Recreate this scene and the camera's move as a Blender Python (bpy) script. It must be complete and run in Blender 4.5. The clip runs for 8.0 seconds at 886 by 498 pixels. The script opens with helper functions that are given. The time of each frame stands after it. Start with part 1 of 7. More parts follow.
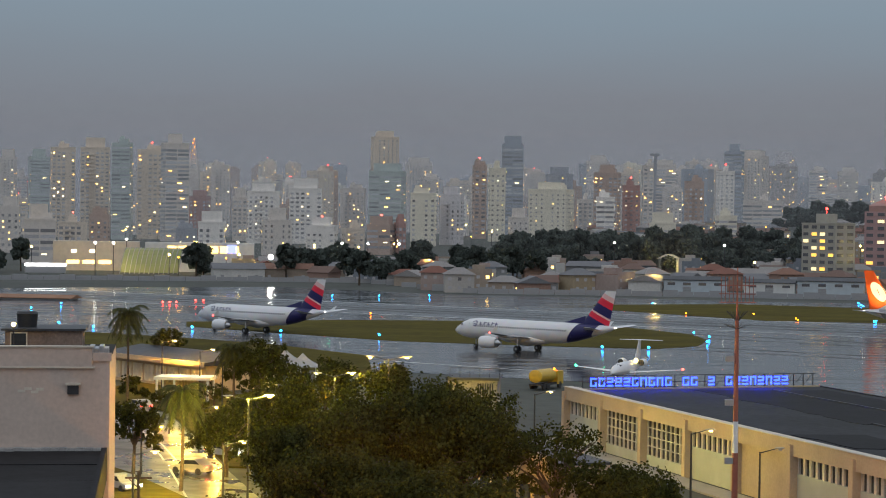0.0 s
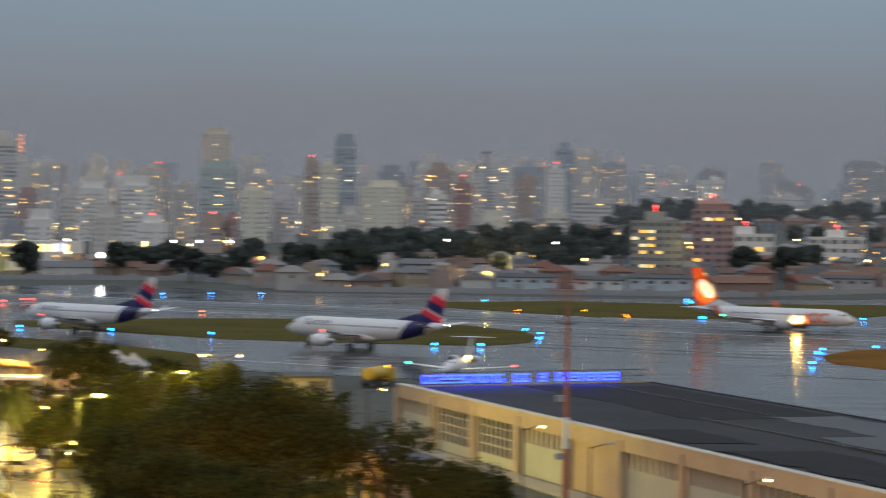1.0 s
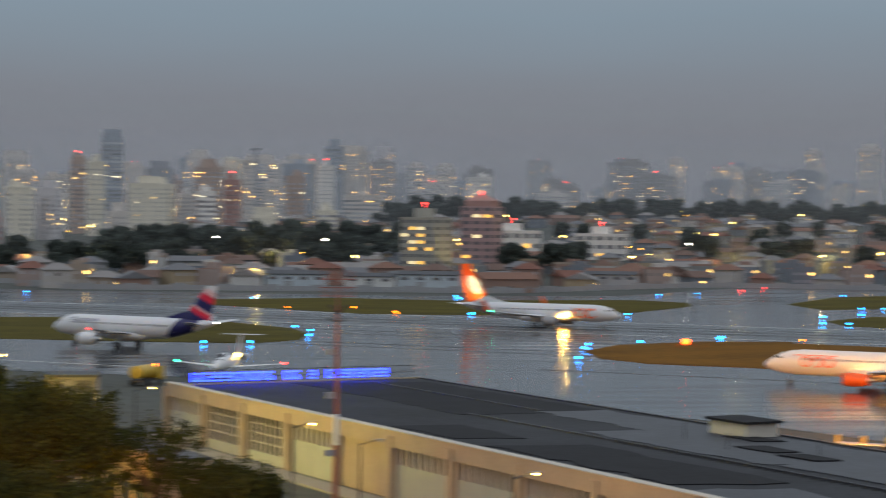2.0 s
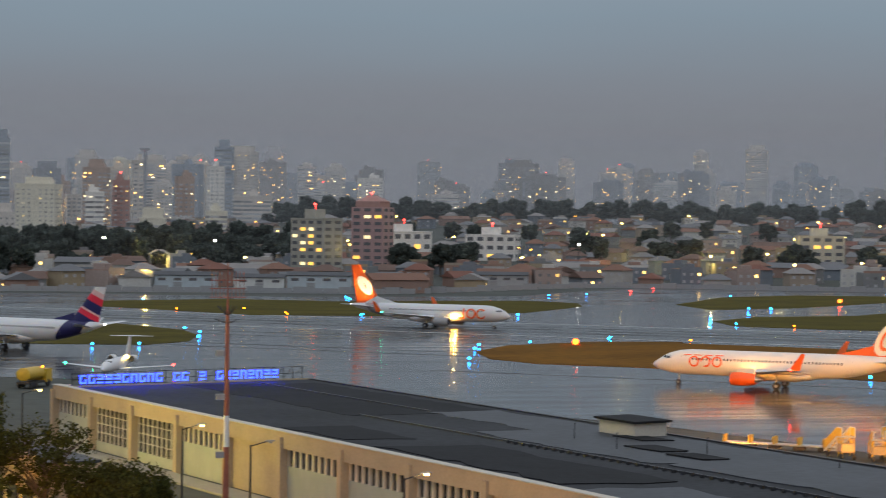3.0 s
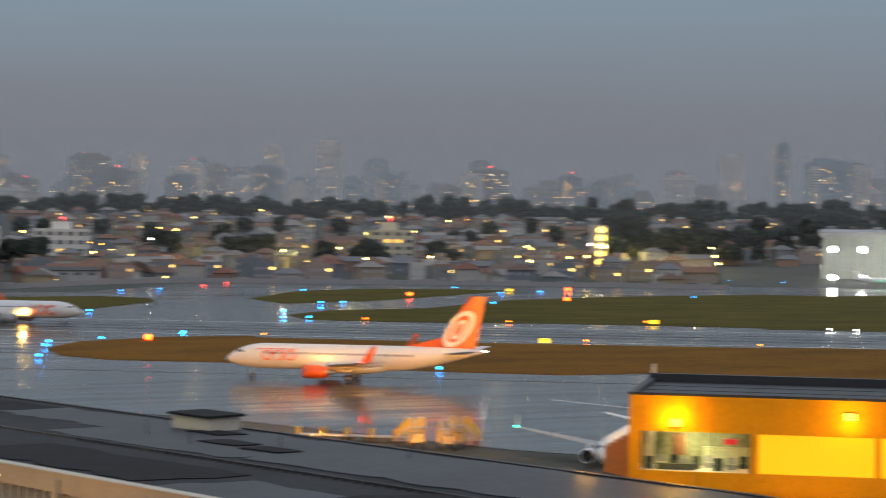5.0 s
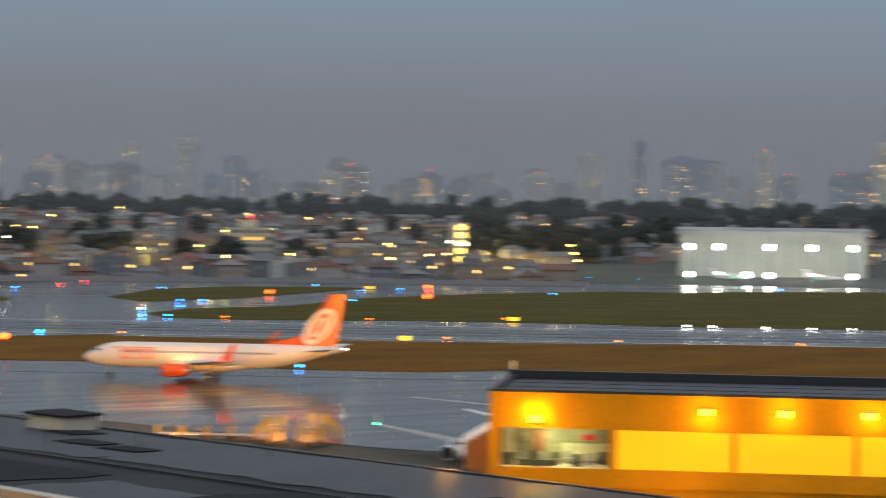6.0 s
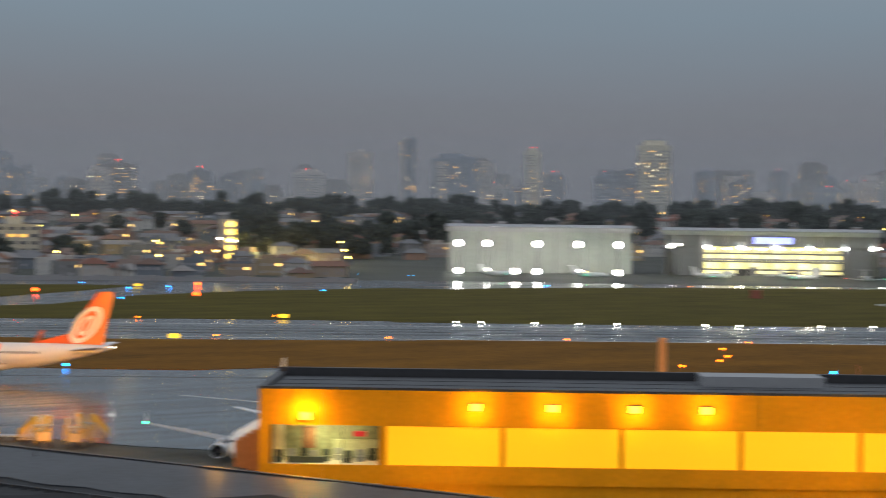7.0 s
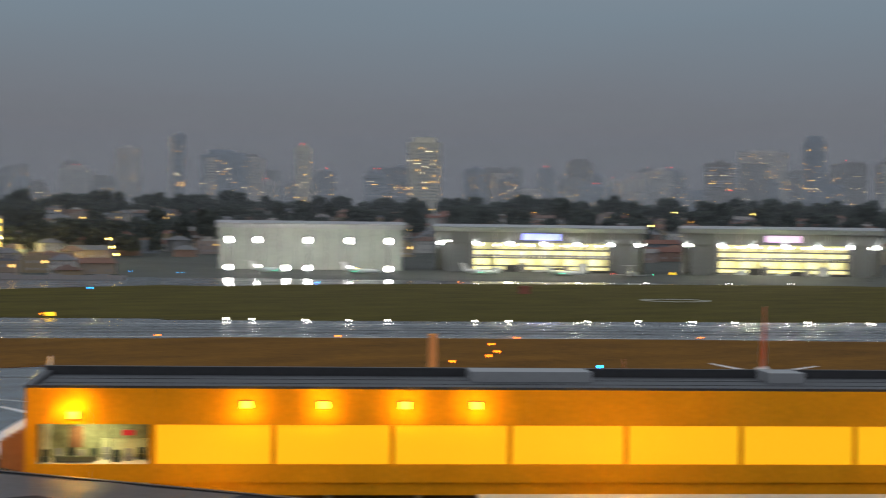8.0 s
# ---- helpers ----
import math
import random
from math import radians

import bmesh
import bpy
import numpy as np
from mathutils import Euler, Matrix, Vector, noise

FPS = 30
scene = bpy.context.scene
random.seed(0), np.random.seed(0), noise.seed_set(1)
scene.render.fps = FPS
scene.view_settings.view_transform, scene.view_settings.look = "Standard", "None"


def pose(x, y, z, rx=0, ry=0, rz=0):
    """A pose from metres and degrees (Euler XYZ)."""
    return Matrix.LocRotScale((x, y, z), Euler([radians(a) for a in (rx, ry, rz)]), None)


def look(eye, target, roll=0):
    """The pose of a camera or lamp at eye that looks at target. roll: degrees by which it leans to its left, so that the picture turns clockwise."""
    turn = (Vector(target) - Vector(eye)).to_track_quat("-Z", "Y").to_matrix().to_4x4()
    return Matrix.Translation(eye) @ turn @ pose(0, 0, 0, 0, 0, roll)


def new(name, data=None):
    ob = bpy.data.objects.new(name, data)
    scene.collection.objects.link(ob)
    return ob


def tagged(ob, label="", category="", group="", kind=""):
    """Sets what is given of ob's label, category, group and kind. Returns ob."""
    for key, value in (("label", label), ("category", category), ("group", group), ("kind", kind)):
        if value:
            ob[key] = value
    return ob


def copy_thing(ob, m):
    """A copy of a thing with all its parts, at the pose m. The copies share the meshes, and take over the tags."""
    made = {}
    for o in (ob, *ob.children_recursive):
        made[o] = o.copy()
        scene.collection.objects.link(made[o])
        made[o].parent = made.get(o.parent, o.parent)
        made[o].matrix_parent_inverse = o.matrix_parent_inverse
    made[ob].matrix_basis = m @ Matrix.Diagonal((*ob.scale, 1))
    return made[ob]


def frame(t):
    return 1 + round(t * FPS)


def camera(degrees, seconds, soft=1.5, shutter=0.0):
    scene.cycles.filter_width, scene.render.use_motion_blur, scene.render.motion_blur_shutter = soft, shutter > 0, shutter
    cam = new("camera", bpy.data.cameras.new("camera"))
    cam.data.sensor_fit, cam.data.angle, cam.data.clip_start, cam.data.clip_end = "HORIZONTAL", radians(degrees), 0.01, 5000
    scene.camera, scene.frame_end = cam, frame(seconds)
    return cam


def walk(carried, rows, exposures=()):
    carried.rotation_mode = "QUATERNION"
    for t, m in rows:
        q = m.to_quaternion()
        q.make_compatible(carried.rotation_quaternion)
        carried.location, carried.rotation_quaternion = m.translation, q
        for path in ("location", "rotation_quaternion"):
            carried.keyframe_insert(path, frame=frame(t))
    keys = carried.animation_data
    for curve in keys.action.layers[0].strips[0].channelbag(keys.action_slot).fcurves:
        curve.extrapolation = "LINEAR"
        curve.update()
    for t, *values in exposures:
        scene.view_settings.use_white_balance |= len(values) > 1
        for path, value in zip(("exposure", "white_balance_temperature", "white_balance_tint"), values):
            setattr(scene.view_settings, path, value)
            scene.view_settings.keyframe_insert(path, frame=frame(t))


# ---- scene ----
# A camera on a tripod at a lookout over an airport at dusk; it only pans to the right.
EYE = 23.8
ROLL = 0.733
cam = camera(25.03, 8.0, soft=1.0, shutter=0.95)
PAN = [
    (0.0, 0.0, -0.771), (0.2, 0.02, -0.771),
    (0.5, 1.522, -0.771),
    (1.0, 4.809, -0.779),
    (1.5, 8.100, -0.777),
    (2.0, 11.411, -0.786),
    (2.2, 12.731, -0.782),
    (3.3, 15.636, -0.710),
    (3.5, 16.957, -0.709),
    (4.0, 20.251, -0.720),
    (4.5, 23.548, -0.734),
    (4.7, 24.872, -0.730),
    (5.25, 28.48, -0.745), (5.42, 29.33, -0.752), (5.6, 29.415, -0.754),
    (5.8, 29.427, -0.754),
    (6.0, 30.773, -0.755),
    (6.5, 34.074, -0.760),
    (7.0, 37.363, -0.766),
    (7.5, 40.650, -0.779),
    (8.0, 43.940, -0.784),
]
walk(cam, [(t, pose(0, 0, EYE, 0, 0, -yaw) @ pose(0, 0, 0, 90 + pitch) @ pose(0, 0, 0, 0, 0, ROLL)) for t, yaw, pitch in PAN],
     exposures=[(0.0, 0.05), (6.5, -0.05), (8.0, -0.25)])

# ---- sky: even overcast at dusk, brighter overhead ----
world = bpy.data.worlds.new("sky")
scene.world = world
world.use_nodes = True
wn, wl = world.node_tree.nodes, world.node_tree.links
wn.clear()
w_out, w_bg, w_add = wn.new("ShaderNodeOutputWorld"), wn.new("ShaderNodeBackground"), wn.new("ShaderNodeAddShader")
w_sky, w_bg2 = wn.new("ShaderNodeTexSky"), wn.new("ShaderNodeBackground")
w_sky.sky_type, w_sky.sun_disc = "NISHITA", False
w_sky.sun_elevation, w_sky.sun_rotation = radians(4), radians(200)
w_co, w_sep, w_ramp = wn.new("ShaderNodeTexCoord"), wn.new("ShaderNodeSeparateXYZ"), wn.new("ShaderNodeValToRGB")
w_noise, w_mul, w_map = wn.new("ShaderNodeTexNoise"), wn.new("ShaderNodeMath"), wn.new("ShaderNodeMapping")
w_map.inputs["Scale"].default_value = (3, 3, 14)
w_noise.inputs["Scale"].default_value, w_noise.inputs["Detail"].default_value = 1.6, 3
w_mul.operation = "MULTIPLY_ADD"
w_mul.inputs[1].default_value = 0.022
ramp = w_ramp.color_ramp
ramp.elements[0].position, ramp.elements[0].color = 0.0, (0.169, 0.172, 0.194, 1)
ramp.elements[1].position, ramp.elements[1].color = 1.0, (0.62, 0.66, 0.72, 1)
for place, colour in ((0.02, (0.176, 0.180, 0.206, 1)), (0.06, (0.195, 0.211, 0.245, 1)), (0.105, (0.215, 0.275, 0.335, 1)), (0.3, (0.42, 0.47, 0.53, 1))):
    e = ramp.elements.new(place)
    e.color = colour
w_bg.inputs["Strength"].default_value, w_bg2.inputs["Strength"].default_value = 1.0, 0.002
wl.new(w_co.outputs["Generated"], w_sep.inputs[0])
wl.new(w_co.outputs["Generated"], w_map.inputs["Vector"])
wl.new(w_map.outputs[0], w_noise.inputs["Vector"])
wl.new(w_noise.outputs[0], w_mul.inputs[0])
wl.new(w_sep.outputs["Z"], w_mul.inputs[2])
w_sub = wn.new("ShaderNodeMath")
w_sub.operation = "SUBTRACT"
w_sub.inputs[1].default_value = 0.011
wl.new(w_mul.outputs[0], w_sub.inputs[0])
wl.new(w_sub.outputs[0], w_ramp.inputs[0])
wl.new(w_ramp.outputs[0], w_bg.inputs["Color"])
wl.new(w_sky.outputs[0], w_bg2.inputs["Color"])
wl.new(w_bg.outputs[0], w_add.inputs[0])
wl.new(w_bg2.outputs[0], w_add.inputs[1])
wl.new(w_add.outputs[0], w_out.inputs["Surface"])

sun = new("sun", bpy.data.lights.new("sun", "SUN"))
sun.data.energy, sun.data.angle, sun.data.color = 0.25, radians(60), (0.85, 0.92, 1.0)
sun.matrix_world = look((0, -40, 120), (30, 60, 0))


def lamp(name, place, watts, colour, size=0.3, target=None, cone=120):
    """A small real lamp: a point, or a spot that shines at target."""
    data = bpy.data.lights.new(name, "SPOT" if target else "POINT")
    data.energy, data.color, data.shadow_soft_size = watts, colour, size
    ob = new(name, data)
    if target:
        data.spot_size, data.spot_blend = radians(cone), 0.6
        ob.matrix_world = look(place, target)
    else:
        ob.matrix_world = pose(*place)
    return ob


# ---- materials ----
def mat(name, colour, rough=0.7, metal=0.0, vary=0.25, scale=2.0, bump=0.1, fine=12.0, spec=0.5, per_piece=0.0, stretch=(1, 1, 1)):
    """A surface with two scales of variation and a fine relief."""
    m = bpy.data.materials.new(name)
    m.use_nodes = True
    n, k = m.node_tree.nodes, m.node_tree.links
    b = n["Principled BSDF"]
    b.inputs["Roughness"].default_value, b.inputs["Metallic"].default_value = rough, metal
    b.inputs["Specular IOR Level"].default_value = spec
    co, mp = n.new("ShaderNodeTexCoord"), n.new("ShaderNodeMapping")
    mp.inputs["Scale"].default_value = stretch
    k.new(co.outputs["Object"], mp.inputs["Vector"])
    big, small = n.new("ShaderNodeTexNoise"), n.new("ShaderNodeTexNoise")
    big.inputs["Scale"].default_value, big.inputs["Detail"].default_value = scale, 4
    small.inputs["Scale"].default_value, small.inputs["Detail"].default_value = fine, 3
    for t in (big, small):
        k.new(mp.outputs[0], t.inputs["Vector"])
    mix = n.new("ShaderNodeMath")
    mix.operation = "ADD"
    k.new(big.outputs[0], mix.inputs[0])
    k.new(small.outputs[0], mix.inputs[1])
    span = n.new("ShaderNodeMapRange")
    span.inputs["From Min"].default_value, span.inputs["From Max"].default_value = 0.6, 1.4
    span.inputs["To Min"].default_value, span.inputs["To Max"].default_value = 1 - vary, 1 + vary
    k.new(mix.outputs[0], span.inputs["Value"])
    value = span.outputs[0]
    if per_piece:
        info, pr = n.new("ShaderNodeNewGeometry"), n.new("ShaderNodeMapRange")
        pr.inputs["To Min"].default_value, pr.inputs["To Max"].default_value = 1 - per_piece, 1 + per_piece
        k.new(info.outputs["Random Per Island"], pr.inputs["Value"])
        mm = n.new("ShaderNodeMath")
        mm.operation = "MULTIPLY"
        k.new(value, mm.inputs[0])
        k.new(pr.outputs[0], mm.inputs[1])
        value = mm.outputs[0]
    scaled = n.new("ShaderNodeVectorMath")
    scaled.operation = "SCALE"
    scaled.inputs[0].default_value = colour
    k.new(value, scaled.inputs["Scale"])
    k.new(scaled.outputs[0], b.inputs["Base Color"])
    if bump:
        bp = n.new("ShaderNodeBump")
        bp.inputs["Strength"].default_value, bp.inputs["Distance"].default_value = bump, 0.05
        k.new(mix.outputs[0], bp.inputs["Height"])
        k.new(bp.outputs[0], b.inputs["Normal"])
    return m


def glow(name, colour, strength):
    """The lit face of a lamp or a lit window."""
    m = bpy.data.materials.new(name)
    m.use_nodes = True
    b = m.node_tree.nodes["Principled BSDF"]
    b.inputs["Base Color"].default_value = (*colour, 1)
    b.inputs["Emission Color"].default_value = (*colour, 1)
    b.inputs["Emission Strength"].default_value = strength
    b.inputs["Roughness"].default_value = 0.4
    return m


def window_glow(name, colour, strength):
    """Lit windows and glowing wall panels: each one brighter or dimmer than the next."""
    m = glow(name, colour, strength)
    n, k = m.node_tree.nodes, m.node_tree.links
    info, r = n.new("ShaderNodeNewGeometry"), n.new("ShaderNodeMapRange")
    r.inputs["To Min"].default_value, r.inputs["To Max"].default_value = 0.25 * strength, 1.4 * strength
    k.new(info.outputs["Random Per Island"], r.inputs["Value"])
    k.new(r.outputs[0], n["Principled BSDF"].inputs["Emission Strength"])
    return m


def wet(name, colour, low, high, streak=(0.02, 0.25, 1), bump=0.14):
    """Wet paving: puddles and drier streaks along the runway's direction."""
    m = mat(name, colour, 0.2, 0, 0.55, 0.05, bump, 0.7, 0.42, stretch=streak)
    n, k = m.node_tree.nodes, m.node_tree.links
    turn = n["Mapping"]
    turn.inputs["Rotation"].default_value = (0, 0, radians(36))
    tex, span = n.new("ShaderNodeTexNoise"), n.new("ShaderNodeMapRange")
    tex.inputs["Scale"].default_value, tex.inputs["Detail"].default_value = 0.9, 5
    k.new(turn.outputs[0], tex.inputs["Vector"])
    span.inputs["From Min"].default_value, span.inputs["From Max"].default_value = 0.35, 0.65
    span.inputs["To Min"].default_value, span.inputs["To Max"].default_value = low, high
    k.new(tex.outputs[0], span.inputs["Value"])
    k.new(span.outputs[0], n["Principled BSDF"].inputs["Roughness"])
    return m


def leafy(m, share=0.45):
    """Lets light through thin leaves."""
    n, k = m.node_tree.nodes, m.node_tree.links
    out, b = n["Material Output"], n["Principled BSDF"]
    thin, mix = n.new("ShaderNodeBsdfTranslucent"), n.new("ShaderNodeMixShader")
    mix.inputs[0].default_value = share
    k.new(b.inputs["Base Color"].links[0].from_socket, thin.inputs["Color"])
    k.new(b.outputs[0], mix.inputs[1])
    k.new(thin.outputs[0], mix.inputs[2])
    k.new(mix.outputs[0], out.inputs["Surface"])
    return m


EARTH = mat("earth", (0.06, 0.065, 0.055), 0.9, vary=0.4, scale=0.03, fine=0.4, bump=0.0)
ASPHALT = wet("wet_asphalt", (0.042, 0.044, 0.05), 0.06, 0.26, bump=0.07)
CONCRETE = wet("wet_concrete", (0.13, 0.13, 0.135), 0.12, 0.35)
# the sodium floodlights' orange is put into this grass colour
GRASS_SODIUM = mat("dry_brown_grass", (0.17, 0.076, 0.008), 0.95, vary=0.5, scale=0.08, fine=0.9, bump=0.3, stretch=(0.5, 1, 1), spec=0.1)
GRASS = mat("wet_grass", (0.084, 0.068, 0.01), 0.95, spec=0.1, vary=0.5, scale=0.08, fine=0.9, bump=0.3, stretch=(0.5, 1, 1))
PAINT_W = mat("white_paint", (0.75, 0.76, 0.78), 0.35, vary=0.06, scale=0.6, bump=0.0, spec=0.5)
PAINT_LINE = mat("road_marking", (0.6, 0.6, 0.58), 0.5, vary=0.3, scale=1.0, bump=0.0)
INDIGO = mat("indigo_paint", (0.022, 0.02, 0.12), 0.3, vary=0.1, bump=0.0)
CORAL = mat("coral_paint", (0.75, 0.03, 0.06), 0.3, vary=0.1, bump=0.0)
PALE = mat("pale_red_paint", (0.75, 0.55, 0.55), 0.3, vary=0.1, bump=0.0)
ORANGE = mat("orange_paint", (0.85, 0.13, 0.015), 0.3, vary=0.08, bump=0.0)
GREY_P = mat("grey_paint", (0.33, 0.33, 0.34), 0.4, vary=0.1, bump=0.0)
METAL = mat("bare_metal", (0.55, 0.56, 0.58), 0.3, 0.9, vary=0.15, bump=0.0)
DARK = mat("dark_rubber", (0.025, 0.025, 0.028), 0.6, vary=0.2, bump=0.0)
GLASS_D = mat("dark_glass", (0.03, 0.035, 0.045), 0.08, vary=0.2, bump=0.0, spec=0.8)
CREAM = mat("cream_render", (0.46, 0.36, 0.25), 0.85, vary=0.14, scale=0.35, fine=5, bump=0.12)
BEIGE = mat("beige_render", (0.6, 0.55, 0.47), 0.9, vary=0.14, scale=0.35, fine=5, bump=0.12)
FELT = mat("roofing_felt", (0.026, 0.027, 0.031), 0.7, vary=0.6, scale=0.12, fine=1.4, bump=0.15, spec=0.22)
FELT_D = mat("dark_roofing_felt", (0.018, 0.018, 0.02), 0.75, vary=0.4, scale=0.3, fine=2, bump=0.2, spec=0.15)
FELT_L = mat("wet_roof_sheet", (0.046, 0.049, 0.057), 0.5, vary=0.45, scale=0.15, fine=1.2, bump=0.1, spec=0.35)
STEEL_D = mat("dark_steel", (0.06, 0.06, 0.065), 0.5, 0.6, vary=0.2, bump=0.0)
RUST = mat("red_mast_paint", (0.33, 0.11, 0.075), 0.6, vary=0.25, scale=1.5, bump=0.05)
BARK = mat("bark", (0.09, 0.065, 0.045), 0.95, vary=0.4, scale=3, bump=0.4)
LEAF = leafy(mat("leaf", (0.064, 0.066, 0.014), 0.85, vary=0.35, scale=0.5, fine=4, bump=0.0, spec=0.2, per_piece=0.5))
LEAF_D = leafy(mat("dark_leaf", (0.1, 0.12, 0.105), 0.9, vary=0.3, scale=0.1, fine=1, bump=0.0, per_piece=0.5))
PALM = leafy(mat("palm_leaf", (0.055, 0.06, 0.012), 0.7, vary=0.3, bump=0.0, per_piece=0.4))
YELLOW = mat("yellow_panel", (0.74, 0.33, 0.008), 0.75, vary=0.16, scale=0.3, fine=3, bump=0.06, spec=0.12)
YELLOW_T = mat("yellow_truck_paint", (0.62, 0.4, 0.04), 0.4, vary=0.1, bump=0.0)
L_WHITE = glow("white_lamp", (1.0, 0.95, 0.8), 20)
L_WARM = glow("warm_lamp", (1.0, 0.64, 0.12), 26)
L_HALL = glow("soft_sodium_lamp", (1.0, 0.5, 0.03), 5.0)
L_SODIUM = glow("sodium_lamp", (1.0, 0.42, 0.04), 10)
L_BLUE = glow("blue_lamp", (0.01, 0.28, 1.0), 18)
L_RED = glow("red_lamp", (1.0, 0.04, 0.03), 14)
L_AMBER = glow("amber_lamp", (1.0, 0.18, 0.005), 13)
L_GREEN = glow("green_lamp", (0.03, 1.0, 0.4), 13)
L_SIGN = glow("blue_letter", (0.013, 0.032, 1.0), 12)
WIN_Y = window_glow("yellow_window", (1.0, 0.55, 0.1), 1.1)
WIN_W = window_glow("white_window", (1.0, 0.8, 0.42), 0.9)


# ---- building blocks ----
def box(bm, x0, y0, z0, x1, y1, z1, m=None):
    """A box between two corners; m moves it."""
    v = [bm.verts.new((x, y, z)) for x in (x0, x1) for y in (y0, y1) for z in (z0, z1)]
    for f in ((0, 1, 3, 2), (4, 6, 7, 5), (0, 4, 5, 1), (2, 3, 7, 6), (0, 2, 6, 4), (1, 5, 7, 3)):
        bm.faces.new([v[i] for i in f])
    if m:
        for p in v:
            p.co = m @ p.co
    return v


def tube(bm, a, b, ra, rb=None, sides=8):
    """A tapered bar from a to b."""
    a, b = Vector(a), Vector(b)
    rb = ra if rb is None else rb
    q = (b - a).to_track_quat("Z", "Y")
    rings = []
    for c, r in ((a, ra), (b, rb)):
        rings.append([bm.verts.new(c + q @ Vector((r * math.cos(2 * math.pi * i / sides), r * math.sin(2 * math.pi * i / sides), 0))) for i in range(sides)])
    for i in range(sides):
        j = (i + 1) % sides
        bm.faces.new((rings[0][i], rings[0][j], rings[1][j], rings[1][i]))
    bm.faces.new(rings[0][::-1])
    bm.faces.new(rings[1])


def loft(bm, rings, caps=True):
    """A skin over rings of points of equal count."""
    vs = [[bm.verts.new(p) for p in r] for r in rings]
    for a, b in zip(vs, vs[1:]):
        for i in range(len(a)):
            j = (i + 1) % len(a)
            bm.faces.new((a[i], a[j], b[j], b[i]))
    if caps:
        bm.faces.new(vs[0][::-1])
        bm.faces.new(vs[-1])


def slab(bm, points, z0, z1):
    """A flat plate over an outline in the plan."""
    low = [bm.verts.new((x, y, z0)) for x, y in points]
    top = [bm.verts.new((x, y, z1)) for x, y in points]
    bm.faces.new(top)
    bm.faces.new(low[::-1])
    for i in range(len(low)):
        j = (i + 1) % len(low)
        bm.faces.new((low[i], low[j], top[j], top[i]))


def mesh_of(name, bm, material, smooth=False):
    bmesh.ops.recalc_face_normals(bm, faces=bm.faces[:])
    me = bpy.data.meshes.new(name)
    bm.to_mesh(me)
    bm.free()
    me.materials.append(material)
    if smooth:
        me.shade_smooth()
        me.set_sharp_from_angle(angle=radians(40))
    return me


def part(name, bm, material, parent, label="", smooth=False):
    ob = new(name, bm if isinstance(bm, bpy.types.Mesh) else mesh_of(name, bm, material, smooth))
    ob.parent = parent
    if label:
        tagged(ob, label)
    return ob


def thing(name, m, label, category, group="", kind=""):
    ob = new(name)
    ob.matrix_basis = m
    return tagged(ob, label, category, group, kind)


def solid(name, bm, material, label, category, kind="", group="", smooth=False):
    return tagged(new(name, mesh_of(name, bm, material, smooth)), label, category, group, kind)


def B():
    return bmesh.new()


def facing(x, y, bearing, z=0.0):
    """A pose at (x, y) whose +x axis points along a compass bearing (degrees, clockwise from +y)."""
    return pose(x, y, z, 0, 0, 90 - bearing)


RUNWAY = 126.0  # the runway's bearing


def land(x, y):
    """The land's height: level at the airport, rising gently beyond it."""
    r, bearing = math.hypot(x, y), math.degrees(math.atan2(x, y))
    if y < 0 and abs(bearing) > 90:
        return -0.06
    s = min(max((r - 800) / 750, 0), 1)
    high = 8 + 17 * min(max((bearing + 4) / 16, 0), 1)
    return -0.06 + high * s * s * (3 - 2 * s)
# ---- ground and airfield ----
bm = B()
radii = [0, 60, 120, 200, 300, 450, 650, 800, 870, 940, 1010, 1080, 1160, 1240, 1330, 1420, 1520, 1700, 2100, 2800, 3600, 4600]
grid = []
for r in radii:
    grid.append([bm.verts.new((r * math.sin(a), r * math.cos(a), land(r * math.sin(a), r * math.cos(a)))) for a in (2 * math.pi * i / 180 for i in range(180))] if r else [bm.verts.new((0, 0, -0.06))])
for i in range(180):
    j = (i + 1) % 180
    bm.faces.new((grid[0][0], grid[1][j], grid[1][i]))
    for a, b in zip(grid[1:], grid[2:]):
        bm.faces.new((a[i], a[j], b[j], b[i]))
solid("ground", bm, EARTH, "dark earth and streets of the city, rising beyond the airport", "ground", "structure")


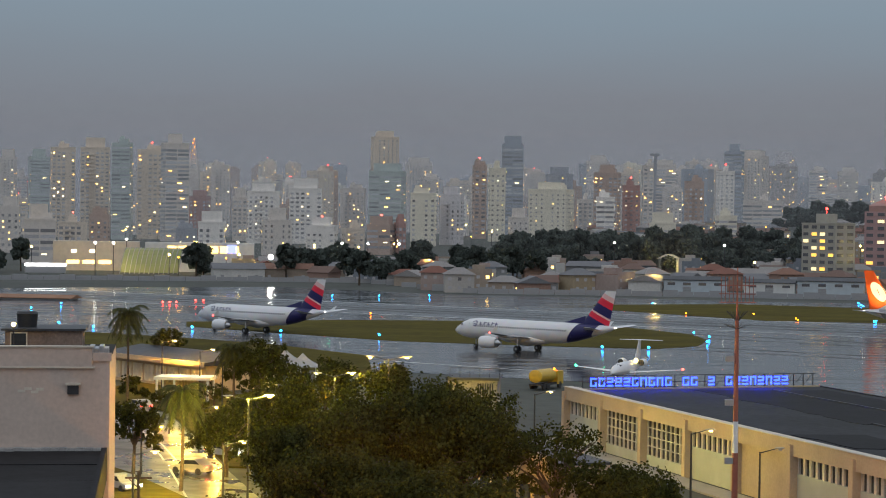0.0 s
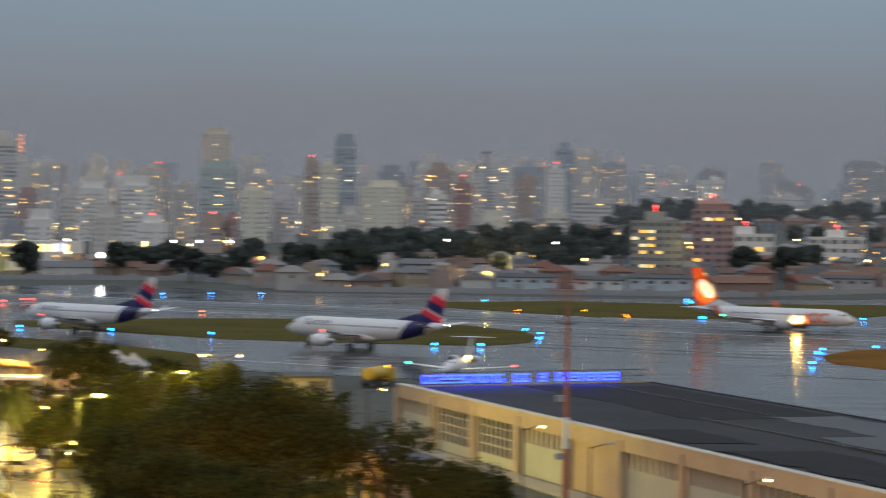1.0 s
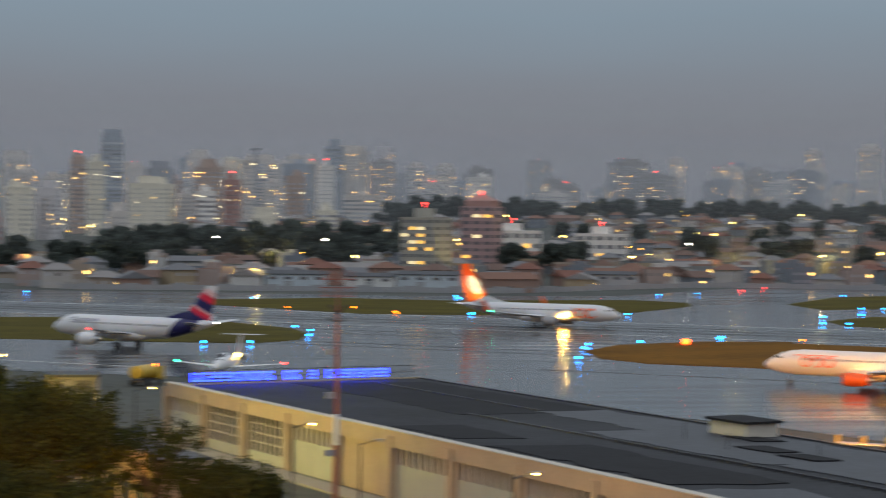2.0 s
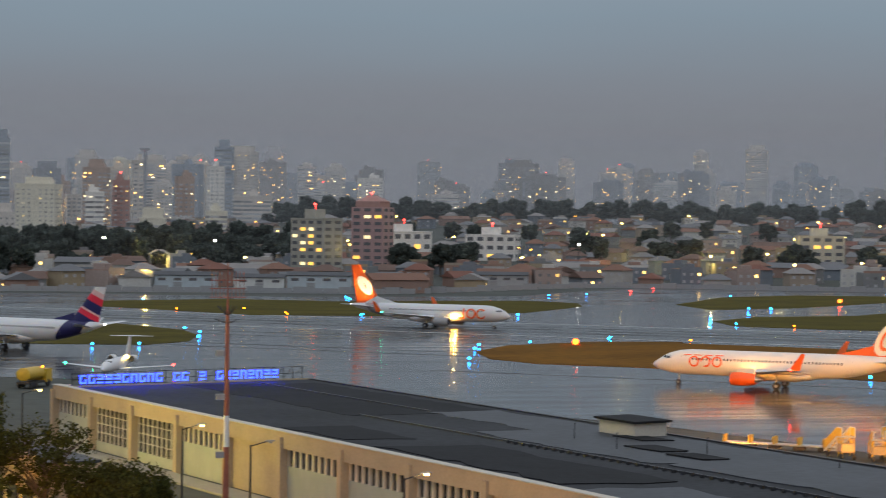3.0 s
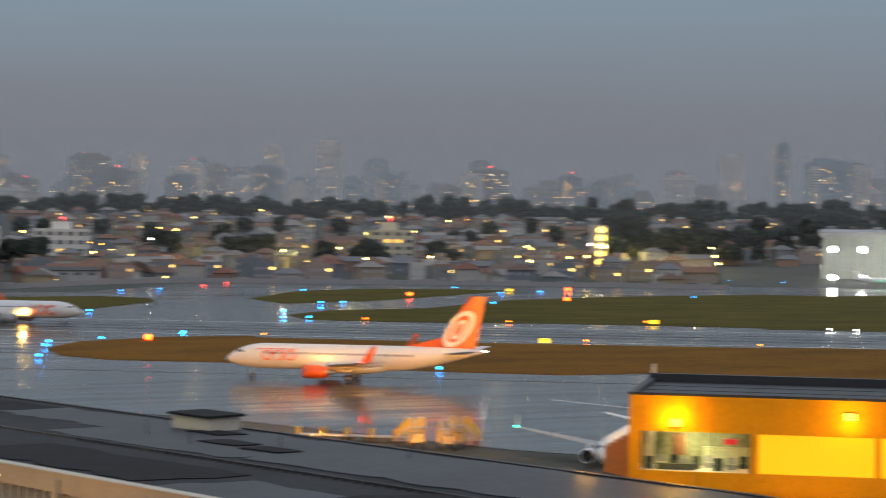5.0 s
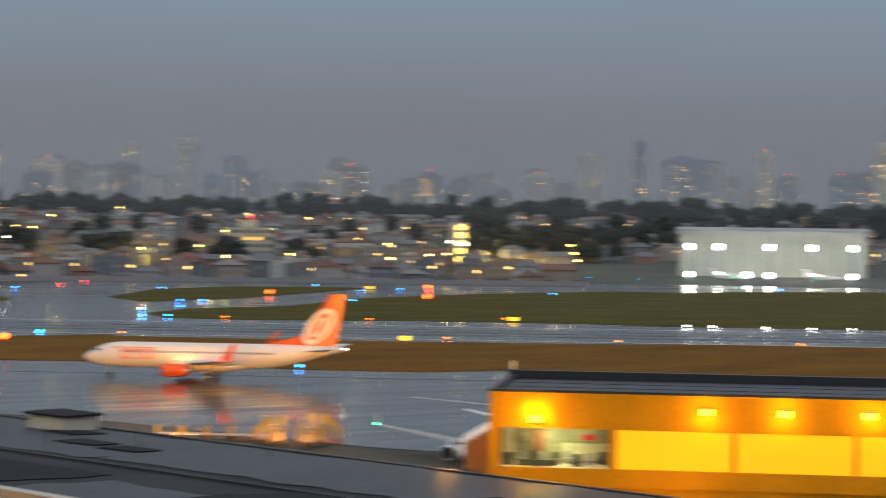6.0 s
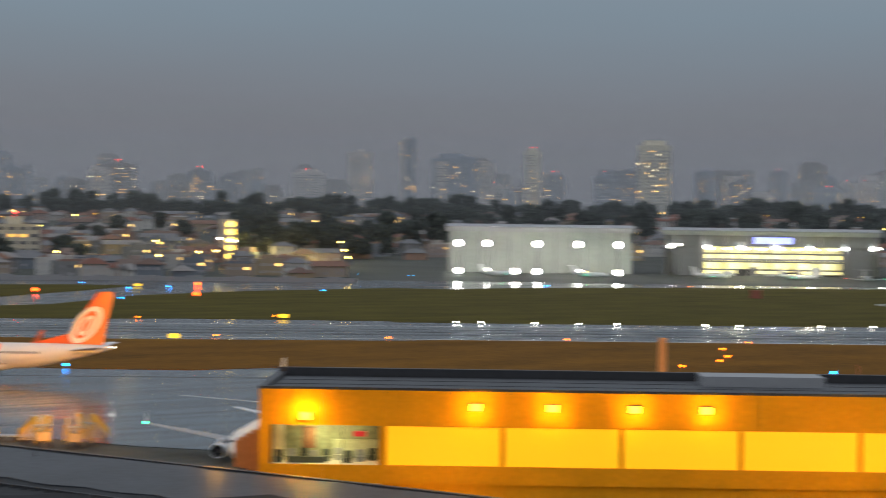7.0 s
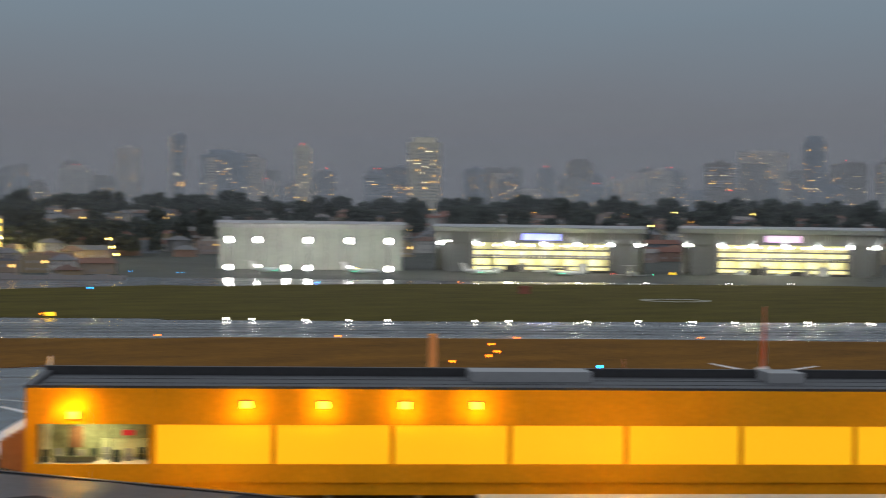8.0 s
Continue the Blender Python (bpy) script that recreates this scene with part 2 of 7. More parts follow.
def mist(name, density, top):
    """Thin drifting droplets: most light passes, the rest is scattered; thinning out towards the top."""
    m = bpy.data.materials.new(name)
    m.use_nodes = True
    n, k = m.node_tree.nodes, m.node_tree.links
    n.remove(n["Principled BSDF"])
    clear, fore, back = n.new("ShaderNodeBsdfTransparent"), n.new("ShaderNodeBsdfDiffuse"), n.new("ShaderNodeBsdfTranslucent")
    for b in (fore, back):
        b.inputs["Color"].default_value = (0.7, 0.72, 0.77, 1)
    both, mix = n.new("ShaderNodeMixShader"), n.new("ShaderNodeMixShader")
    k.new(fore.outputs[0], both.inputs[1])
    k.new(back.outputs[0], both.inputs[2])
    co, sep, fall = n.new("ShaderNodeTexCoord"), n.new("ShaderNodeSeparateXYZ"), n.new("ShaderNodeMapRange")
    k.new(co.outputs["Object"], sep.inputs[0])
    fall.interpolation_type = "SMOOTHSTEP"
    fall.inputs["From Min"].default_value, fall.inputs["From Max"].default_value = 0.25 * top, top
    fall.inputs["To Min"].default_value, fall.inputs["To Max"].default_value = density, 0.0
    k.new(sep.outputs["Z"], fall.inputs["Value"])
    drift, span, mul = n.new("ShaderNodeTexNoise"), n.new("ShaderNodeMapRange"), n.new("ShaderNodeMath")
    drift.inputs["Scale"].default_value, drift.inputs["Detail"].default_value = 0.006, 3
    k.new(co.outputs["Object"], drift.inputs["Vector"])
    span.inputs["To Min"].default_value, span.inputs["To Max"].default_value = 0.7, 1.3
    k.new(drift.outputs[0], span.inputs["Value"])
    mul.operation = "MULTIPLY"
    k.new(fall.outputs[0], mul.inputs[0])
    k.new(span.outputs[0], mul.inputs[1])
    k.new(mul.outputs[0], mix.inputs[0])
    k.new(clear.outputs[0], mix.inputs[1])
    k.new(both.outputs[0], mix.inputs[2])
    k.new(mix.outputs[0], n["Material Output"].inputs["Surface"])
    return m


# rainy dusk air: banks of thin mist, one behind the other, over the whole city
for r, density in ((905, 0.03), (1125, 0.05), (1400, 0.07), (1690, 0.16), (2080, 0.2), (2650, 0.22), (3300, 0.24)):
    top = 30 + 0.065 * r
    bm = B()
    rim = [(r * math.sin(radians(b)), r * math.cos(radians(b))) for b in range(-24, 71, 2)]
    low = [bm.verts.new((x, y, -2)) for x, y in rim]
    high = [bm.verts.new((x, y, top)) for x, y in rim]
    for i in range(len(rim) - 1):
        bm.faces.new((low[i], low[i + 1], high[i + 1], high[i]))
    solid("mist_bank", bm, mist("mist", density, top), "thin grey veil of rainy mist over the city", "mist", "stuff", smooth=True)


def plate(name, points, z0, z1, material, label, category="pavement"):
    bm = B()
    slab(bm, points, z0, z1)
    return solid(name, bm, material, label, category, "structure")


plate("apron", [(-157.60, 660.12), (-57.03, 711.32), (3.16, 654.97), (57.84, 644.10), (110.27, 625.42), (188.56, 634.90), (267.99, 730.44), (273.14, 753.26), (449.53, 770.00), (475.49, 704.42), (518.45, 709.79), (631.82, 655.43), (848.49, 545.44),
    (183.22, 117.43), (107.59, 175.70), (101.31, 184.73), (86.44, 220.81), (42.62, 289.73), (-12.77, 318.98), (-48.22, 353.43), (-84.41, 354.02)],
    -0.05, 0.0, ASPHALT, "wet grey asphalt of the taxiways and apron", "apron")

# runway: a darker band with shoulders, along its bearing
along = Vector((math.sin(radians(RUNWAY)), math.cos(radians(RUNWAY)), 0))
across = Vector((math.sin(radians(RUNWAY - 90)), math.cos(radians(RUNWAY - 90)), 0))


def strip(name, p0, p1, s0, s1, z0, z1, material, label, category):
    corners = [across * p + along * s for p, s in ((p0, s0), (p0, s1), (p1, s1), (p1, s0))]
    return plate(name, [(c.x, c.y) for c in corners], z0, z1, material, label, category)


RUNWAY_TOP = wet("runway_asphalt", (0.045, 0.047, 0.052), 0.2, 0.34, bump=0.06)
strip("runway", 402, 458, -480, 420, -0.04, 0.012, RUNWAY_TOP, "dark wet grooved asphalt runway", "runway")
RUBBER = wet("rubbered_asphalt", (0.018, 0.018, 0.02), 0.3, 0.55)
for p, q in ((417.5, 423), (428, 433.5), (439, 442)):
    strip("rubber_marks", p, q, -480, 420, 0.0, 0.016, RUBBER, "dark rubber marks along the wet runway", "marking")
for p in (404, 455):
    strip("runway_edge_line", p, p + 0.9, -480, 420, 0.0, 0.018, PAINT_LINE, "worn white painted runway edge line", "marking")

GRASS_PATCHES = [
    ("grass strip between the runway and the taxiway", [(-59.05, 460.88), (-24.68, 477.79), (16.09, 482.84), (41.67, 463.03), (54.37, 433.39), (54.97, 412.82), (50.46, 393.08), (40.97, 382.41), (23.85, 385.84), (-9.21, 397.09), (-33.54, 419.81), (-56.55, 441.49)]),
    ("grass strip along the far taxiway", [(44.44, 587.20), (88.61, 604.95), (121.03, 588.56), (181.99, 598.70), (193.10, 580.19), (186.94, 556.54), (156.68, 515.25), (109.64, 497.31), (80.75, 502.35), (60.08, 533.71), (43.72, 556.58)]),
    ("grass verge between the runway and the apron", [(99.45, 358.57), (111.06, 376.37), (132.52, 387.66), (151.78, 386.10), (148.59, 382.18), (187.23, 351.34), (233.68, 321.87), (245.72, 318.97), (310.38, 271.13), (358.99, 227.81),
        (282.58, 179.23), (220.71, 228.68), (173.80, 276.41), (174.62, 272.00), (159.98, 273.60), (145.51, 284.40), (118.62, 315.48), (102.13, 326.30), (96.87, 339.17)]),
    ("small grass island between two taxiways", [(222.20, 571.94), (261.69, 630.96), (298.46, 650.88), (328.91, 643.77), (341.48, 626.41), (300.55, 588.19), (251.39, 548.11), (218.63, 535.59)]),
    ("wide grass field beyond the runway", [(192.94, 470.65), (214.46, 493.08), (246.34, 499.28), (299.53, 547.55), (354.22, 569.56), (419.98, 578.96), (431.34, 560.32), (462.68, 565.26), (528.75, 548.44), (706.20, 448.57),
        (433.61, 275.25), (330.86, 343.01), (288.36, 373.77), (277.27, 382.82), (280.30, 386.20), (242.65, 415.32), (205.63, 431.94), (188.94, 448.14)]),
    ("dark grass bank beside the apron", [(-74.24, 414.67), (-52.24, 399.24), (-32.59, 381.20), (-13.15, 352.65), (-10.68, 311.01), (-45.34, 332.44), (-61.96, 346.26)]),
]
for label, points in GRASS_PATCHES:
    # the verge gets the grass with sodium light painted in
    tinted = "verge" in label
    plate("grass", points, -0.04, 0.07, GRASS_SODIUM if tinted else GRASS, ("wet sodium-tinted " if tinted else "wet dull green ") + label, "grass")
# worn paint lines on the apron
for a, b in ((((139.78, 220.27)), ((135.54, 235.46))), (((-7.83, 339.31)), ((19.74, 318.50)))):
    a, b = Vector(a), Vector(b)
    n = (b - a).orthogonal().normalized() * 0.25
    plate("taxi_line", [tuple(a + n), tuple(b + n), tuple(b - n), tuple(a - n)], 0.0, 0.012, PAINT_LINE, "worn painted taxi guide line", "marking")
# dark tyre tracks and drier lanes on the taxiways
TRACK = wet("tracked_asphalt", (0.028, 0.029, 0.032), 0.28, 0.6)
for p, q, s0, s1 in ((335, 337, -260, 250), (344, 346, -260, 250), (300, 301.5, -120, 200), (372, 374, -300, 60), (318, 319, -60, 240), (270, 271.5, 20, 200), (384, 386, -300, -40)):
    strip("tyre_track", p, q, s0, s1, -0.02, 0.006, TRACK, "darker worn track along the taxiway", "marking")
# ---- aircraft ----
def banded(name, axis, stops, rough=0.3):
    """Paint in sharp bands along an axis of the object (metres): stops of (from, colour)."""
    m = bpy.data.materials.new(name)
    m.use_nodes = True
    n, k = m.node_tree.nodes, m.node_tree.links
    b = n["Principled BSDF"]
    b.inputs["Roughness"].default_value = rough
    co, dot, span, rp = n.new("ShaderNodeTexCoord"), n.new("ShaderNodeVectorMath"), n.new("ShaderNodeMapRange"), n.new("ShaderNodeValToRGB")
    dot.operation = "DOT_PRODUCT"
    dot.inputs[1].default_value = axis
    k.new(co.outputs["Object"], dot.inputs[0])
    low, high = stops[0][0] - 1, stops[-1][0] + 1
    span.inputs["From Min"].default_value, span.inputs["From Max"].default_value = low, high
    k.new(dot.outputs["Value"], span.inputs["Value"])
    rp.color_ramp.interpolation = "CONSTANT"
    e = rp.color_ramp.elements
    for i, (at, colour) in enumerate(stops):
        p = (at - low) / (high - low) if i else 0.0
        el = e[0] if i == 0 else (e[1] if i == 1 else e.new(p))
        el.position, el.color = p, (*colour, 1)
    k.new(span.outputs[0], rp.inputs[0])
    dirt, mix = n.new("ShaderNodeTexNoise"), n.new("ShaderNodeMixRGB")
    dirt.inputs["Scale"].default_value = 0.8
    mix.blend_type = "MULTIPLY"
    mix.inputs[0].default_value = 0.18
    k.new(co.outputs["Object"], dirt.inputs["Vector"])
    k.new(rp.outputs[0], mix.inputs[1])
    k.new(dirt.outputs["Color"], mix.inputs[2])
    k.new(mix.outputs[0], b.inputs["Base Color"])
    return m


W, IN, CO, PK, OR, GR = (0.78, 0.79, 0.81), (0.02, 0.018, 0.11), (0.78, 0.03, 0.07), (0.8, 0.5, 0.5), (0.85, 0.13, 0.015), (0.3, 0.3, 0.31)


def ring(x, ry, rz, zc, sides=28, cut=0.0):
    return [Vector((x, ry * math.cos(2 * math.pi * i / sides), zc + rz * math.sin(2 * math.pi * i / sides))) for i in range(sides)]


def foil(bm, root, tip, thick=0.11):
    """A wing panel between two chords: each chord is (leading edge, chord length, unit normal)."""
    rings = []
    for (le, chord, normal), t in ((root, thick), (tip, thick * 0.8)):
        le, normal = Vector(le), Vector(normal)
        pts = []
        for u, h in ((0, 0), (0.03, 0.35), (0.12, 0.75), (0.35, 1), (0.65, 0.65), (1, 0.04), (0.65, -0.25), (0.35, -0.42), (0.12, -0.42), (0.03, -0.25)):
            pts.append(le + Vector((-u * chord, 0, 0)) + normal * (h * chord * t * 0.55))
        rings.append(pts)
    loft(bm, rings)


def wheel_pair(parent, x, y, r, w):
    for s in (-1, 1):
        bm = B()
        tube(bm, (x, y + s * w * 0.75 - w * 0.45, r), (x, y + s * w * 0.75 + w * 0.45, r), r, r, 16)
        wh = part("wheel", bm, DARK, parent, "black rubber tyre", True)
        bm = B()
        tube(bm, (x, y + s * w * 0.75 - w * 0.47, r), (x, y + s * w * 0.75 + w * 0.47, r), r * 0.45, r * 0.45, 12)
        part("rim", bm, METAL, wh, "metal rim")


def airliner(m, label, L, rad, zc, gear, nose_gear, span, tail_h, eng_y, eng_x, eng_r, skin, fin_skin, eng_skin, tip_skin, tip_h, livery):
    """An airliner with its nose along +x; the main gear stands at the origin."""
    air = thing("airliner", m, label, "airplane", "airliners on the airfield")
    nose, tail = gear, gear - L
    bm = B()
    rings = []
    for d, ry, rz, dz in ((0.0, 0.03, 0.03, -0.55), (0.25, 0.35, 0.33, -0.52), (0.8, 0.72, 0.7, -0.45), (1.6, 1.1, 1.1, -0.33), (2.7, 1.48, 1.5, -0.18), (4.2, 1.78, 1.8, -0.06), (6.0, 1.9, 1.92, 0), (L * 0.4, 1.9, 1.92, 0), (L * 0.62, 1.9, 1.92, 0),
                          (L * 0.70, 1.84, 1.85, 0.07), (L * 0.78, 1.6, 1.58, 0.32), (L * 0.86, 1.22, 1.17, 0.68), (L * 0.93, 0.78, 0.75, 1.02), (L * 0.98, 0.4, 0.4, 1.25), (L, 0.16, 0.2, 1.35)):
        rings.append(ring(nose - d, ry * rad / 1.9, rz * rad / 1.9, zc + dz * rad / 1.9))
    loft(bm, rings)
    fus = part("fuselage", bm, skin, air, "", True)
    # belly fairing
    bm = B()
    loft(bm, [ring(x, r, r * 0.55, zc - rad * 0.72, 16) for x, r in ((6.8, 0.3), (5, 1.5), (2, 1.95), (-2, 1.95), (-4.5, 1.4), (-6, 0.3))])
    part("belly_fairing", bm, PAINT_W, air, "", True)
    # cockpit and cabin windows follow the skin
    def wrap(x, h, lift=0.015, side=1, r=None):
        a = h / rad
        rr = (rad if r is None else r) + lift
        return Vector((x, side * rr * math.cos(a), zc + rr * math.sin(a)))
    for side in (-1, 1):
        bm = B()
        for q in (((2.05, 0.15, 0.52), (1.62, 0.55, 0.48), (1.95, 0.6, 0.86), (2.45, 0.16, 0.95)), ((2.15, 0.9, 0.53), (2.1, 1.02, 0.53), (3.1, 1.42, 0.62), (2.95, 1.28, 0.98)), ((1.7, 0.6, 0.48), (2.1, 0.95, 0.5), (2.6, 1.05, 0.95), (2.0, 0.62, 0.88))):
            f = [bm.verts.new((nose - d + 0.05, side * (y + 0.06) * rad / 1.9, zc + (z - 0.02) * rad / 1.9)) for d, y, z in q]
            bm.faces.new(f)
        part("cockpit_window", bm, GLASS_D, fus, "dark cockpit glass")
        bm = B()
        x = nose - 6.6
        while x > nose - L * 0.74:
            q = [wrap(x + dx, h, 0.012, side) for dx, h in ((-0.12, 0.42), (0.12, 0.42), (0.12, 0.76), (-0.12, 0.76))]
            bm.faces.new([bm.verts.new(p) for p in q])
            x -= 0.53
        tagged(part("cabin_windows", bm, GLASS_D, fus, "row of small dark cabin windows"), kind="stuff")
        for d in (5.2, L * 0.76):
            bm = B()
            rr = rad if d < 8 else rad * 0.9
            lo = zc
            for a, b in (((-0.42, -0.75), (-0.38, 1.1)), ((0.38, -0.75), (0.42, 1.1)), ((-0.42, 1.06), (0.42, 1.1))):
                q = [wrap(nose - d + dx, h, 0.015 if d < 8 else 0.06, side, rr) for dx, h in (a, (b[0], a[1]), b, (a[0], b[1]))]
                bm.faces.new([bm.verts.new(p) for p in q])
            part("cabin_door", bm, GREY_P, fus, "grey cabin door outline")
        livery(fus, wrap, nose, side)
    # wings
    half = span / 2
    for s in (-1, 1):
        bm = B()
        z0 = zc - rad * 0.62
        foil(bm, ((5.6, s * 1.2, z0), 7.6, (0, 0, 1)), ((1.9, s * 6.2, z0 + 0.5), 4.6, (0, 0, 1)), 0.13)
        foil(bm, ((1.9, s * 6.2, z0 + 0.5), 4.6, (0, 0, 1)), ((-4.6, s * half, z0 + 1.65), 1.6, (0, 0, 1)), 0.1)
        wing = part("wing", bm, GREY_P if livery is livery_indigo else PAINT_W, air, "", True)
        bm = B()
        foil(bm, ((-4.7, s * half, z0 + 1.65), 1.5, (0, s, 0)), ((-6.4, s * (half + 0.35), z0 + 1.65 + tip_h), 0.6, (0, s, 0)), 0.08)
        part("winglet", bm, tip_skin, wing, "", True)
        for y in (4.2, 8.3, 11.5):
            bm = B()
            xx = 1.2 - (y - 4) * 0.62
            loft(bm, [ring(xx + d, r, r * 1.3, z0 + 0.05 + y * 0.07, 8) for d, r in ((1.0, 0.05), (0, 0.2), (-1.6, 0.22), (-3.2, 0.04))])
            for v in bm.verts:
                v.co.y += s * y
            part("flap_fairing", bm, GREY_P, wing, "", True)
        bm = B()
        bmesh.ops.create_icosphere(bm, subdivisions=1, radius=0.2, matrix=pose(-4.9, s * (half + 0.05), z0 + 1.75))
        part("wingtip_light", bm, L_GREEN if s < 0 else L_RED, wing, "lit wingtip light")
        # engine: nacelle, dark intake, spinner, exhaust cone
        bm = B()
        ez = zc - rad * 0.62 - eng_r * 0.75
        loft(bm, [[p + Vector((0, s * eng_y, 0)) for p in ring(eng_x + d, eng_r * r, eng_r * r, ez, 20)] for d, r in ((0.02, 0.86), (0.12, 0.93), (-0.3, 1.02), (-1.5, 1.06), (-3.0, 0.92), (-3.6, 0.76))], False)
        eng = part("engine", bm, eng_skin, air, "", True)
        bm = B()
        loft(bm, [[p + Vector((0, s * eng_y, 0)) for p in ring(eng_x + d, eng_r * r, eng_r * r, ez, 20)] for d, r in ((0.03, 0.87), (-0.5, 0.82), (-0.8, 0.82))], False)
        tube(bm, (eng_x - 0.75, s * eng_y, ez), (eng_x - 0.8, s * eng_y, ez), eng_r * 0.82, eng_r * 0.82, 20)
        part("intake", bm, STEEL_D, eng, "dark engine intake")
        bm = B()
        tube(bm, (eng_x - 0.2, s * eng_y, ez), (eng_x - 0.8, s * eng_y, ez), 0.03, eng_r * 0.3, 12)
        part("spinner", bm, METAL, eng)
        bm = B()
        tube(bm, (eng_x - 3.2, s * eng_y, ez), (eng_x - 4.6, s * eng_y, ez), eng_r * 0.66, eng_r * 0.22, 16)
        part("exhaust_cone", bm, METAL, eng)
        bm = B()
        box(bm, eng_x - 3.6, s * eng_y - 0.16, ez + eng_r * 0.6, eng_x - 0.9, s * eng_y + 0.16, z0 + 0.75)
        part("pylon", bm, PAINT_W, eng)
        # gear
        bm = B()
        tube(bm, (0, s * 3.1, 0.5), (0.15, s * 2.9, z0 + 0.4), 0.14)
        tube(bm, (0, s * 3.0, 0.9), (0.2, s * 1.5, z0 + 0.2), 0.08)
        gearleg = part("main_gear", bm, METAL, air, "metal landing gear leg")
        wheel_pair(gearleg, 0, s * 3.1, 0.56, 0.42)
        # tailplane
        bm = B()
        zt = zc + rad * 0.45
        foil(bm, ((tail + 6.6, s * 0.5, zt), 4.0, (0, 0, 1)), ((tail + 1.6, s * 7.1, zt + 0.85), 1.5, (0, 0, 1)), 0.09)
        part("tailplane", bm, PAINT_W, air, "", True)
    bm = B()
    tube(bm, (nose - nose_gear, 0, 0.4), (nose - nose_gear - 0.1, 0, zc - rad * 0.8), 0.1)
    ng = part("nose_gear", bm, METAL, air, "metal nose gear leg")
    wheel_pair(ng, nose - nose_gear, 0, 0.38, 0.26)
    # fin with a dorsal fillet
    bm = B()
    zf = zc + rad * 0.62
    foil(bm, ((tail + 8.0, 0, zf), 6.6, (0, 1, 0)), ((tail + 2.1, 0, tail_h), 2.3, (0, 1, 0)), 0.1)
    part("fin", bm, fin_skin, air, "", True)
    bm = B()
    loft(bm, [[Vector((tail + 11.5, 0.02, zf + 0.75)), Vector((tail + 11.5, -0.02, zf + 0.75)), Vector((tail + 11.5, -0.05, zf + 0.5)), Vector((tail + 11.5, 0.05, zf + 0.5))],
              [Vector((tail + 6.6, 0.06, zf + 2.1)), Vector((tail + 6.6, -0.06, zf + 2.1)), Vector((tail + 6.6, -0.25, zf + 0.2)), Vector((tail + 6.6, 0.25, zf + 0.2))]])
    part("dorsal_fillet", bm, ORANGE if eng_skin is ORANGE else fin_skin, air)
    bm = B()
    tube(bm, (tail + 0.1, 0, zc + 1.35 * rad / 1.9), (tail - 0.25, 0, zc + 1.36 * rad / 1.9), 0.13, 0.08)
    part("tail_light", bm, L_WHITE, air, "lit white tail light")
    bm = B()
    tube(bm, (1.0, 0, zc + rad), (1.0, 0, zc + rad + 0.35), 0.12, 0.02)
    part("beacon", bm, RUST, air, "red beacon")
    return air


def arc_shape(wrap, bm, x, h, rx, rh, width, a0, a1, side, lift=0.03):
    """A curved stroke laid on the fuselage's side."""
    n = 18
    inner, outer = [], []
    for i in range(n + 1):
        a = radians(a0 + (a1 - a0) * i / n)
        inner.append(bm.verts.new(wrap(x + (rx - width) * math.cos(a), h + (rh - width) * math.sin(a), lift, side)))
        outer.append(bm.verts.new(wrap(x + rx * math.cos(a), h + rh * math.sin(a), lift, side)))
    for i in range(n):
        bm.faces.new((inner[i], inner[i + 1], outer[i + 1], outer[i]))


def bar_shape(wrap, bm, x0, x1, h0, h1, side, lift=0.03):
    n = max(1, int(abs(h1 - h0) / 0.35))
    for i in range(n):
        a, b = h0 + (h1 - h0) * i / n, h0 + (h1 - h0) * (i + 1) / n
        bm.faces.new([bm.verts.new(wrap(x, h, lift, side)) for x, h in ((x0, a), (x1, a), (x1, b), (x0, b))])


def livery_indigo(fus, wrap, nose, side):
    bm = B()
    for i in range(5):
        x = nose - 7.4 - i * 0.95
        bar_shape(wrap, bm, x, x - 0.28, 0.8, 1.45, side)
        bar_shape(wrap, bm, x - 0.28, x - 0.7, (0.8, 1.2, 0.8, 1.2, 0.95)[i], (0.98, 1.45, 1.0, 1.38, 1.12)[i], side)
    part("airline_mark", bm, INDIGO, fus, "dark indigo plain bars")
    bm = B()
    arc_shape(wrap, bm, nose - 6.2, 1.1, 0.62, 0.62, 0.2, 20, 300, side)
    bar_shape(wrap, bm, nose - 5.9, nose - 6.5, 0.9, 1.05, side)
    part("emblem", bm, INDIGO, fus, "dark indigo emblem shape")


def livery_orange(fus, wrap, nose, side):
    bm = B()
    arc_shape(wrap, bm, nose - 6.6, 0.0, 1.2, 1.25, 0.42, 40, 330, side)
    part("airline_mark", bm, ORANGE, fus, "orange open ring")
    bm = B()
    arc_shape(wrap, bm, nose - 9.0, 0.0, 1.2, 1.25, 0.42, 0, 360, side)
    part("airline_mark", bm, ORANGE, fus, "orange ring")
    bm = B()
    bar_shape(wrap, bm, nose - 10.6, nose - 11.0, -1.25, 1.25, side)
    bar_shape(wrap, bm, nose - 11.0, nose - 12.1, -1.25, -0.85, side)
    part("airline_mark", bm, ORANGE, fus, "orange angled bar")


def livery_old(fus, wrap, nose, side):
    bm = B()
    for i in range(3):
        arc_shape(wrap, bm, nose - 6.8 - i * 1.75, 0.25, 0.8, 0.85, 0.26, 0, 360 if i != 1 else 290, side)
    part("airline_mark", bm, ORANGE, fus, "faded orange ring shapes")
    bm = B()
    for i in range(4):
        bar_shape(wrap, bm, nose - 5.2 - i * 1.6, nose - 6.4 - i * 1.6, 1.15, 1.32, side)
    part("lettering", bm, ORANGE, fus, "thin orange plain bars")


